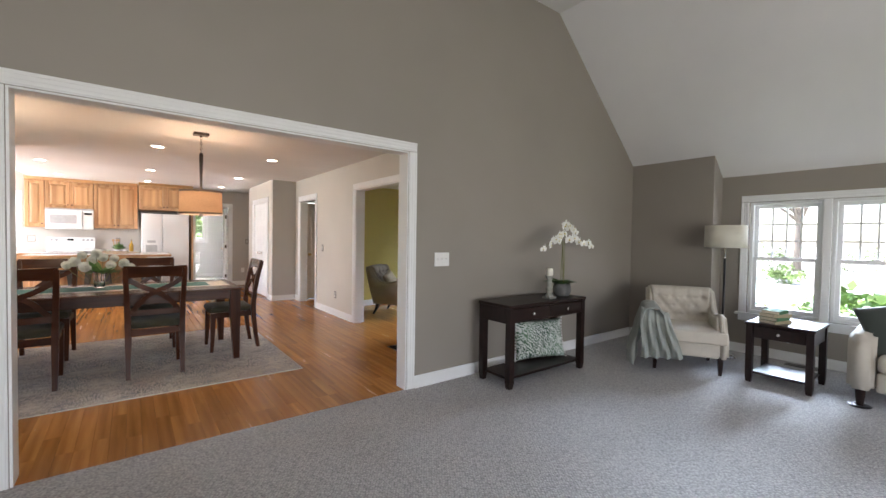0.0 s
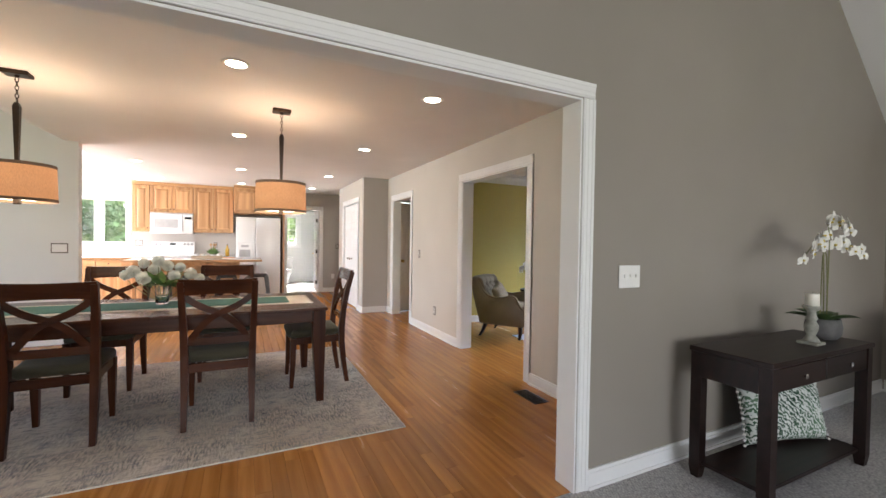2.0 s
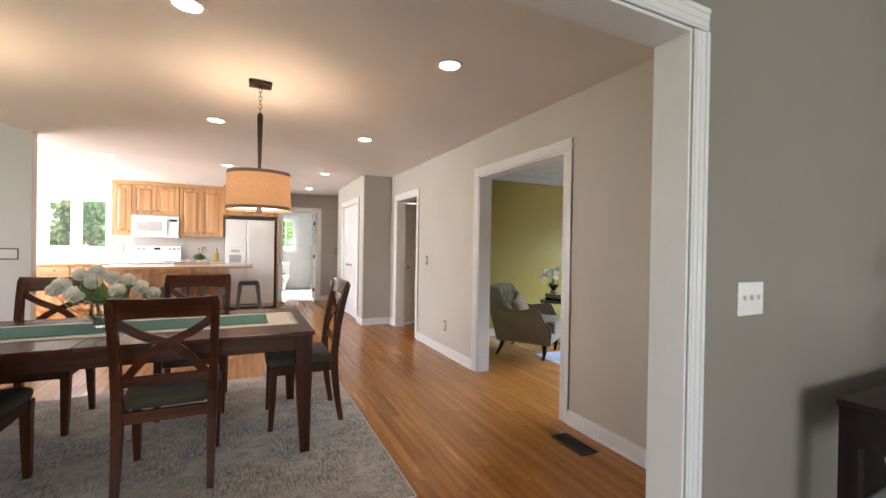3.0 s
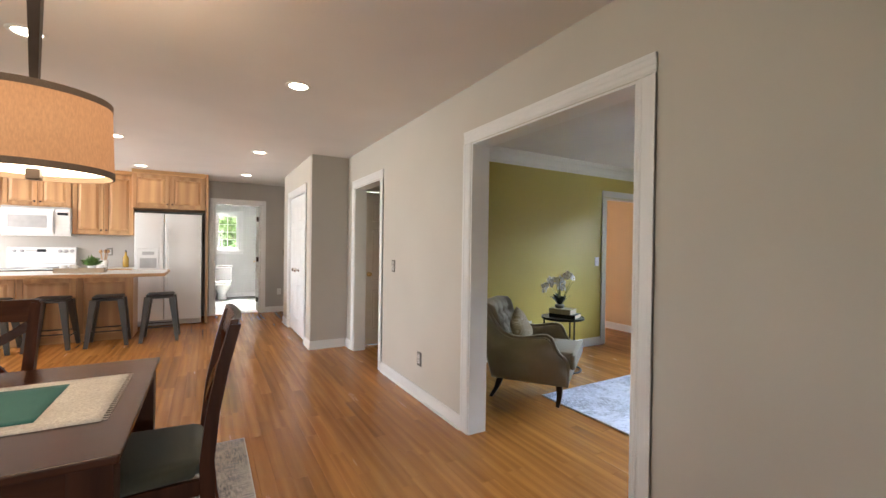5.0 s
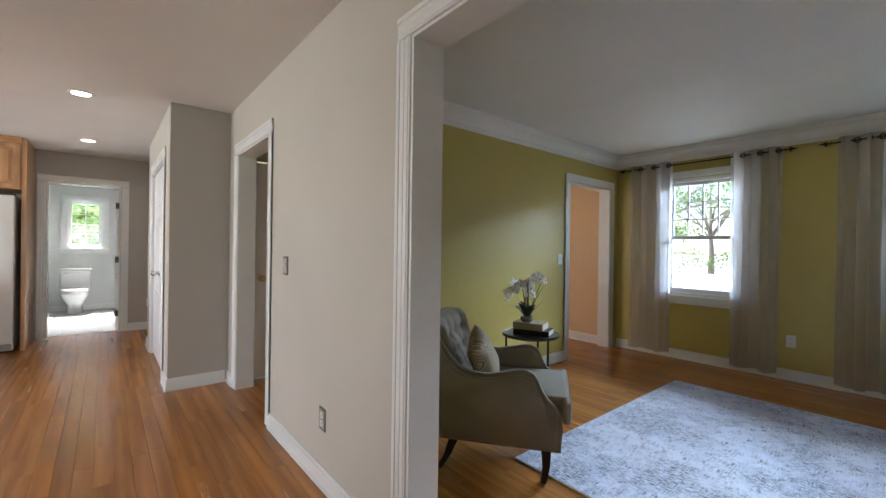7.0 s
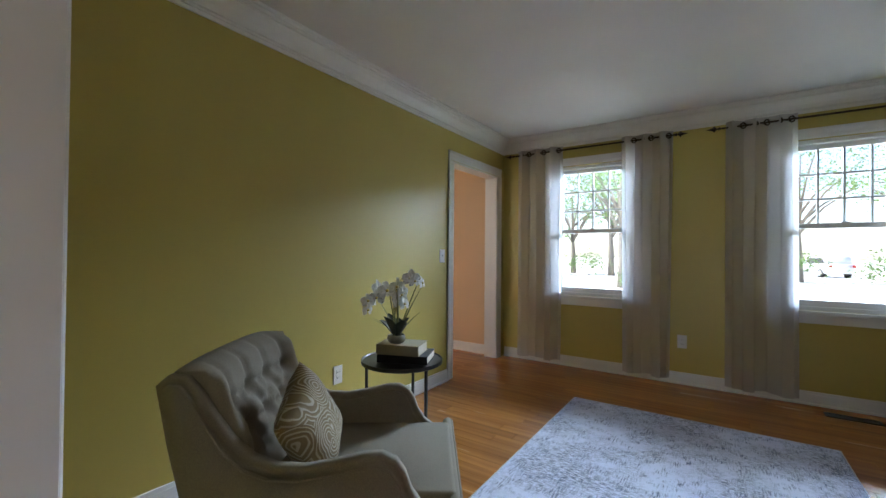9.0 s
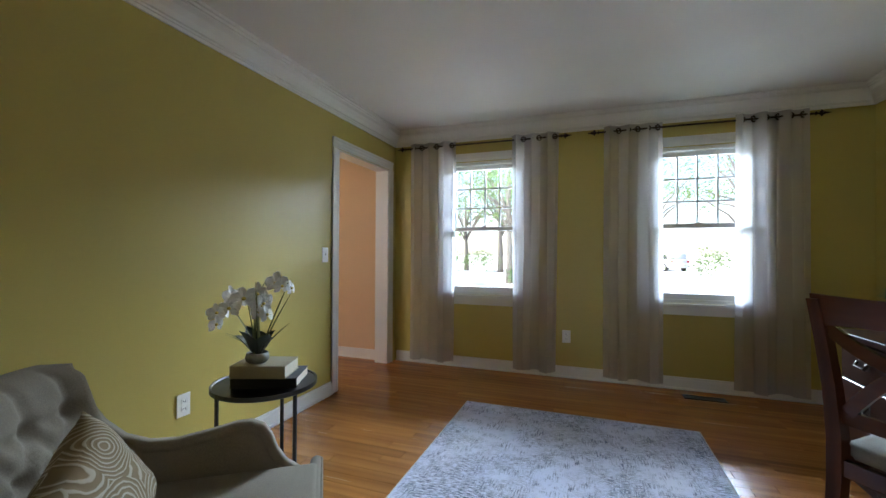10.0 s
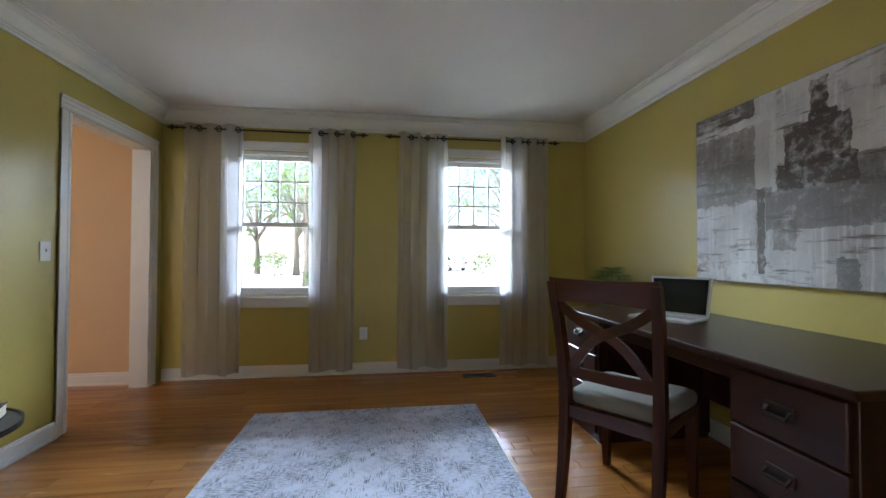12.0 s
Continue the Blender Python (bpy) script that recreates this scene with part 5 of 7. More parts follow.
def worktop(name, x0, x1, y0, y1, label, edges):
    c = thing(name, pose(0, 0, 0), label, "worktop")
    part("surface", boxes((x0, x1, y0, y1, 0.864, 0.902), bevel=0.003), COUNTER, c)
    for q in edges:
        part("edge", boxes((*q, 0.862, 0.9035), bevel=0.004), HICKORY_X, c, "hickory edge strip")
    return c


worktop("worktop", -3.1, -1.54, 11.15, 11.768, "white laminate worktop with a wooden edge below the windows", [(-3.1, -1.54, 11.13, 11.1495)])
worktop("worktop", -0.752, 0.02, 11.15, 11.768, "white laminate worktop with a wooden edge beside the refrigerator", [(-0.752, 0.02, 11.13, 11.1495)])


def island():
    c = thing("kitchen_island", pose(0, 0, 0), "hickory kitchen island with raised panels on its back", "island")
    part("body", boxes((-1.60, 0.14, 10.25, 10.72, 0.0, 0.862), bevel=0.003), HICKORY, c)
    for i in range(3):
        a = -1.58 + 0.573 * i
        part("back_panel", panel_door(None, a, a + 0.555, 0.10, 0.84, 10.228), HICKORY, c)
    part("plinth", boxes((-1.60, 0.14, 10.236, 10.2495, 0.0, 0.09), bevel=0.002), HICKORY_X, c)
    return c


island()
worktop("worktop", -1.64, 0.51, 9.88, 10.76, "white laminate island worktop with a wooden edge", [(-1.66, 0.53, 9.86, 9.8795), (-1.66, 0.53, 10.7605, 10.78), (0.5105, 0.53, 9.88, 10.76), (-1.66, -1.6405, 9.88, 10.76)])


def fridge():
    c = thing("refrigerator", pose(0.50, 11.37, 0), "white side-by-side refrigerator with a water dispenser", "refrigerator")
    part("body", boxes((-0.44, 0.44, -0.33, 0.39, 0.02, 1.76), bevel=0.004), APPLIANCE, c)
    part("grille", boxes((-0.43, 0.43, -0.365, -0.3305, 0.02, 0.09), bevel=0.003), PALE_GREY, c)
    for a, b, hx in ((-0.44, -0.065, -0.10), (-0.06, 0.44, -0.025)):
        d = part("door", boxes((a, b, -0.40, -0.331, 0.10, 1.765), bevel=0.012, seg=3), APPLIANCE, c, "", True)
        bm = sweep(bmesh.new(), bow((hx, -0.425, 0.62), (hx, -0.425, 1.55), (0, -0.03, 0), 12), 0.022, 0.02, Vector((1, 0, 0)))
        part("handle", bm, APPLIANCE, d, "long white handle")
    disp = part("dispenser", boxes((-0.40, -0.13, -0.408, -0.4005, 0.88, 1.22), bevel=0.006), APPLIANCE, c, "dispenser surround")
    part("recess", boxes((-0.37, -0.16, -0.4105, -0.4085, 0.92, 1.07), bevel=0.002), PALE_GREY, disp, "grey dispenser recess")
    part("controls", boxes((-0.34, -0.19, -0.4105, -0.4085, 1.12, 1.17), bevel=0.002), PALE_GREY, disp)
    # black strip across the whole top, below the cabinet
    part("top_strip", boxes((-0.44, 0.44, -0.36, -0.25, 1.766, 1.79), bevel=0.004), BLACK, c)
    return c


fridge()


def microwave():
    c = thing("microwave", pose(-1.14, 11.57, 1.385), "white over-the-range microwave with a grey window", "microwave")
    part("body", boxes((-0.378, 0.378, -0.15, 0.198, 0.0, 0.43), bevel=0.006), APPLIANCE, c)
    d = part("door", boxes((-0.374, 0.20, -0.185, -0.151, 0.03, 0.40), bevel=0.008, seg=2), APPLIANCE, c)
    part("window", boxes((-0.30, 0.11, -0.188, -0.1855, 0.12, 0.30), bevel=0.003), PALE_GREY, d, "grey meshed window")
    part("handle", boxes((0.165, 0.19, -0.215, -0.186, 0.07, 0.36), bevel=0.008, seg=2), APPLIANCE, d)
    k = part("control_panel", boxes((0.204, 0.374, -0.185, -0.151, 0.03, 0.40), bevel=0.006), APPLIANCE, c)
    part("display", boxes((0.23, 0.35, -0.1875, -0.1855, 0.31, 0.35)), DARK_SCREEN, k)
    for i in range(4):
        for j in range(3):
            part("button", boxes((0.232 + j * 0.042, 0.264 + j * 0.042, -0.187, -0.1852, 0.08 + i * 0.052, 0.115 + i * 0.052), bevel=0.002), PLATE_W, k)
    part("vent_strip", boxes((-0.374, 0.374, -0.17, -0.151, 0.405, 0.428), bevel=0.002), PALE_GREY, c)
    return c


microwave()


def kitchen_range():
    c = thing("range", pose(-1.146, 11.44, 0), "white freestanding electric range with a black-knobbed back panel", "stove")
    part("body", boxes((-0.385, 0.385, -0.28, 0.325, 0.02, 0.90), bevel=0.004), APPLIANCE, c)
    part("cooktop", boxes((-0.388, 0.388, -0.30, 0.22, 0.902, 0.915), bevel=0.004), APPLIANCE, c)
    for x, y, r in ((-0.19, -0.14, 0.1), (0.19, -0.14, 0.08), (-0.19, 0.1, 0.08), (0.19, 0.1, 0.1)):
        part("burner", lathe([(0.0, 0.9155), (r, 0.9155), (r, 0.918), (0.0, 0.918)], 24, (x, y)), BLACK, c)
    g = part("back_panel", prism([(0.22, 0.915), (0.325, 0.915), (0.325, 1.215), (0.255, 1.215)], "x", -0.388, 0.388), APPLIANCE, c)
    for x in (-0.31, -0.23, 0.2, 0.27, 0.34):
        part("knob", lathe([(0.0, 0.0), (0.026, 0.0), (0.021, 0.024), (0.0, 0.024)], 14), PALE_GREY, g).matrix_basis = pose(x, 0.249, 1.16, 83)
    part("display", boxes((-0.06, 0.04, 0.236, 0.246, 1.145, 1.185)), DARK_SCREEN, g)
    # darker lines across the back panel and along the cooktop's front
    part("dark_line", boxes((-0.384, 0.384, 0.2215, 0.2275, 0.962, 0.972)), PALE_GREY, g)
    part("dark_line", boxes((-0.384, 0.384, -0.304, -0.3005, 0.885, 0.897)), BLACK, c)
    for k in range(6):
        part("button", boxes((-0.18 + k * 0.02, -0.168 + k * 0.02, 0.24, 0.247, 1.155, 1.167)), PALE_GREY, g)
    d = part("oven_door", boxes((-0.38, 0.38, -0.315, -0.281, 0.2, 0.80), bevel=0.008), APPLIANCE, c)
    part("handle", tube([(-0.3, -0.35, 0.76), (0.3, -0.35, 0.76)], 0.012, 10), APPLIANCE, d)
    part("drawer", boxes((-0.38, 0.38, -0.312, -0.281, 0.04, 0.19), bevel=0.006), APPLIANCE, c)
    return c


kitchen_range()


def stool():
    c = thing("counter_stool", pose(0, 0, 0), "gunmetal grey backless metal counter stool by the island", "stool", "stools at the kitchen island")
    bm = boxes((-0.155, 0.155, -0.155, 0.155, 0.595, 0.625), bevel=0.02, seg=3)
    part("seat", bm, GUNMETAL, c, "", True)
    part("seat_skirt", boxes((-0.15, 0.15, -0.15, 0.15, 0.565, 0.594), bevel=0.008), GUNMETAL, c)
    for sx in (-1, 1):
        for sy in (-1, 1):
            bm = sweep(bmesh.new(), [(sx * 0.20, sy * 0.20, 0.0), (sx * 0.135, sy * 0.135, 0.58)], 0.062, 0.062, Vector((0, 1, 0)), [0.62, 1.15])
            leg = part("leg", bm, GUNMETAL, c)
            part("rubber_foot", boxes((sx * 0.20 - 0.019, sx * 0.20 + 0.019, sy * 0.20 - 0.019, sy * 0.20 + 0.019, 0.0, 0.012)), BLACK, leg)
    for s in (-1, 1):
        part("rung", tube([(s * 0.182, -0.182, 0.15), (s * 0.182, 0.182, 0.15)], 0.008, 8), GUNMETAL, c)
        part("rung", tube([(-0.178, s * 0.178, 0.19), (0.178, s * 0.178, 0.19)], 0.008, 8), GUNMETAL, c)
    return c


s0 = stool()
s0.matrix_basis = pose(0.475, 10.02, 0)
for x, y, r in ((-0.075, 9.98, 3), (-0.62, 9.99, -2), (-1.16, 10.0, 1)):
    copy_thing(s0, pose(x, y, 0, 0, 0, r))


def tray():
    c = thing("wooden_tray", pose(-0.42, 10.33, 0.904), "weathered wooden tray on the kitchen island", "tray")
    part("base", boxes((-0.24, 0.24, -0.11, 0.11, 0.0, 0.01)), PLANTER, c)
    for q in ((-0.24, 0.24, -0.12, -0.1105), (-0.24, 0.24, 0.1105, 0.12), (-0.252, -0.2405, -0.12, 0.12), (0.2405, 0.252, -0.12, 0.12)):
        part("side", boxes((*q, 0.0, 0.06), bevel=0.002), PLANTER, c)
    rng = random.Random(5)
    p = thing("herb_pot", pose(-0.32, 10.34, 0.915), "green leafy herb in a white pot on the tray", "plant")
    part("pot", lathe([(0.0, 0.0), (0.035, 0.0), (0.048, 0.085), (0.043, 0.085), (0.036, 0.07), (0.0, 0.07)], 20), PORCELAIN, p, "", True)
    bm = bmesh.new()
    for i in range(160):
        a, r = rng.uniform(0, 6.28), rng.uniform(0.0, 0.14)
        z = 0.09 + rng.uniform(0, 0.13) * (1 - r * 4) + 0.02
        leaf_into(bm, (r * 0.4 * math.cos(a), r * 0.4 * math.sin(a), 0.075), (r * math.cos(a), r * math.sin(a), z + 0.02), 0.03, 0.015)
    part("foliage", bm, LEAF_L, p)
    for x, y in ((-0.60, 10.32), (-0.50, 10.36), (-0.22, 10.29)):
        m = thing("mug", pose(x, y, 0.915), "white ceramic mug on the wooden tray", "mug", "mugs on the tray")
        part("cup", lathe([(0.0, 0.0), (0.034, 0.0), (0.04, 0.02), (0.041, 0.085), (0.037, 0.085), (0.035, 0.01), (0.0, 0.008)], 20), PORCELAIN, m, "", True)
        part("handle", tube([(0.038, 0, 0.07), (0.062, 0, 0.062), (0.066, 0, 0.042), (0.058, 0, 0.025), (0.038, 0, 0.02)], 0.005, 6), PORCELAIN, m)
    j = thing("utensil_crock", pose(-0.40, 11.58, 0.904), "white crock of wooden kitchen utensils", "utensils")
    part("crock", lathe([(0.0, 0.0), (0.05, 0.0), (0.055, 0.12), (0.05, 0.12), (0.045, 0.02), (0.0, 0.02)], 20), PORCELAIN, j, "", True)
    for k in range(5):
        a = k * 1.3
        u = part("utensil", tube([(0.01 * math.cos(a), 0.01 * math.sin(a), 0.03), (0.05 * math.cos(a), 0.05 * math.sin(a), 0.24)], 0.006, 6), HICKORY, j)
        part("spoon_bowl", ball(0.022, 8, 6, 1.3, 0, (0.053 * math.cos(a), 0.053 * math.sin(a), 0.255)), HICKORY, u)
    o = thing("oil_bottle", pose(-0.12, 11.55, 0.904), "amber glass oil bottle on the counter", "bottle")
    part("bottle", lathe([(0.0, 0.0), (0.04, 0.0), (0.042, 0.15), (0.015, 0.20), (0.014, 0.25), (0.0, 0.25)], 18), plain("amber_oil", (0.42, 0.24, 0.03), 0.15, 0, 0.5), o, "", True)
    part("stopper", lathe([(0.0, 0.2505), (0.012, 0.2505), (0.010, 0.275), (0.0, 0.275)], 10), BLACK, o)


tray()


# ---- doors ----
def six_panel(x0, x1, z0, z1, thick, cols=2, rows=((0.10, 0.36), (0.42, 0.76), (0.81, 0.94))):
    """A moulded door slab, faces at y = +-thick/2, with raised panels on both faces."""
    bm = boxes((x0, x1, -thick / 2, thick / 2, z0, z1), bevel=0.002)
    w, h = x1 - x0, z1 - z0
    st = 0.11 * min(1, w / 0.76)
    pw = (w - st * (cols + 1)) / cols
    for c in range(cols):
        a = x0 + st + c * (pw + st)
        for lo, hi in rows:
            for s in (-1, 1):
                y0, y1 = s * thick / 2, s * (thick / 2 + 0.006)
                q0 = (a, a + pw, z0 + lo * h, z0 + hi * h)
                k = 0.022
                outer = [bm.verts.new((u, y0 + s * 0.0005, v)) for u, v in ((q0[0], q0[2]), (q0[1], q0[2]), (q0[1], q0[3]), (q0[0], q0[3]))]
                mid = [bm.verts.new((u, y1, v)) for u, v in ((q0[0] + k * 0.4, q0[2] + k * 0.4), (q0[1] - k * 0.4, q0[2] + k * 0.4), (q0[1] - k * 0.4, q0[3] - k * 0.4), (q0[0] + k * 0.4, q0[3] - k * 0.4))]
                dip = [bm.verts.new((u, y0 + s * 0.001, v)) for u, v in ((q0[0] + k, q0[2] + k), (q0[1] - k, q0[2] + k), (q0[1] - k, q0[3] - k), (q0[0] + k, q0[3] - k))]
                top = [bm.verts.new((u, y1, v)) for u, v in ((q0[0] + k * 2, q0[2] + k * 2), (q0[1] - k * 2, q0[2] + k * 2), (q0[1] - k * 2, q0[3] - k * 2), (q0[0] + k * 2, q0[3] - k * 2))]
                for r0, r1 in ((outer, mid), (mid, dip), (dip, top)):
                    for i in range(4):
                        bm.faces.new((r0[i], r0[(i + 1) % 4], r1[(i + 1) % 4], r1[i]))
                bm.faces.new(top)
    bmesh.ops.recalc_face_normals(bm, faces=bm.faces)
    return bm


def knob_on(parent, x, z, y, s, mat, label):
    k = part("knob", lathe([(0.0, 0.0), (0.028, 0.0), (0.028, 0.006), (0.010, 0.010), (0.010, 0.03), (0.026, 0.042), (0.026, 0.056), (0.012, 0.066), (0.0, 0.066)], 18), mat, parent, label, True)
    k.matrix_basis = pose(x, y, z, 90 if s < 0 else -90)
    return k


door_mat = plain("door_paint", (0.78, 0.71, 0.64), 0.35, 0, 0, 0.02, 5)
d = tag_structure(new("door_1"), "cream painted six-panel door with a brass knob, closed", "door")
d.matrix_world = pose(3.16, 8.41, 0.006)
slab_1 = part("slab", six_panel(-0.38, 0.38, 0, 2.0, 0.035), door_mat, d)
knob_on(d, -0.31, 0.93, -0.018, -1, BRASS, "round brass knob")
d = tag_structure(new("door_2"), "white six-panel bathroom door standing open", "door")
d.matrix_world = pose(1.875, 11.975, 0.01, 0, 0, 86)
part("slab", six_panel(0.0, 0.735, 0, 2.0, 0.035), TRIM, d)
for z in (0.22, 1.0, 1.78):
    part("hinge", boxes((-0.012, 0.006, -0.012, 0.03, z - 0.045, z + 0.045), bevel=0.002), BRONZE, d)
part("lever", tube([(0.68, 0.018, 0.93), (0.68, 0.06, 0.93), (0.60, 0.065, 0.93)], 0.008, 8), BRASS, d)
for i, (a, b, kx) in enumerate(((8.913, 9.487, 9.40), (9.493, 10.067, 9.58))):
    d = tag_structure(new(f"door_{3 + i}"), "white panelled bifold closet door leaf, closed", "door")
    d.matrix_world = pose(2.175, (a + b) / 2, 0.012, 0, 0, -90)
    for s in (-1, 1):
        part("leaf", six_panel(min(0.001, s * 0.286) if s < 0 else 0.001, max(-0.001, s * 0.286) if s > 0 else -0.001, 0, 2.0, 0.03, 1), TRIM, d)
    knob_on(d, (a + b) / 2 - kx, 0.93, -0.016, -1, CHROME, "small nickel knob")


# ---- bathroom ----
def toilet():
    c = thing("toilet", pose(1.33, 14.2, 0.004), "white porcelain toilet with its lid down", "toilet")

    def oval(bands, name):
        bm = bmesh.new()
        rings = []
        for z, cx, rx, ry in bands:
            rings.append([bm.verts.new((rx * math.cos(k * math.pi / 12), cx + ry * math.sin(k * math.pi / 12), z)) for k in range(24)])
        for a, b in zip(rings, rings[1:]):
            for k in range(24):
                bm.faces.new((a[k], a[(k + 1) % 24], b[(k + 1) % 24], b[k]))
        bm.faces.new(rings[0][::-1])
        bm.faces.new(rings[-1])
        return part(name, bm, PORCELAIN, c, "", True)

    oval([(0.0, -0.02, 0.12, 0.2), (0.03, -0.02, 0.115, 0.19), (0.14, -0.03, 0.10, 0.16), (0.22, -0.08, 0.14, 0.2), (0.32, -0.12, 0.18, 0.25), (0.39, -0.13, 0.185, 0.26)], "bowl")
    oval([(0.392, -0.13, 0.19, 0.265), (0.41, -0.13, 0.19, 0.265)], "seat")
    oval([(0.412, -0.13, 0.185, 0.26), (0.43, -0.13, 0.175, 0.25)], "lid")
    part("tank", boxes((-0.21, 0.21, 0.10, 0.285, 0.38, 0.74), bevel=0.025, seg=3), PORCELAIN, c, "", True)
    part("tank_lid", boxes((-0.225, 0.225, 0.085, 0.29, 0.742, 0.785), bevel=0.012, seg=2), PORCELAIN, c, "", True)
    part("flush_lever", tube([(-0.15, 0.095, 0.68), (-0.15, 0.075, 0.68), (-0.08, 0.072, 0.675)], 0.006, 6), CHROME, c)
    return c


toilet()


# ---- living room ----
def console():
    c = thing("console_table", pose(3.05, 2.525, 0), "espresso-stained console table with two drawers and a lower shelf", "table")
    part("tabletop", boxes((-0.56, 0.56, -0.205, 0.205, 0.712, 0.74), bevel=0.004), ESPRESSO, c)
    for sx in (-1, 1):
        for sy in (-1, 1):
            part("leg", sweep(bmesh.new(), [(sx * 0.52, sy * 0.17, 0.0), (sx * 0.52, sy * 0.17, 0.06), (sx * 0.52, sy * 0.17, 0.7115)], 0.058, 0.058, Vector((0, 1, 0)), [0.72, 1.0, 1.0]), ESPRESSO, c)
        part("side_apron", boxes((sx * 0.54 - 0.012, sx * 0.54 + 0.012, -0.14, 0.14, 0.575, 0.7115)), ESPRESSO, c)
        dr = part("drawer", boxes((0.004 if sx > 0 else -0.498, 0.498 if sx > 0 else -0.004, -0.192, -0.172, 0.588, 0.703), bevel=0.003), ESPRESSO, c)
        part("knob", lathe([(0.0, 0.0), (0.007, 0.0), (0.006, 0.012), (0.014, 0.02), (0.0, 0.026)], 12), CHROME, dr, "round nickel knob").matrix_basis = pose(sx * 0.25, -0.192, 0.645, 90)
    part("drawer_case", boxes((-0.505, 0.505, -0.1715, 0.185, 0.575, 0.7115)), ESPRESSO, c)
    part("shelf", boxes((-0.53, 0.53, -0.165, 0.165, 0.075, 0.098), bevel=0.003), ESPRESSO, c)
    return c


console()


def candle():
    c = thing("candle_holder", pose(3.19, 2.46, 0.74), "turned weathered candle holder with a cream pillar candle", "candle")
    part("holder", boxes((-0.05, 0.05, -0.05, 0.05, 0.0, 0.018), bevel=0.004), STONE_G, c)
    part("column", lathe([(0.0, 0.018), (0.042, 0.018), (0.03, 0.04), (0.02, 0.055), (0.032, 0.085), (0.034, 0.11), (0.02, 0.135), (0.03, 0.15), (0.022, 0.165), (0.02, 0.19), (0.046, 0.215), (0.046, 0.225), (0.0, 0.225)], 24), STONE_G, c, "", True)
    w = part("candle", lathe([(0.0, 0.2255), (0.034, 0.2255), (0.034, 0.29), (0.03, 0.295), (0.0, 0.29)], 24), WAX, c, "cream pillar candle", True)
    part("wick", tube([(0, 0, 0.29), (0.002, 0, 0.302)], 0.0012, 5), BLACK, w)
    return c


candle()


def cushion(name, m, w, h, d, mat, label, poms=None, category="cushion"):
    """A stuffed cushion standing in its own x-z plane."""
    c = thing(name, m, label, category)
    bm = bmesh.new()
    n = 18
    sides = []
    for s in (-1, 1):
        g = []
        for i in range(n + 1):
            row = []
            for j in range(n + 1):
                u, v = 2 * i / n - 1, 2 * j / n - 1
                puff = ((1 - u ** 4) * (1 - v ** 4)) ** 0.55
                pin = 1 - 0.07 * (1 - v * v) * abs(u) - 0.0
                pin2 = 1 - 0.07 * (1 - u * u) * abs(v)
                wr = 0.012 * noise.noise((u * 2.5, v * 2.5, s * 3.0)) * puff
                row.append(bm.verts.new((u * w / 2 * pin, s * (d / 2 * puff + wr * 0.5), h / 2 + v * h / 2 * pin2)))
            g.append(row)
        for i in range(n):
            for j in range(n):
                q = (g[i][j], g[i + 1][j], g[i + 1][j + 1], g[i][j + 1])
                bm.faces.new(q if s < 0 else q[::-1])
        sides.append(g)
    bmesh.ops.remove_doubles(bm, verts=bm.verts, dist=1e-4)
    part("cover", bm, mat, c, "", True)
    if poms:
        k = 0
        for i in range(14):
            for q in ((-w / 2 * (1 - 0.07 * (1 - (2 * i / 13 - 1) ** 2)), h * i / 13), (w / 2 * (1 - 0.07 * (1 - (2 * i / 13 - 1) ** 2)), h * i / 13)):
                part("pompom", ball(0.009, 7, 5, 1, 0.2, (q[0] + math.copysign(0.008, q[0]), 0, q[1])), poms, c)
    return c


def fern_mat():
    m, nt, p = base("fern_print", (0.7, 0.72, 0.68), 0.9)
    pos = position(nt, (1, 1, 1), local=True)
    w = nt.nodes.new("ShaderNodeTexWave")
    w.wave_type = "BANDS"
    w.bands_direction = "DIAGONAL"
    w.inputs["Scale"].default_value, w.inputs["Distortion"].default_value, w.inputs["Detail"].default_value, w.inputs["Detail Scale"].default_value = 17, 9, 3.5, 2.2
    nt.links.new(pos, w.inputs["Vector"])
    patch = noise_tex(nt, pos, 13, 3)
    tone = noise_tex(nt, pos, 5, 1)
    green = mix_rgb(nt, ramp(nt, tone, 0.35, 0.65), (0.02, 0.06, 0.035), (0.12, 0.21, 0.13))
    mul = nt.nodes.new("ShaderNodeMath")
    mul.operation = "MULTIPLY"
    nt.links.new(ramp(nt, w.outputs[1], 0.44, 0.52), mul.inputs[0])
    nt.links.new(ramp(nt, patch, 0.36, 0.40), mul.inputs[1])
    nt.links.new(mix_rgb(nt, mul.outputs[0], (0.62, 0.66, 0.62), green), p.inputs["Base Color"])
    bump(nt, noise_tex(nt, pos, 300, 2), 0.3, 0.001)
    return m


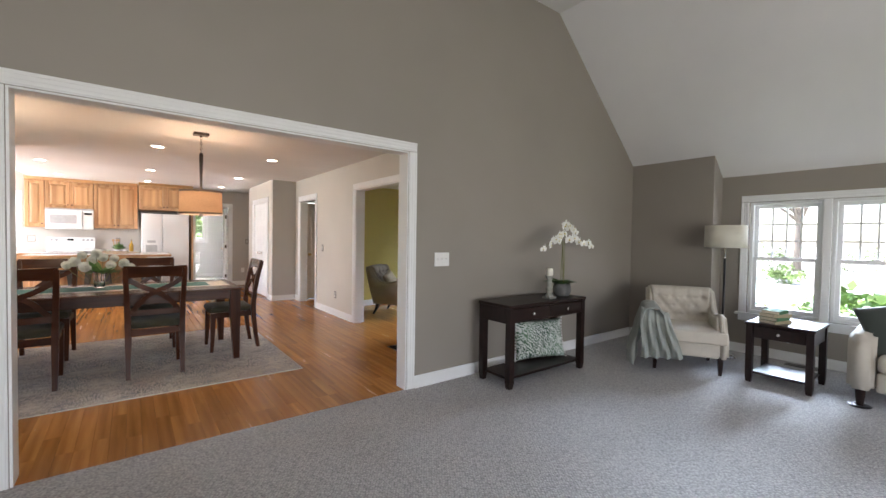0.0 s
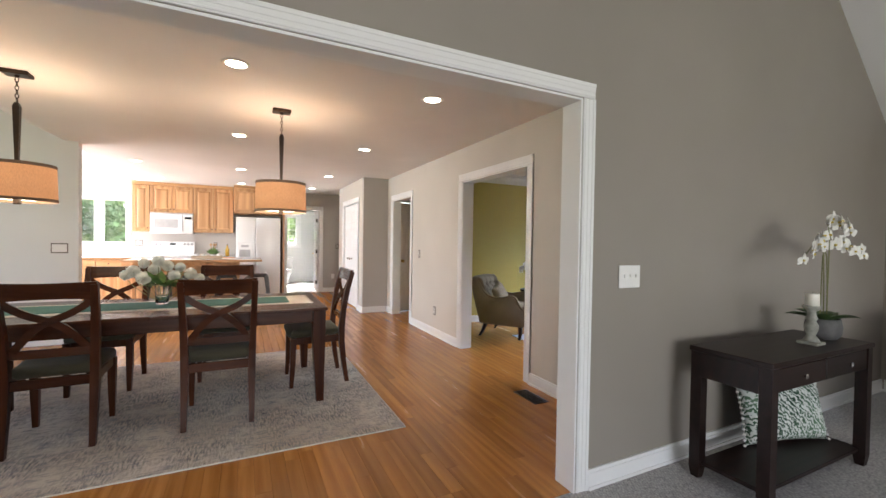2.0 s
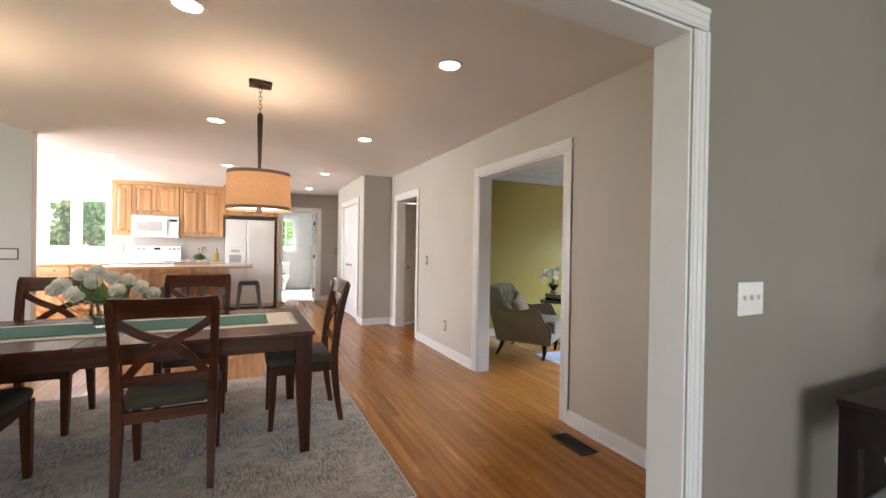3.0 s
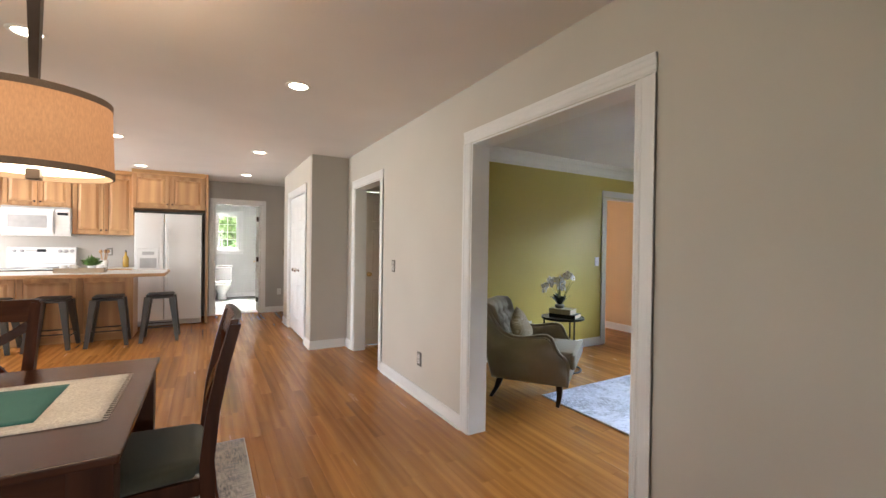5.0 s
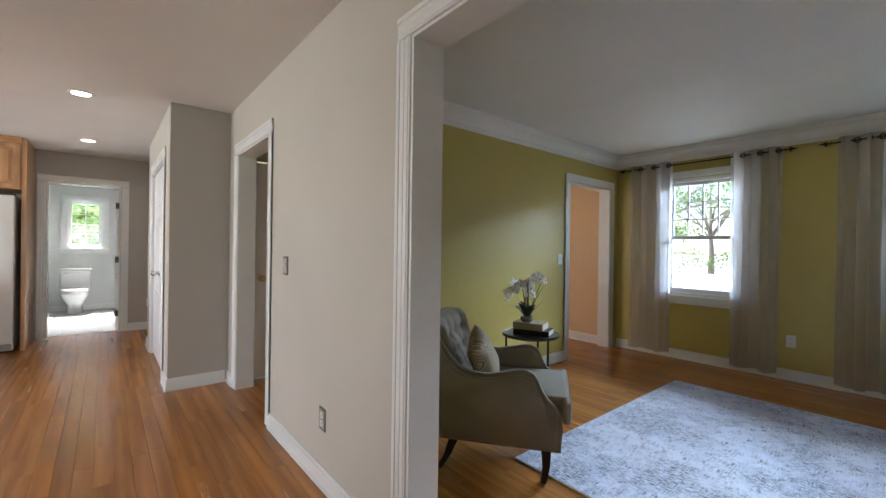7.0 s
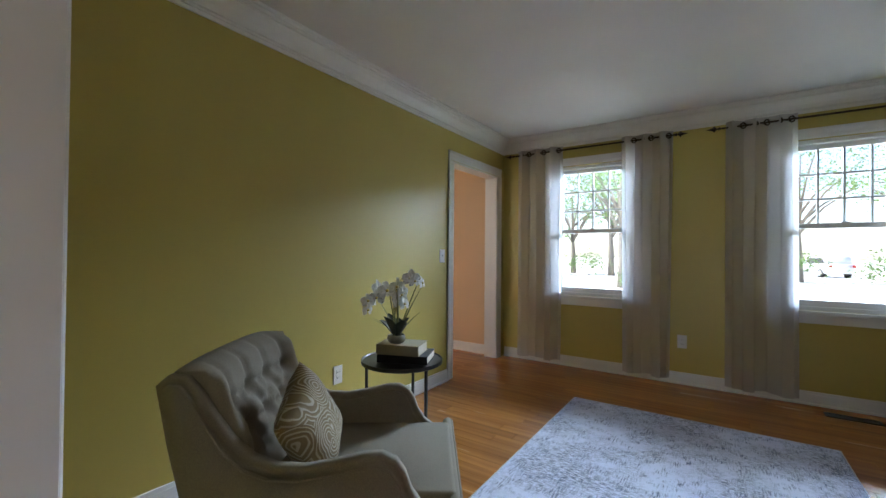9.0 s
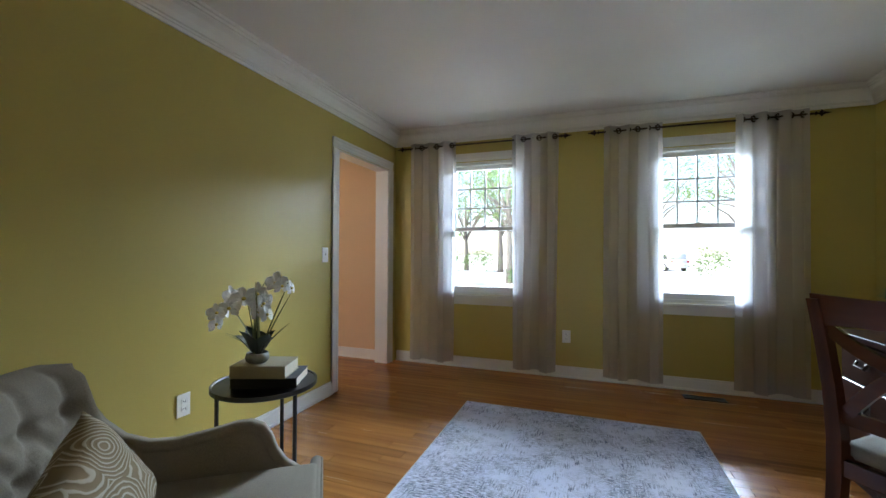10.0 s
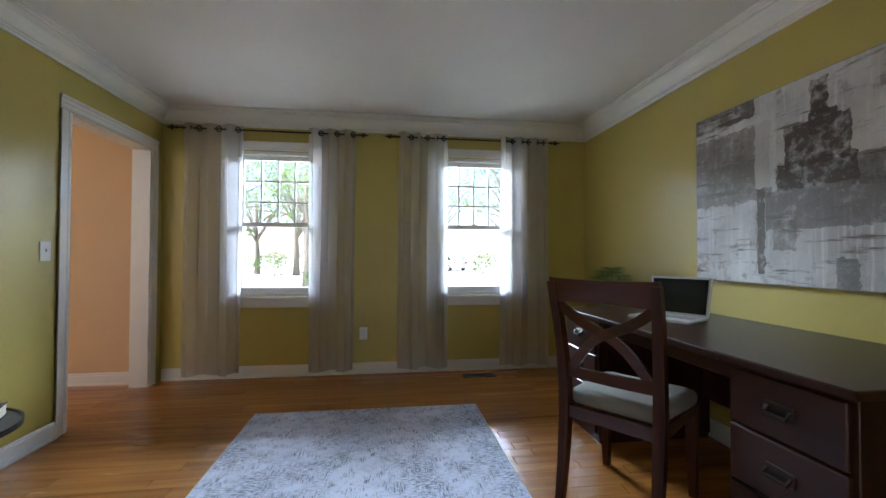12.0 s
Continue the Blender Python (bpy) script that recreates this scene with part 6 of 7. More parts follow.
def scroll_mat():
    m, nt, p = base("scroll_print", (0.5, 0.4, 0.3), 0.85)
    pos = position(nt, (1, 0.3, 1), local=True)
    v = nt.nodes.new("ShaderNodeTexVoronoi")
    v.inputs["Scale"].default_value = 9
    nt.links.new(pos, v.inputs["Vector"])
    s = nt.nodes.new("ShaderNodeMath")
    s.operation = "MULTIPLY_ADD"
    s.inputs[1].default_value, s.inputs[2].default_value = 72, 0
    wob = nt.nodes.new("ShaderNodeMath")
    wob.operation = "MULTIPLY_ADD"
    wob.inputs[1].default_value = 0.12
    nt.links.new(noise_tex(nt, pos, 22, 1), wob.inputs[0])
    nt.links.new(v.outputs["Distance"], wob.inputs[2])
    nt.links.new(wob.outputs[0], s.inputs[0])
    q = nt.nodes.new("ShaderNodeMath")
    q.operation = "SINE"
    nt.links.new(s.outputs[0], q.inputs[0])
    nt.links.new(mix_rgb(nt, ramp(nt, q.outputs[0], 0.25, 0.7), (0.25, 0.18, 0.095), (0.50, 0.43, 0.32)), p.inputs["Base Color"])
    bump(nt, q.outputs[0], 0.25, 0.002)
    return m


cushion("throw_pillow", pose(3.23, 2.575, 0.102, -14, 0, -16), 0.60, 0.40, 0.15, fern_mat(), "fern-printed green and white pillow with pompom trim", PORCELAIN, "pillow")


# ---- armchairs ----
def armchair(name, m, cloth_m, leg_m, label, curve=1.0, high=0.83):
    c = thing(name, m, label, "armchair")
    part("seat_base", boxes((-0.27, 0.27, -0.28, 0.335, 0.18, 0.325), bevel=0.02, seg=2), cloth_m, c, "", True)
    cu = part("seat_cushion", boxes((-0.262, 0.262, -0.22, 0.375, 0.327, 0.45), (-0.325, 0.325, 0.345, 0.388, 0.325, 0.445), bevel=0.02, seg=4), cloth_m, c, "", True)
    # tufted back
    buttons = []
    for r in range(3):
        n = 4 if r % 2 == 0 else 3
        for k in range(n):
            buttons.append(((k - (n - 1) / 2) * 0.145, 0.51 + r * (high - 0.60) / 2.4))
    nx, nz = 52, 40
    bm = bmesh.new()
    front, rear = [], []
    for j in range(nz + 1):
        t = j / nz
        half = 0.272 + 0.03 * t
        f_row, r_row = [], []
        for i in range(nx + 1):
            u = 2 * i / nx - 1
            x = u * half
            ztop = high - 0.012 * abs(u) ** 3 * curve
            z = 0.30 + (ztop - 0.30) * t
            lean = -0.215 - 0.36 * max(0, z - 0.36)
            wing = 0.05 * abs(u) ** 4 * curve
            dep = 0.0
            near = sorted((math.hypot(x - bx, (z - bz)), bx, bz) for bx, bz in buttons)[:2]
            d0, d1 = near[0][0], near[1][0]
            dep = 0.042 * math.exp(-(d0 / 0.032) ** 2)
            if d0 + d1 < 0.27:
                a, b = Vector((near[0][1], near[0][2])), Vector((near[1][1], near[1][2]))
                ab = b - a
                tt = max(0, min(1, (Vector((x, z)) - a).dot(ab) / ab.length_squared))
                dep = max(dep, 0.018 * math.exp(-(((Vector((x, z)) - a - ab * tt).length) / 0.017) ** 2))
            if z > high - 0.16:
                for bx, bz in buttons:
                    if bz > high - 0.19:
                        dep = max(dep, 0.014 * math.exp(-((x - bx) / 0.016) ** 2))
            edge = max(0, 1 - ((1 - abs(u)) / 0.08)) ** 2 + max(0, 1 - (1 - t) / 0.08) ** 2
            y = lean + 0.035 + wing - dep - 0.045 * min(1, edge)
            f_row.append(bm.verts.new((x, y, z)))
            r_row.append(bm.verts.new((x, lean - 0.075 + 0.03 * min(1, edge), z)))
        front.append(f_row)
        rear.append(r_row)
    for j in range(nz):
        for i in range(nx):
            bm.faces.new((front[j][i], front[j][i + 1], front[j + 1][i + 1], front[j + 1][i]))
            bm.faces.new((rear[j][i + 1], rear[j][i], rear[j + 1][i], rear[j + 1][i + 1]))
        bm.faces.new((rear[j][0], front[j][0], front[j + 1][0], rear[j + 1][0]))
        bm.faces.new((front[j][nx], rear[j][nx], rear[j + 1][nx], front[j + 1][nx]))
    for i in range(nx):
        bm.faces.new((front[nz][i], front[nz][i + 1], rear[nz][i + 1], rear[nz][i]))
        bm.faces.new((rear[0][i], rear[0][i + 1], front[0][i + 1], front[0][i]))
    back = part("backrest", bm, cloth_m, c, "button-tufted backrest", True)
    for bx, bz in buttons:
        part("button", ball(0.011, 8, 6, 1, 0, (bx, -0.215 - 0.36 * max(0, bz - 0.36) - 0.016, bz)), cloth_m, back)
    # arms: one sweep from the top of the back down to the front rail
    line = [(0.335, 0.18), (0.345, 0.30), (0.337, 0.375), (0.308, 0.415), (0.268, 0.445), (0.238, 0.49), (0.22, 0.54), (0.195, 0.575), (0.155, 0.592), (0.11, 0.59), (0.03, 0.572), (-0.06, 0.556),
            (-0.14, 0.56), (-0.205, 0.585), (-0.26, 0.635), (-0.305, 0.705), (-0.345, high - 0.06), (-0.38, high - 0.02), (-0.43, high - 0.016), (-0.462, high - 0.045), (-0.43, 0.62), (-0.375, 0.40), (-0.335, 0.27), (-0.31, 0.18)]
    for s in (-1, 1):
        x0, x1 = sorted((s * 0.262, s * 0.345))
        bm = prism(line, "x", x0, x1)
        bmesh.ops.bevel(bm, geom=[e for e in bm.edges if abs(e.verts[0].co.x - e.verts[1].co.x) < 1e-5], offset=0.022, segments=4, affect="EDGES")
        arm = part("arm", bm, cloth_m, c, "", True)
        seam = [(s * 0.3452, y - (0.012 if z > 0.3 else 0.0), z - 0.022) for y, z in line[5:16]]
        part("piping", tube(seam, 0.003, 6), cloth_m, arm)
        for y, y2 in ((0.262, 0.25), (-0.235, -0.32)):
            part("leg", sweep(bmesh.new(), [(s * 0.29, y2, 0.0), (s * 0.287, (y + y2) / 2 + 0.008, 0.09), (s * 0.285, y, 0.185)], 0.052, 0.052, Vector((0, 1, 0)), [0.55, 0.75, 1.0]), leg_m, c, "dark tapered wooden leg")
    part("piping", tube([(-0.30, 0.384, 0.438), (0.30, 0.384, 0.438)], 0.004, 6), cloth_m, cu)
    return c


armchair("armchair", pose(3.614, 6.073, 0.002, 0, 0, -144), GREY_LINEN, ESPRESSO, "taupe linen armchair with a button-tufted back and dark legs")
armchair("armchair", pose(4.59, 1.78, 0, 0, 0, 120), LINEN, ESPRESSO, "cream linen armchair with a tufted back, beside the lamp", 0.3, 0.81)
cushion("throw_pillow", pose(3.565, 6.10, 0.452, 24, 0, -146) @ pose(0, 0, 0, 0, 20, 0), 0.33, 0.30, 0.13, scroll_mat(), "tan scroll-patterned pillow on the taupe armchair", None, "pillow")


def throw():
    """A throw that hangs over the cream chair's arm and spills over its front."""
    c = thing("throw_blanket", pose(4.59, 1.78, 0, 0, 0, 120), "grey-green knitted throw hanging over the cream armchair", "blanket")

    def drape(name, rows, n, m):
        bm = bmesh.new()
        grid = [[bm.verts.new(rows(i / n, j / m)) for j in range(m + 1)] for i in range(n + 1)]
        for i in range(n):
            for j in range(m):
                bm.faces.new((grid[i][j], grid[i + 1][j], grid[i + 1][j + 1], grid[i][j + 1]))
        ex = bmesh.ops.extrude_face_region(bm, geom=bm.faces[:])
        for v in ex["geom"]:
            if isinstance(v, bmesh.types.BMVert):
                v.co += Vector((0.006, 0.006, 0.007))
        bmesh.ops.recalc_face_normals(bm, faces=bm.faces)
        part(name, bm, THROW_M, c, "", True)

    def side(v, u):
        s = u * 1.16
        if s < 0.16:
            x, z = 0.235 - 0.03 * math.cos(s * 9), 0.475 + s * 0.85
        elif s < 0.34:
            a = (s - 0.16) / 0.18 * math.pi
            x, z = 0.318 - 0.075 * math.cos(a), 0.612 + 0.035 * math.sin(a)
        else:
            x, z = 0.393 + 0.11 * (s - 0.34), 0.612 - (s - 0.34) * 0.70
        grow = min(1.0, max(0.15, (u - 0.2) * 1.6))
        fold = 0.034 * math.sin(v * 26 + 1.6 * math.sin(u * 4)) + 0.014 * math.sin(v * 51 + u * 7)
        y = 0.40 - 0.50 * v * (1 + 0.35 * u) + 0.03 * math.sin(u * 5)
        return (x + fold * grow + 0.03 * grow, y, max(0.02, z + 0.012 * math.sin(v * 22) * (1 - grow) + 0.02 * math.sin(v * 9) * u))

    def front(v, u):
        x = 0.43 - 0.34 * v * (0.75 + 0.35 * u)
        z = 0.645 - 0.05 * v - 0.50 * u * (1 - 0.15 * v)
        fold = 0.028 * math.sin(v * 24 + 1.5 * math.sin(u * 4)) + 0.012 * math.sin(v * 47 + 3 * u)
        return (x + 0.01 * math.sin(u * 6), 0.345 + 0.07 * min(1.0, u * 4) + 0.03 * u + fold * min(1.0, 0.15 + u * 1.5), max(0.02, z))

    drape("cloth", side, 44, 36)
    drape("front_fold", front, 44, 26)
    return c


throw()


def floor_lamp():
    c = thing("floor_lamp", pose(5.36, 1.67, 0), "chrome and black floor lamp with a cream drum shade, unlit", "lamp")
    part("base", lathe([(0.0, 0.0), (0.14, 0.0), (0.14, 0.012), (0.12, 0.022), (0.02, 0.03), (0.0, 0.03)], 32), CHROME, c, "", True)
    part("pole", lathe([(0.0, 0.03), (0.013, 0.03), (0.013, 1.13), (0.0, 1.13)], 14), BLACK, c, "", True)
    part("pole_top", lathe([(0.0, 1.13), (0.016, 1.13), (0.014, 1.16), (0.009, 1.17), (0.009, 1.50), (0.0, 1.50)], 14), CHROME, c, "", True)
    part("shade", lathe([(0.21, 1.26), (0.205, 1.515), (0.201, 1.515), (0.206, 1.26), (0.21, 1.26)], 48), SHADE_OFF, c, "cream linen drum shade", True)
    for k in range(3):
        a = k * 2.094
        part("spider_arm", tube([(0, 0, 1.49), (0.203 * math.cos(a), 0.203 * math.sin(a), 1.505)], 0.003, 5), CHROME, c)
    return c


floor_lamp()


def end_table():
    c = thing("end_table", pose(4.815, 0.965, 0), "espresso-stained end table with a drawer and a lower shelf", "table")
    part("tabletop", boxes((-0.27, 0.27, -0.255, 0.255, 0.548, 0.573), bevel=0.004), ESPRESSO, c)
    for sx in (-1, 1):
        for sy in (-1, 1):
            part("leg", sweep(bmesh.new(), [(sx * 0.235, sy * 0.22, 0.0), (sx * 0.235, sy * 0.22, 0.05), (sx * 0.235, sy * 0.22, 0.5475)], 0.052, 0.052, Vector((0, 1, 0)), [0.75, 1, 1]), ESPRESSO, c)
        part("side_apron", boxes((-0.205, 0.205, sx * 0.225 - 0.01, sx * 0.225 + 0.01, 0.42, 0.5475)), ESPRESSO, c)
    d = part("drawer", boxes((-0.252, -0.234, -0.19, 0.19, 0.43, 0.54), bevel=0.003), ESPRESSO, c)
    part("knob", lathe([(0.0, 0.0), (0.007, 0.0), (0.006, 0.012), (0.014, 0.02), (0.0, 0.026)], 12), CHROME, d).matrix_basis = pose(-0.252, 0, 0.485, 0, -90)
    part("back_apron", boxes((0.225, 0.245, -0.19, 0.19, 0.42, 0.5475)), ESPRESSO, c)
    part("shelf", boxes((-0.22, 0.22, -0.205, 0.205, 0.08, 0.10), bevel=0.003), ESPRESSO, c)
    return c


end_table()


def book(m, w, d, h, cover, label):
    c = thing("book", m, label, "book")
    t = 0.003
    part("pages", boxes((-w / 2 + 0.002, w / 2 - 0.004, -d / 2 + 0.004, d / 2 - 0.004, t, h - t)), PAPER, c, "yellowed page block")
    part("cover", boxes((-w / 2, w / 2, -d / 2, d / 2, 0, t - 0.0002), (-w / 2, w / 2, -d / 2, d / 2, h - t + 0.0002, h), (-w / 2 - 0.003, -w / 2 - 0.0002, -d / 2, d / 2, 0, h), bevel=0.001), cover, c)
    return c


GREEN_BOOK, TAN_BOOK, BLACK_BOOK = cloth("green_bookcloth", (0.04, 0.12, 0.05)), cloth("tan_bookcloth", (0.33, 0.28, 0.18)), cloth("black_bookcloth", (0.015, 0.015, 0.016))
book(pose(4.70, 1.03, 0.574, 0, 0, 70), 0.15, 0.22, 0.026, TAN_BOOK, "tan cloth-bound book at the bottom of a stack")
book(pose(4.71, 1.04, 0.601, 0, 0, 78), 0.15, 0.22, 0.03, GREEN_BOOK, "green cloth-bound book in a stack on the end table")
book(pose(4.70, 1.03, 0.632, 0, 0, 64), 0.14, 0.21, 0.03, TAN_BOOK, "tan cloth-bound book in a stack on the end table")
book(pose(4.705, 1.035, 0.663, 0, 0, 84), 0.14, 0.20, 0.03, GREEN_BOOK, "green cloth-bound book on top of a stack")
book(pose(4.375, 6.43, 0.567, 0, 0, 24), 0.20, 0.28, 0.042, BLACK_BOOK, "thick black book on the round side table")
book(pose(4.35, 6.44, 0.6095, 0, 0, 20), 0.17, 0.24, 0.054, TAN_BOOK, "thick tan book on top of the black book")


def sofa():
    c = thing("sofa", pose(5.03, -0.45, 0), "cream linen sofa with rolled arms beside the window", "sofa")
    part("base", boxes((-0.44, 0.36, -0.80, 0.80, 0.14, 0.30), bevel=0.02, seg=2), LINEN, c, "", True)
    for k in (-1, 1):
        part("seat_cushion", boxes((-0.47, 0.20, 0.005 if k > 0 else -0.795, 0.795 if k > 0 else -0.005, 0.305, 0.44), bevel=0.035, seg=4), LINEN, c, "", True)
        part("back_cushion", boxes((0.10, 0.30, 0.005 if k > 0 else -0.795, 0.795 if k > 0 else -0.005, 0.44, 0.74), bevel=0.05, seg=4), LINEN, c, "", True)
        prof = [(-0.46, 0.14), (0.40, 0.14), (0.40, 0.62), (0.30, 0.64), (-0.35, 0.60), (-0.44, 0.57), (-0.47, 0.50)]
        bm = prism([(x, z) for x, z in prof], "y", k * 0.81, k * 0.97)
        bmesh.ops.bevel(bm, geom=bm.edges[:], offset=0.03, segments=3, affect="EDGES")
        part("arm", bm, LINEN, c, "", True)
        for x in (-0.40, 0.34):
            part("leg", lathe([(0.0, 0.0), (0.022, 0.0), (0.034, 0.14), (0.0, 0.14)], 14, (x, k * 0.89)), ESPRESSO, c)
    part("backrest", boxes((0.28, 0.42, -0.80, 0.80, 0.14, 0.76), bevel=0.04, seg=3), LINEN, c, "", True)
    return c


sofa()
coaster = thing("caster_cup", pose(4.63, 0.44, 0), "dark round caster cup under the sofa leg", "caster cup")
part("cup", lathe([(0.0, 0.0), (0.07, 0.0), (0.075, 0.006), (0.06, 0.012), (0.036, 0.012), (0.036, 0.004), (0.0, 0.004)], 24), BLACK, coaster)
cushion("throw_pillow", pose(4.80, 0.20, 0.44, -16, 0, -62) @ pose(0, 0, 0, 0, -14, 0), 0.44, 0.42, 0.12, DARK_VELVET, "dark green velvet pillow leaning on the sofa arm", None, "pillow")


# ---- study ----
def side_table():
    c = thing("side_table", pose(4.36, 6.45, 0), "round black metal side table with thin legs", "table")
    part("tabletop", lathe([(0.0, 0.548), (0.218, 0.548), (0.225, 0.552), (0.225, 0.571), (0.218, 0.571), (0.215, 0.566), (0.0, 0.566)], 48), BLACK, c)
    for k in range(3):
        a = radians(20 + 120 * k)
        part("leg", tube([(0.195 * math.cos(a), 0.195 * math.sin(a), 0.02), (0.195 * math.cos(a), 0.195 * math.sin(a), 0.548)], 0.009, 8), BLACK, c)
    part("base_ring", tube([(0.195 * math.cos(k * math.pi / 20), 0.195 * math.sin(k * math.pi / 20), 0.011) for k in range(41)], 0.010, 8), BLACK, c)
    return c


side_table()


def curtain_mat():
    m = bpy.data.materials.new("sheer_linen")
    m.use_nodes = True
    nt = m.node_tree
    nt.nodes.clear()
    out = nt.nodes.new("ShaderNodeOutputMaterial")
    pos = position(nt, (1, 1, 1))
    thread = noise_tex(nt, position(nt, (30, 420, 60)), 1.0, 3)
    slub = noise_tex(nt, position(nt, (30, 40, 500)), 1.0, 3)
    col = mix_rgb(nt, ramp(nt, thread, 0.3, 0.7), (0.56, 0.51, 0.50), (0.72, 0.67, 0.66))
    col = mix_rgb(nt, ramp(nt, slub, 0.35, 0.7), col, (0.58, 0.54, 0.52))
    di, tl, tp = nt.nodes.new("ShaderNodeBsdfDiffuse"), nt.nodes.new("ShaderNodeBsdfTranslucent"), nt.nodes.new("ShaderNodeBsdfTransparent")
    nt.links.new(col, di.inputs[0])
    tl.inputs[0].default_value = (0.80, 0.78, 0.82, 1)
    m1, m2 = nt.nodes.new("ShaderNodeMixShader"), nt.nodes.new("ShaderNodeMixShader")
    m1.inputs[0].default_value, m2.inputs[0].default_value = 0.58, 0.32
    nt.links.new(di.outputs[0], m1.inputs[1])
    nt.links.new(tl.outputs[0], m1.inputs[2])
    nt.links.new(m1.outputs[0], m2.inputs[1])
    nt.links.new(tp.outputs[0], m2.inputs[2])
    nt.links.new(m2.outputs[0], out.inputs[0])
    return m


SHEER = curtain_mat()


def curtain(y0, y1, waves, seed):
    c = thing("curtain", pose(6.785, (y0 + y1) / 2, 0), "sheer taupe linen grommet curtain hanging at a study window", "curtain", "study curtains")
    bm = bmesh.new()
    rng = random.Random(seed)
    n, rows = waves * 14, 22
    half = (y1 - y0) / 2
    ph = [rng.uniform(-0.5, 0.5) for _ in range(waves + 1)]
    grid = []
    for j in range(rows + 1):
        t = j / rows
        z = 2.285 - t * (2.285 - 0.055)
        row = []
        for i in range(n + 1):
            s = i / n
            w = math.sin(2 * math.pi * s * waves / 2 * 1.0 + 0.5 * math.sin(t * 2 + seed))
            amp = 0.030 * (1 - 0.25 * t) * (0.8 + 0.3 * math.sin(seed + s * 5))
            flare = 1 + 0.06 * t * math.sin(seed * 2 + 1)
            y = -half * flare + 2 * half * flare * s + 0.018 * math.sin(4 * math.pi * s * waves / 2 + 0.3) * (0.6 + 0.4 * t) + 0.01 * t * math.sin(9 * s + seed)
            hem = 0.012 * math.sin(s * 11 + seed) * (t > 0.97)
            row.append(bm.verts.new((w * amp + 0.006 * math.sin(17 * s + 4 * t + seed), y, z + hem)))
        grid.append(row)
    for j in range(rows):
        for i in range(n):
            bm.faces.new((grid[j][i], grid[j][i + 1], grid[j + 1][i + 1], grid[j + 1][i]))
    part("drape", bm, SHEER, c, "", True)
    for k in range(waves):
        s = (k + 0.5) / waves
        y = -half + 2 * half * s
        ring = lathe([(0.017, -0.004), (0.027, -0.004), (0.027, 0.004), (0.017, 0.004), (0.017, -0.004)], 16)
        g = part("grommet", ring, BRONZE, c)
        g.matrix_basis = pose(0.0, y, 2.24, 90, 0, 55 if k % 2 else -55)
    return c


for y0, y1, w, s in ((6.34, 6.83, 6, 1), (5.335, 5.77, 6, 2), (4.48, 4.945, 6, 3), (3.475, 3.955, 6, 4)):
    curtain(y0, y1, w, s)


def curtain_rod(y0, y1):
    c = thing("curtain_rod", pose(6.785, (y0 + y1) / 2, 2.24), "dark bronze curtain rod with pointed finials", "curtain rod", "study curtain rods")
    h = (y1 - y0) / 2
    part("rod", tube([(0, -h, 0), (0, h, 0)], 0.008, 10), BRONZE, c)
    for s in (-1, 1):
        f = part("finial", lathe([(0.0, 0.0), (0.012, 0.0), (0.016, 0.006), (0.008, 0.012), (0.006, 0.02), (0.018, 0.034), (0.02, 0.042), (0.012, 0.055), (0.006, 0.075), (0.002, 0.095), (0.0, 0.098)], 14), BRONZE, c, "", True)
        f.matrix_basis = pose(0, s * h, 0, -90 * s)
        for a in (0, 90, 180, 270):
            sp = part("spike", lathe([(0.0, 0.0), (0.006, 0.0), (0.009, 0.014), (0.0, 0.03)], 8), BRONZE, f)
            sp.matrix_basis = pose(0, 0, 0.04) @ pose(0, 0, 0, 0, 90, 0) if a == 0 else pose(0, 0, 0.04, 0, 0, a) @ pose(0, 0, 0, 0, 90, 0)
        part("bracket", tube([(0.0, s * (h - 0.05), -0.004), (0.05, s * (h - 0.05), -0.012), (0.083, s * (h - 0.05), -0.012)], 0.006, 6), BRONZE, c)
    return c


curtain_rod(5.32, 6.89)
curtain_rod(3.44, 4.99)


def desk():
    c = thing("desk", pose(4.75, 3.455, 0), "mahogany-stained pedestal desk with bronze drawer pulls", "desk")
    part("desktop", boxes((-0.92, 0.90, -0.40, 0.39, 0.735, 0.765), bevel=0.006, seg=2), MAHOGANY, c)
    for x0, x1 in ((-0.895, -0.48), (0.46, 0.875)):
        p = part("pedestal", boxes((x0, x1, -0.385, 0.345, 0.03, 0.7345), bevel=0.003), MAHOGANY, c)
        part("plinth", boxes((x0 + 0.01, x1 - 0.01, -0.38, 0.335, 0.0, 0.0295)), MAHOGANY, p)
        for k, (z0, z1) in enumerate(((0.53, 0.72), (0.33, 0.52), (0.06, 0.32))):
            d = part("drawer", boxes((x0 + 0.015, x1 - 0.015, 0.3455, 0.365, z0, z1), bevel=0.004), MAHOGANY, p)
            xm, zm = (x0 + x1) / 2, (z0 + z1) / 2
            bm = boxes((xm - 0.048, xm + 0.048, 0.3655, 0.369, zm - 0.022, zm + 0.024), bevel=0.0015)
            pts = [(xm - 0.04, 0.372, zm + 0.01), (xm - 0.04, 0.387, zm - 0.012), (xm + 0.04, 0.387, zm - 0.012), (xm + 0.04, 0.372, zm + 0.01)]
            tube(pts, 0.007, 8, bm)
            part("pull", bm, BRONZE, c, "dark bronze bail pull")
    part("modesty_panel", boxes((-0.48, 0.46, -0.36, -0.34, 0.25, 0.7345)), MAHOGANY, c)
    part("knee_apron", boxes((-0.48, 0.46, 0.30, 0.32, 0.66, 0.7345), bevel=0.003), MAHOGANY, c)
    return c


desk()


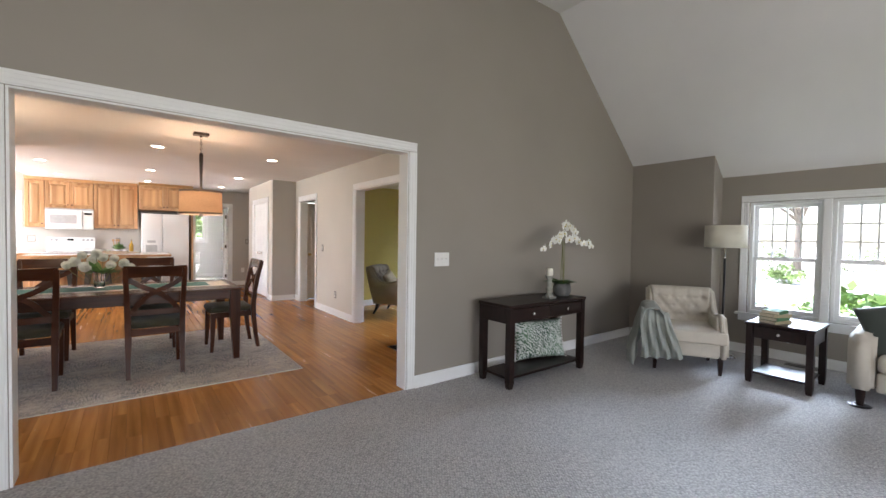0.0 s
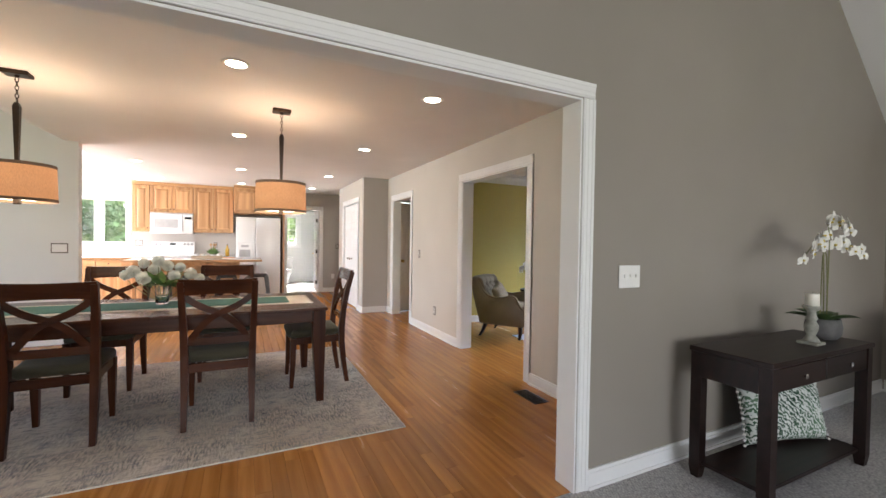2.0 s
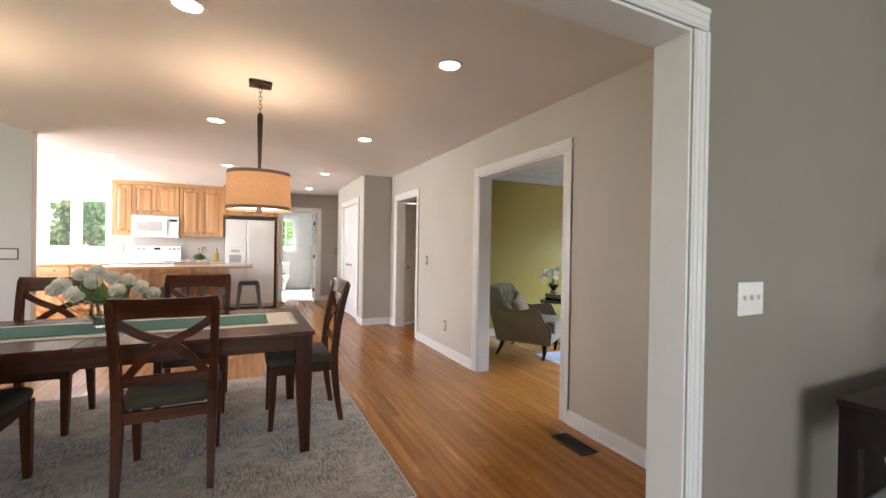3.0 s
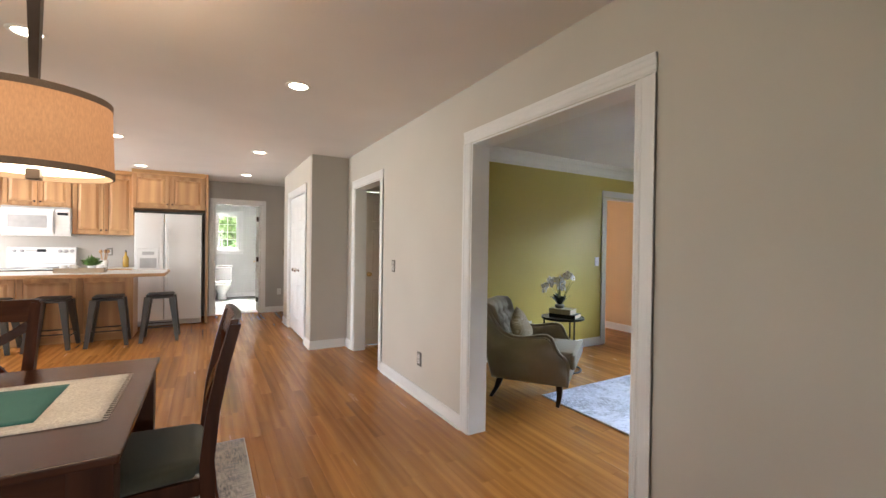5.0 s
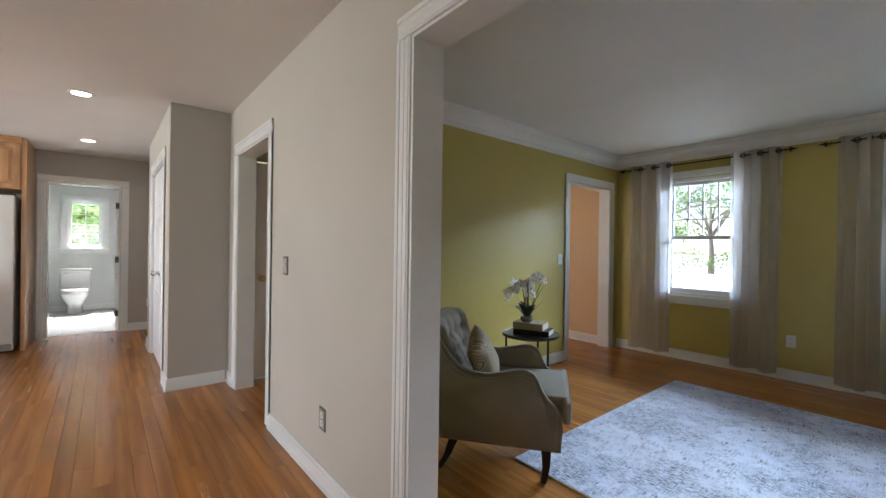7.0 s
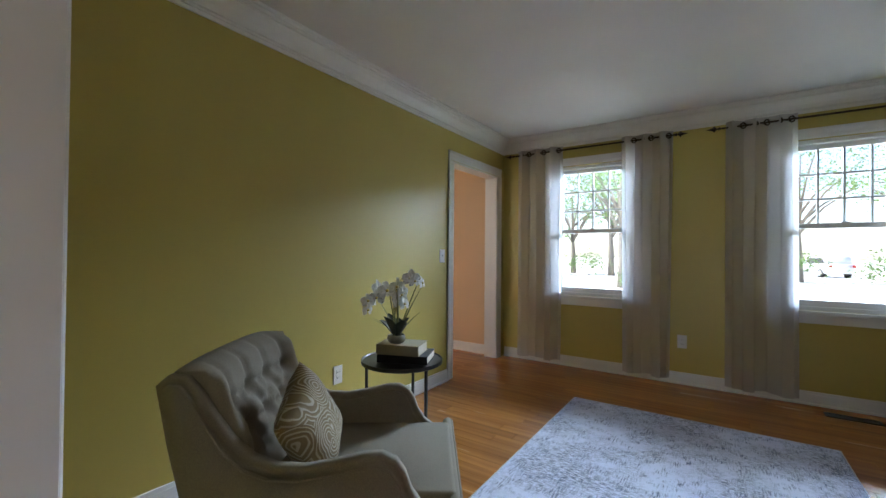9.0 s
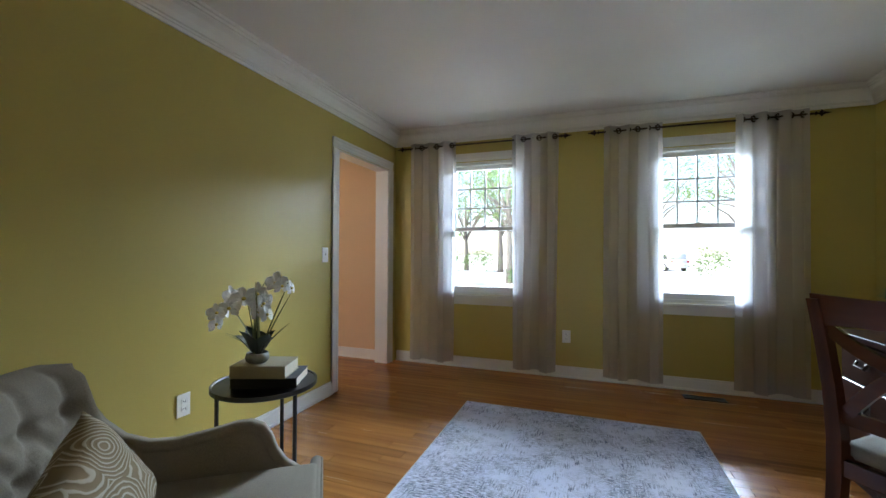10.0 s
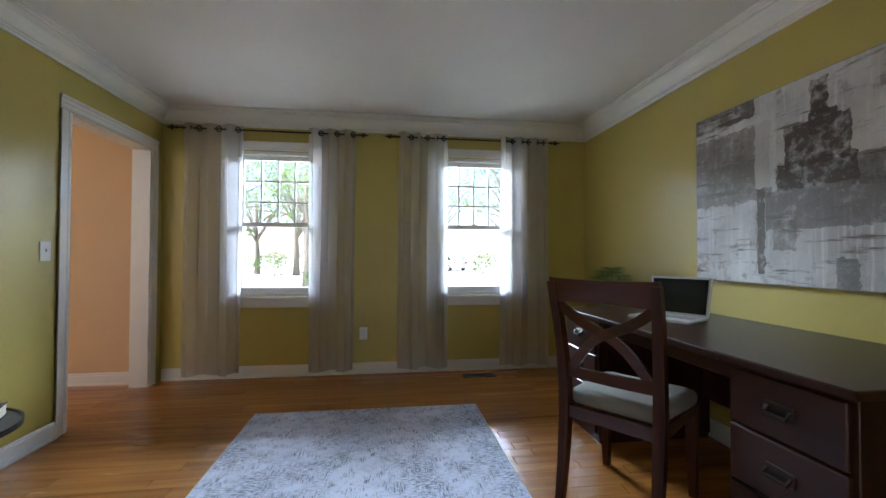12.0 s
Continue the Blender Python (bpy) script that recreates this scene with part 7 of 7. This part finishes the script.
def laptop():
    c = thing("laptop", pose(5.02, 3.50, 0.766, 0, 0, 29), "silver-white laptop open on the desk, screen dark", "laptop")
    part("base", boxes((-0.165, 0.165, -0.115, 0.115, 0.0, 0.016), bevel=0.005, seg=2), plain("laptop_white", (0.66, 0.66, 0.66), 0.35), c)
    keys = bmesh.new()
    for i in range(12):
        for j in range(5):
            box(keys, -0.14 + i * 0.0235, -0.12 + i * 0.0235, -0.07 + j * 0.022, -0.052 + j * 0.022, 0.0162, 0.0178)
    part("keyboard", keys, PALE_GREY, c)
    lid = part("lid", boxes((-0.165, 0.165, -0.006, 0.006, 0.0, 0.225), bevel=0.004, seg=2), plain("laptop_lid", (0.62, 0.62, 0.62), 0.35), c)
    lid.matrix_basis = pose(0, -0.125, 0.012, 14)
    part("screen", boxes((-0.15, 0.15, 0.0062, 0.0075, 0.015, 0.212)), DARK_SCREEN, lid, "dark screen")
    return c


laptop()


def art_mat():
    """Abstract painting: grey-white ground with brown and umber blocks, scraped."""
    m, nt, p = base("abstract_paint", (0.4, 0.39, 0.37), 0.6)
    pos = position(nt, local=True)
    big, mid, fine = noise_tex(nt, pos, 3.0, 5, 0.65), noise_tex(nt, pos, 11, 5, 0.7), noise_tex(nt, pos, 50, 4, 0.7)
    drip = noise_tex(nt, position(nt, (38, 1, 2.2), local=True), 1.0, 4, 0.6)
    smear = noise_tex(nt, position(nt, (3, 1, 30), local=True), 1.0, 4, 0.6)
    sep = nt.nodes.new("ShaderNodeSeparateXYZ")
    warp = nt.nodes.new("ShaderNodeVectorMath")
    warp.operation = "MULTIPLY_ADD"
    warp.inputs[1].default_value = (0.05, 0, 0.05)
    col_n = nt.nodes.new("ShaderNodeTexNoise")
    col_n.inputs["Scale"].default_value, col_n.inputs["Detail"].default_value = 22, 8
    nt.links.new(pos, col_n.inputs["Vector"])
    nt.links.new(col_n.outputs[1], warp.inputs[0])
    nt.links.new(pos, warp.inputs[2])
    nt.links.new(warp.outputs[0], sep.inputs[0])

    def math2(op, a, b):
        n = nt.nodes.new("ShaderNodeMath")
        n.operation = op
        for k, v in enumerate((a, b)):
            if isinstance(v, (int, float)):
                n.inputs[k].default_value = v
            else:
                nt.links.new(v, n.inputs[k])
        return n.outputs[0]

    def block(x0, x1, z0, z1):
        a = math2("MULTIPLY", math2("GREATER_THAN", sep.outputs[0], x0), math2("LESS_THAN", sep.outputs[0], x1))
        b = math2("MULTIPLY", math2("GREATER_THAN", sep.outputs[2], z0), math2("LESS_THAN", sep.outputs[2], z1))
        return math2("MULTIPLY", a, b)

    c = mix_rgb(nt, ramp(nt, big, 0.35, 0.65), (0.64, 0.63, 0.61), (0.40, 0.38, 0.36))
    c = mix_rgb(nt, ramp(nt, mid, 0.54, 0.66), c, (0.27, 0.225, 0.19))
    c = mix_rgb(nt, ramp(nt, drip, 0.52, 0.70), c, (0.66, 0.65, 0.63))
    c = mix_rgb(nt, ramp(nt, smear, 0.57, 0.66), c, (0.15, 0.12, 0.10))
    for q, colr, k in (((0.27, 0.80, -0.03, 0.38), (0.145, 0.118, 0.095), 0.72), ((0.33, 0.80, 0.43, 0.60), (0.09, 0.06, 0.045), 0.85), ((0.35, 0.70, 0.02, 0.20), (0.13, 0.115, 0.085), 0.6),
                       ((-0.80, 0.30, -0.20, 0.0), (0.15, 0.13, 0.12), 0.85), ((-0.80, -0.10, -0.02, 0.11), (0.10, 0.08, 0.07), 0.75), ((-0.13, 0.235, 0.0, 0.13), (0.065, 0.045, 0.03), 0.96), ((-0.106, 0.196, 0.10, 0.31), (0.055, 0.036, 0.026), 0.97),
                       ((-0.046, 0.075, 0.24, 0.345), (0.05, 0.032, 0.024), 0.97), ((-0.015, 0.065, 0.33, 0.495), (0.045, 0.026, 0.02), 0.97), ((0.305, 0.35, -0.43, 0.03), (0.07, 0.055, 0.035), 0.9),
                       ((-0.127, -0.04, -0.60, -0.34), (0.11, 0.105, 0.09), 0.75), ((0.14, 0.26, -0.30, -0.15), (0.14, 0.115, 0.09), 0.7), ((0.25, 0.36, 0.03, 0.60), (0.58, 0.57, 0.55), 0.75), ((-0.60, -0.35, -0.45, -0.2), (0.22, 0.20, 0.18), 0.6)):
        worn = math2("MULTIPLY", math2("MULTIPLY", block(*q), k), ramp(nt, mid, 0.28, 0.5))
        c = mix_rgb(nt, worn, c, colr)
    c = mix_rgb(nt, ramp(nt, fine, 0.62, 0.72), c, (0.50, 0.48, 0.45))
    nt.links.new(c, p.inputs["Base Color"])
    bump(nt, mid, 0.4, 0.004)
    return m


art = thing("painting", pose(4.54, 3.042, 1.476, 0, 0, 0), "large unframed abstract canvas in grey, white and umber blocks", "painting")
part("canvas", boxes((-0.756, 0.756, 0.0, 0.038, -0.501, 0.501), bevel=0.002), art_mat(), art, "painted canvas face")
EDGE_M = cloth("raw_canvas_edge", (0.30, 0.28, 0.25))
for q in ((-0.76, -0.7565, -0.505, 0.505), (0.7565, 0.76, -0.505, 0.505), (-0.756, 0.756, -0.505, -0.5015), (-0.756, 0.756, 0.5015, 0.505)):
    part("canvas_edge", boxes((q[0], q[1], 0.0, 0.036, q[2], q[3])), EDGE_M, art, "grey wrapped canvas edge")


def palm():
    c = thing("potted_palm", pose(6.02, 3.26, 0), "small green palm in a grey pot behind the desk", "plant")
    part("pot", lathe([(0.0, 0.0), (0.10, 0.0), (0.13, 0.22), (0.12, 0.22), (0.11, 0.19), (0.0, 0.19)], 24), STONE_G, c, "", True)
    rng = random.Random(9)
    for k in range(14):
        a = k * 2.4
        reach, top = rng.uniform(0.10, 0.19), rng.uniform(0.62, 1.06)
        spine = [Vector((0.02 * math.cos(a), 0.02 * math.sin(a), 0.19)), Vector((reach * 0.35 * math.cos(a), reach * 0.35 * math.sin(a), top * 0.75)), Vector((reach * 0.75 * math.cos(a), reach * 0.75 * math.sin(a), top)), Vector((reach * math.cos(a), reach * math.sin(a), top - 0.05))]
        f = part("frond", tube(spine, 0.004, 5, None, 0.5), STEM, c)
        bm = bmesh.new()
        for i in range(16):
            t = 0.35 + 0.65 * i / 15
            s = min(2, int(t * 3))
            p = spine[s].lerp(spine[s + 1], t * 3 - s)
            for q in (-1, 1):
                d = Vector((math.cos(a + q * 1.1), math.sin(a + q * 1.1), 0.25))
                leaf_into(bm, p, p + d * 0.10 * (1.15 - 0.6 * abs(t - 0.6)), 0.02, 0.02, 0.2)
        part("leaflets", bm, LEAF_L, f)
    return c


palm()

# ---- oak boards ----
def lay_boards():
    """Oak strips along y with staggered ends; those near the walk are pieces of their own."""
    rng = random.Random(7)
    width, gap = 0.083, 0.0004
    shared = bpy.data.meshes.new("board")
    bm = bmesh.new()
    vs = box(bm, -width / 2 + gap, width / 2 - gap, -0.5, 0.5, -0.012, 0.0)
    bmesh.ops.bevel(bm, geom=[e for e in bm.edges if all(v.co.z > -0.001 for v in e.verts)], offset=0.0007, segments=1, affect="EDGES")
    bm.to_mesh(shared)
    bm.free()
    shared.materials.append(OAK)
    floor_a = tag_structure(new("floor_dining"), "honey-coloured oak strip floor, satin finish", "floor")
    floor_b = tag_structure(new("floor_study"), "honey-coloured oak strip floor, satin finish", "floor")
    rest = {floor_a: ([], []), floor_b: ([], [])}
    count = {floor_a: 0, floor_b: 0}
    zones = [(-4.3, 2.60, 2.875, 11.77, floor_a), (2.60, 2.74, 4.375, 5.64, floor_b), (2.60, 2.74, 7.36, 8.21, floor_b), (2.74, 3.60, 7.12, 8.46, floor_b), (2.74, 6.87, 3.04, 7.05, floor_b), (5.80, 6.70, 7.05, 7.19, floor_b), (4.4, 6.80, 7.19, 9.5, floor_b), (1.14, 1.90, 11.77, 11.86, floor_a)]
    for x0, x1, y0, y1, owner in zones:
        rest_v, rest_f = rest[owner]
        n = max(1, round((x1 - x0) / width))
        w = (x1 - x0) / n
        for i in range(n):
            xc = x0 + (i + 0.5) * w
            y = y0
            first = True
            while y < y1 - 1e-4:
                ln = rng.uniform(0.35, 1.5) * (rng.random() if first else 1)
                first = False
                e = min(y1, y + max(0.25, ln))
                if y1 - e < 0.25:
                    e = y1
                near = (0.9 < xc < 2.60 and y < 8.0) or (-0.6 < xc <= 0.9 and y < 3.9) or (xc > 2.60 and y < 7.1)
                if near and count[owner] < 300:
                    ob = new("board", shared)
                    ob.matrix_world = Matrix.LocRotScale((xc, (y + e) / 2, 0), None, (w / width, e - y - 0.0015, 1))
                    ob.parent = owner
                    count[owner] += 1
                else:
                    k = len(rest_v)
                    g, c, ye = gap, 0.0007, 0.0006
                    a, b2 = xc - w / 2 + g, xc + w / 2 - g
                    rest_v += [(a, y + ye, -0.012), (b2, y + ye, -0.012), (b2, e - ye, -0.012), (a, e - ye, -0.012), (a, y + ye, -c), (b2, y + ye, -c), (b2, e - ye, -c), (a, e - ye, -c),
                               (a + c, y + ye + c, 0), (b2 - c, y + ye + c, 0), (b2 - c, e - ye - c, 0), (a + c, e - ye - c, 0)]
                    for q in ((4, 5, 9, 8), (5, 6, 10, 9), (6, 7, 11, 10), (7, 4, 8, 11), (8, 9, 10, 11), (0, 1, 5, 4), (1, 2, 6, 5), (2, 3, 7, 6), (3, 0, 4, 7)):
                        rest_f.append(tuple(k + j for j in q))
                y = e
    for owner, (rest_v, rest_f) in rest.items():
        if not rest_v:
            continue
        me = bpy.data.meshes.new("boards_beyond")
        me.from_pydata(rest_v, [], rest_f)
        me.materials.append(OAK)
        ob = new("boards_beyond", me)
        ob.parent = owner
        tagged(ob, kind="stuff")


lay_boards()


def lay_tiles():
    """White floor tiles of the bathroom."""
    floor = tag_structure(link("floor_bath", boxes((0.1, 2.4, 11.86, 14.65, -0.15, -0.004)), plain("grout", (0.55, 0.54, 0.52), 0.8)), "white square-tiled bathroom floor", "floor")
    tile_m = plain("white_tile", (0.72, 0.71, 0.69), 0.2, 0, 0.2, 0.04, 5)
    me = None
    for i in range(7):
        for j in range(9):
            x, y = 0.2 + 0.305 * i, 11.865 + 0.305 * j
            if me is None:
                ob = part("tile", boxes((0.002, 0.303, 0.002, 0.303, -0.004, 0.004), bevel=0.0015), tile_m, floor)
                me = ob.data
            else:
                ob = new("tile", me)
                ob.parent = floor
            ob.location = (x, y, 0)


lay_tiles()
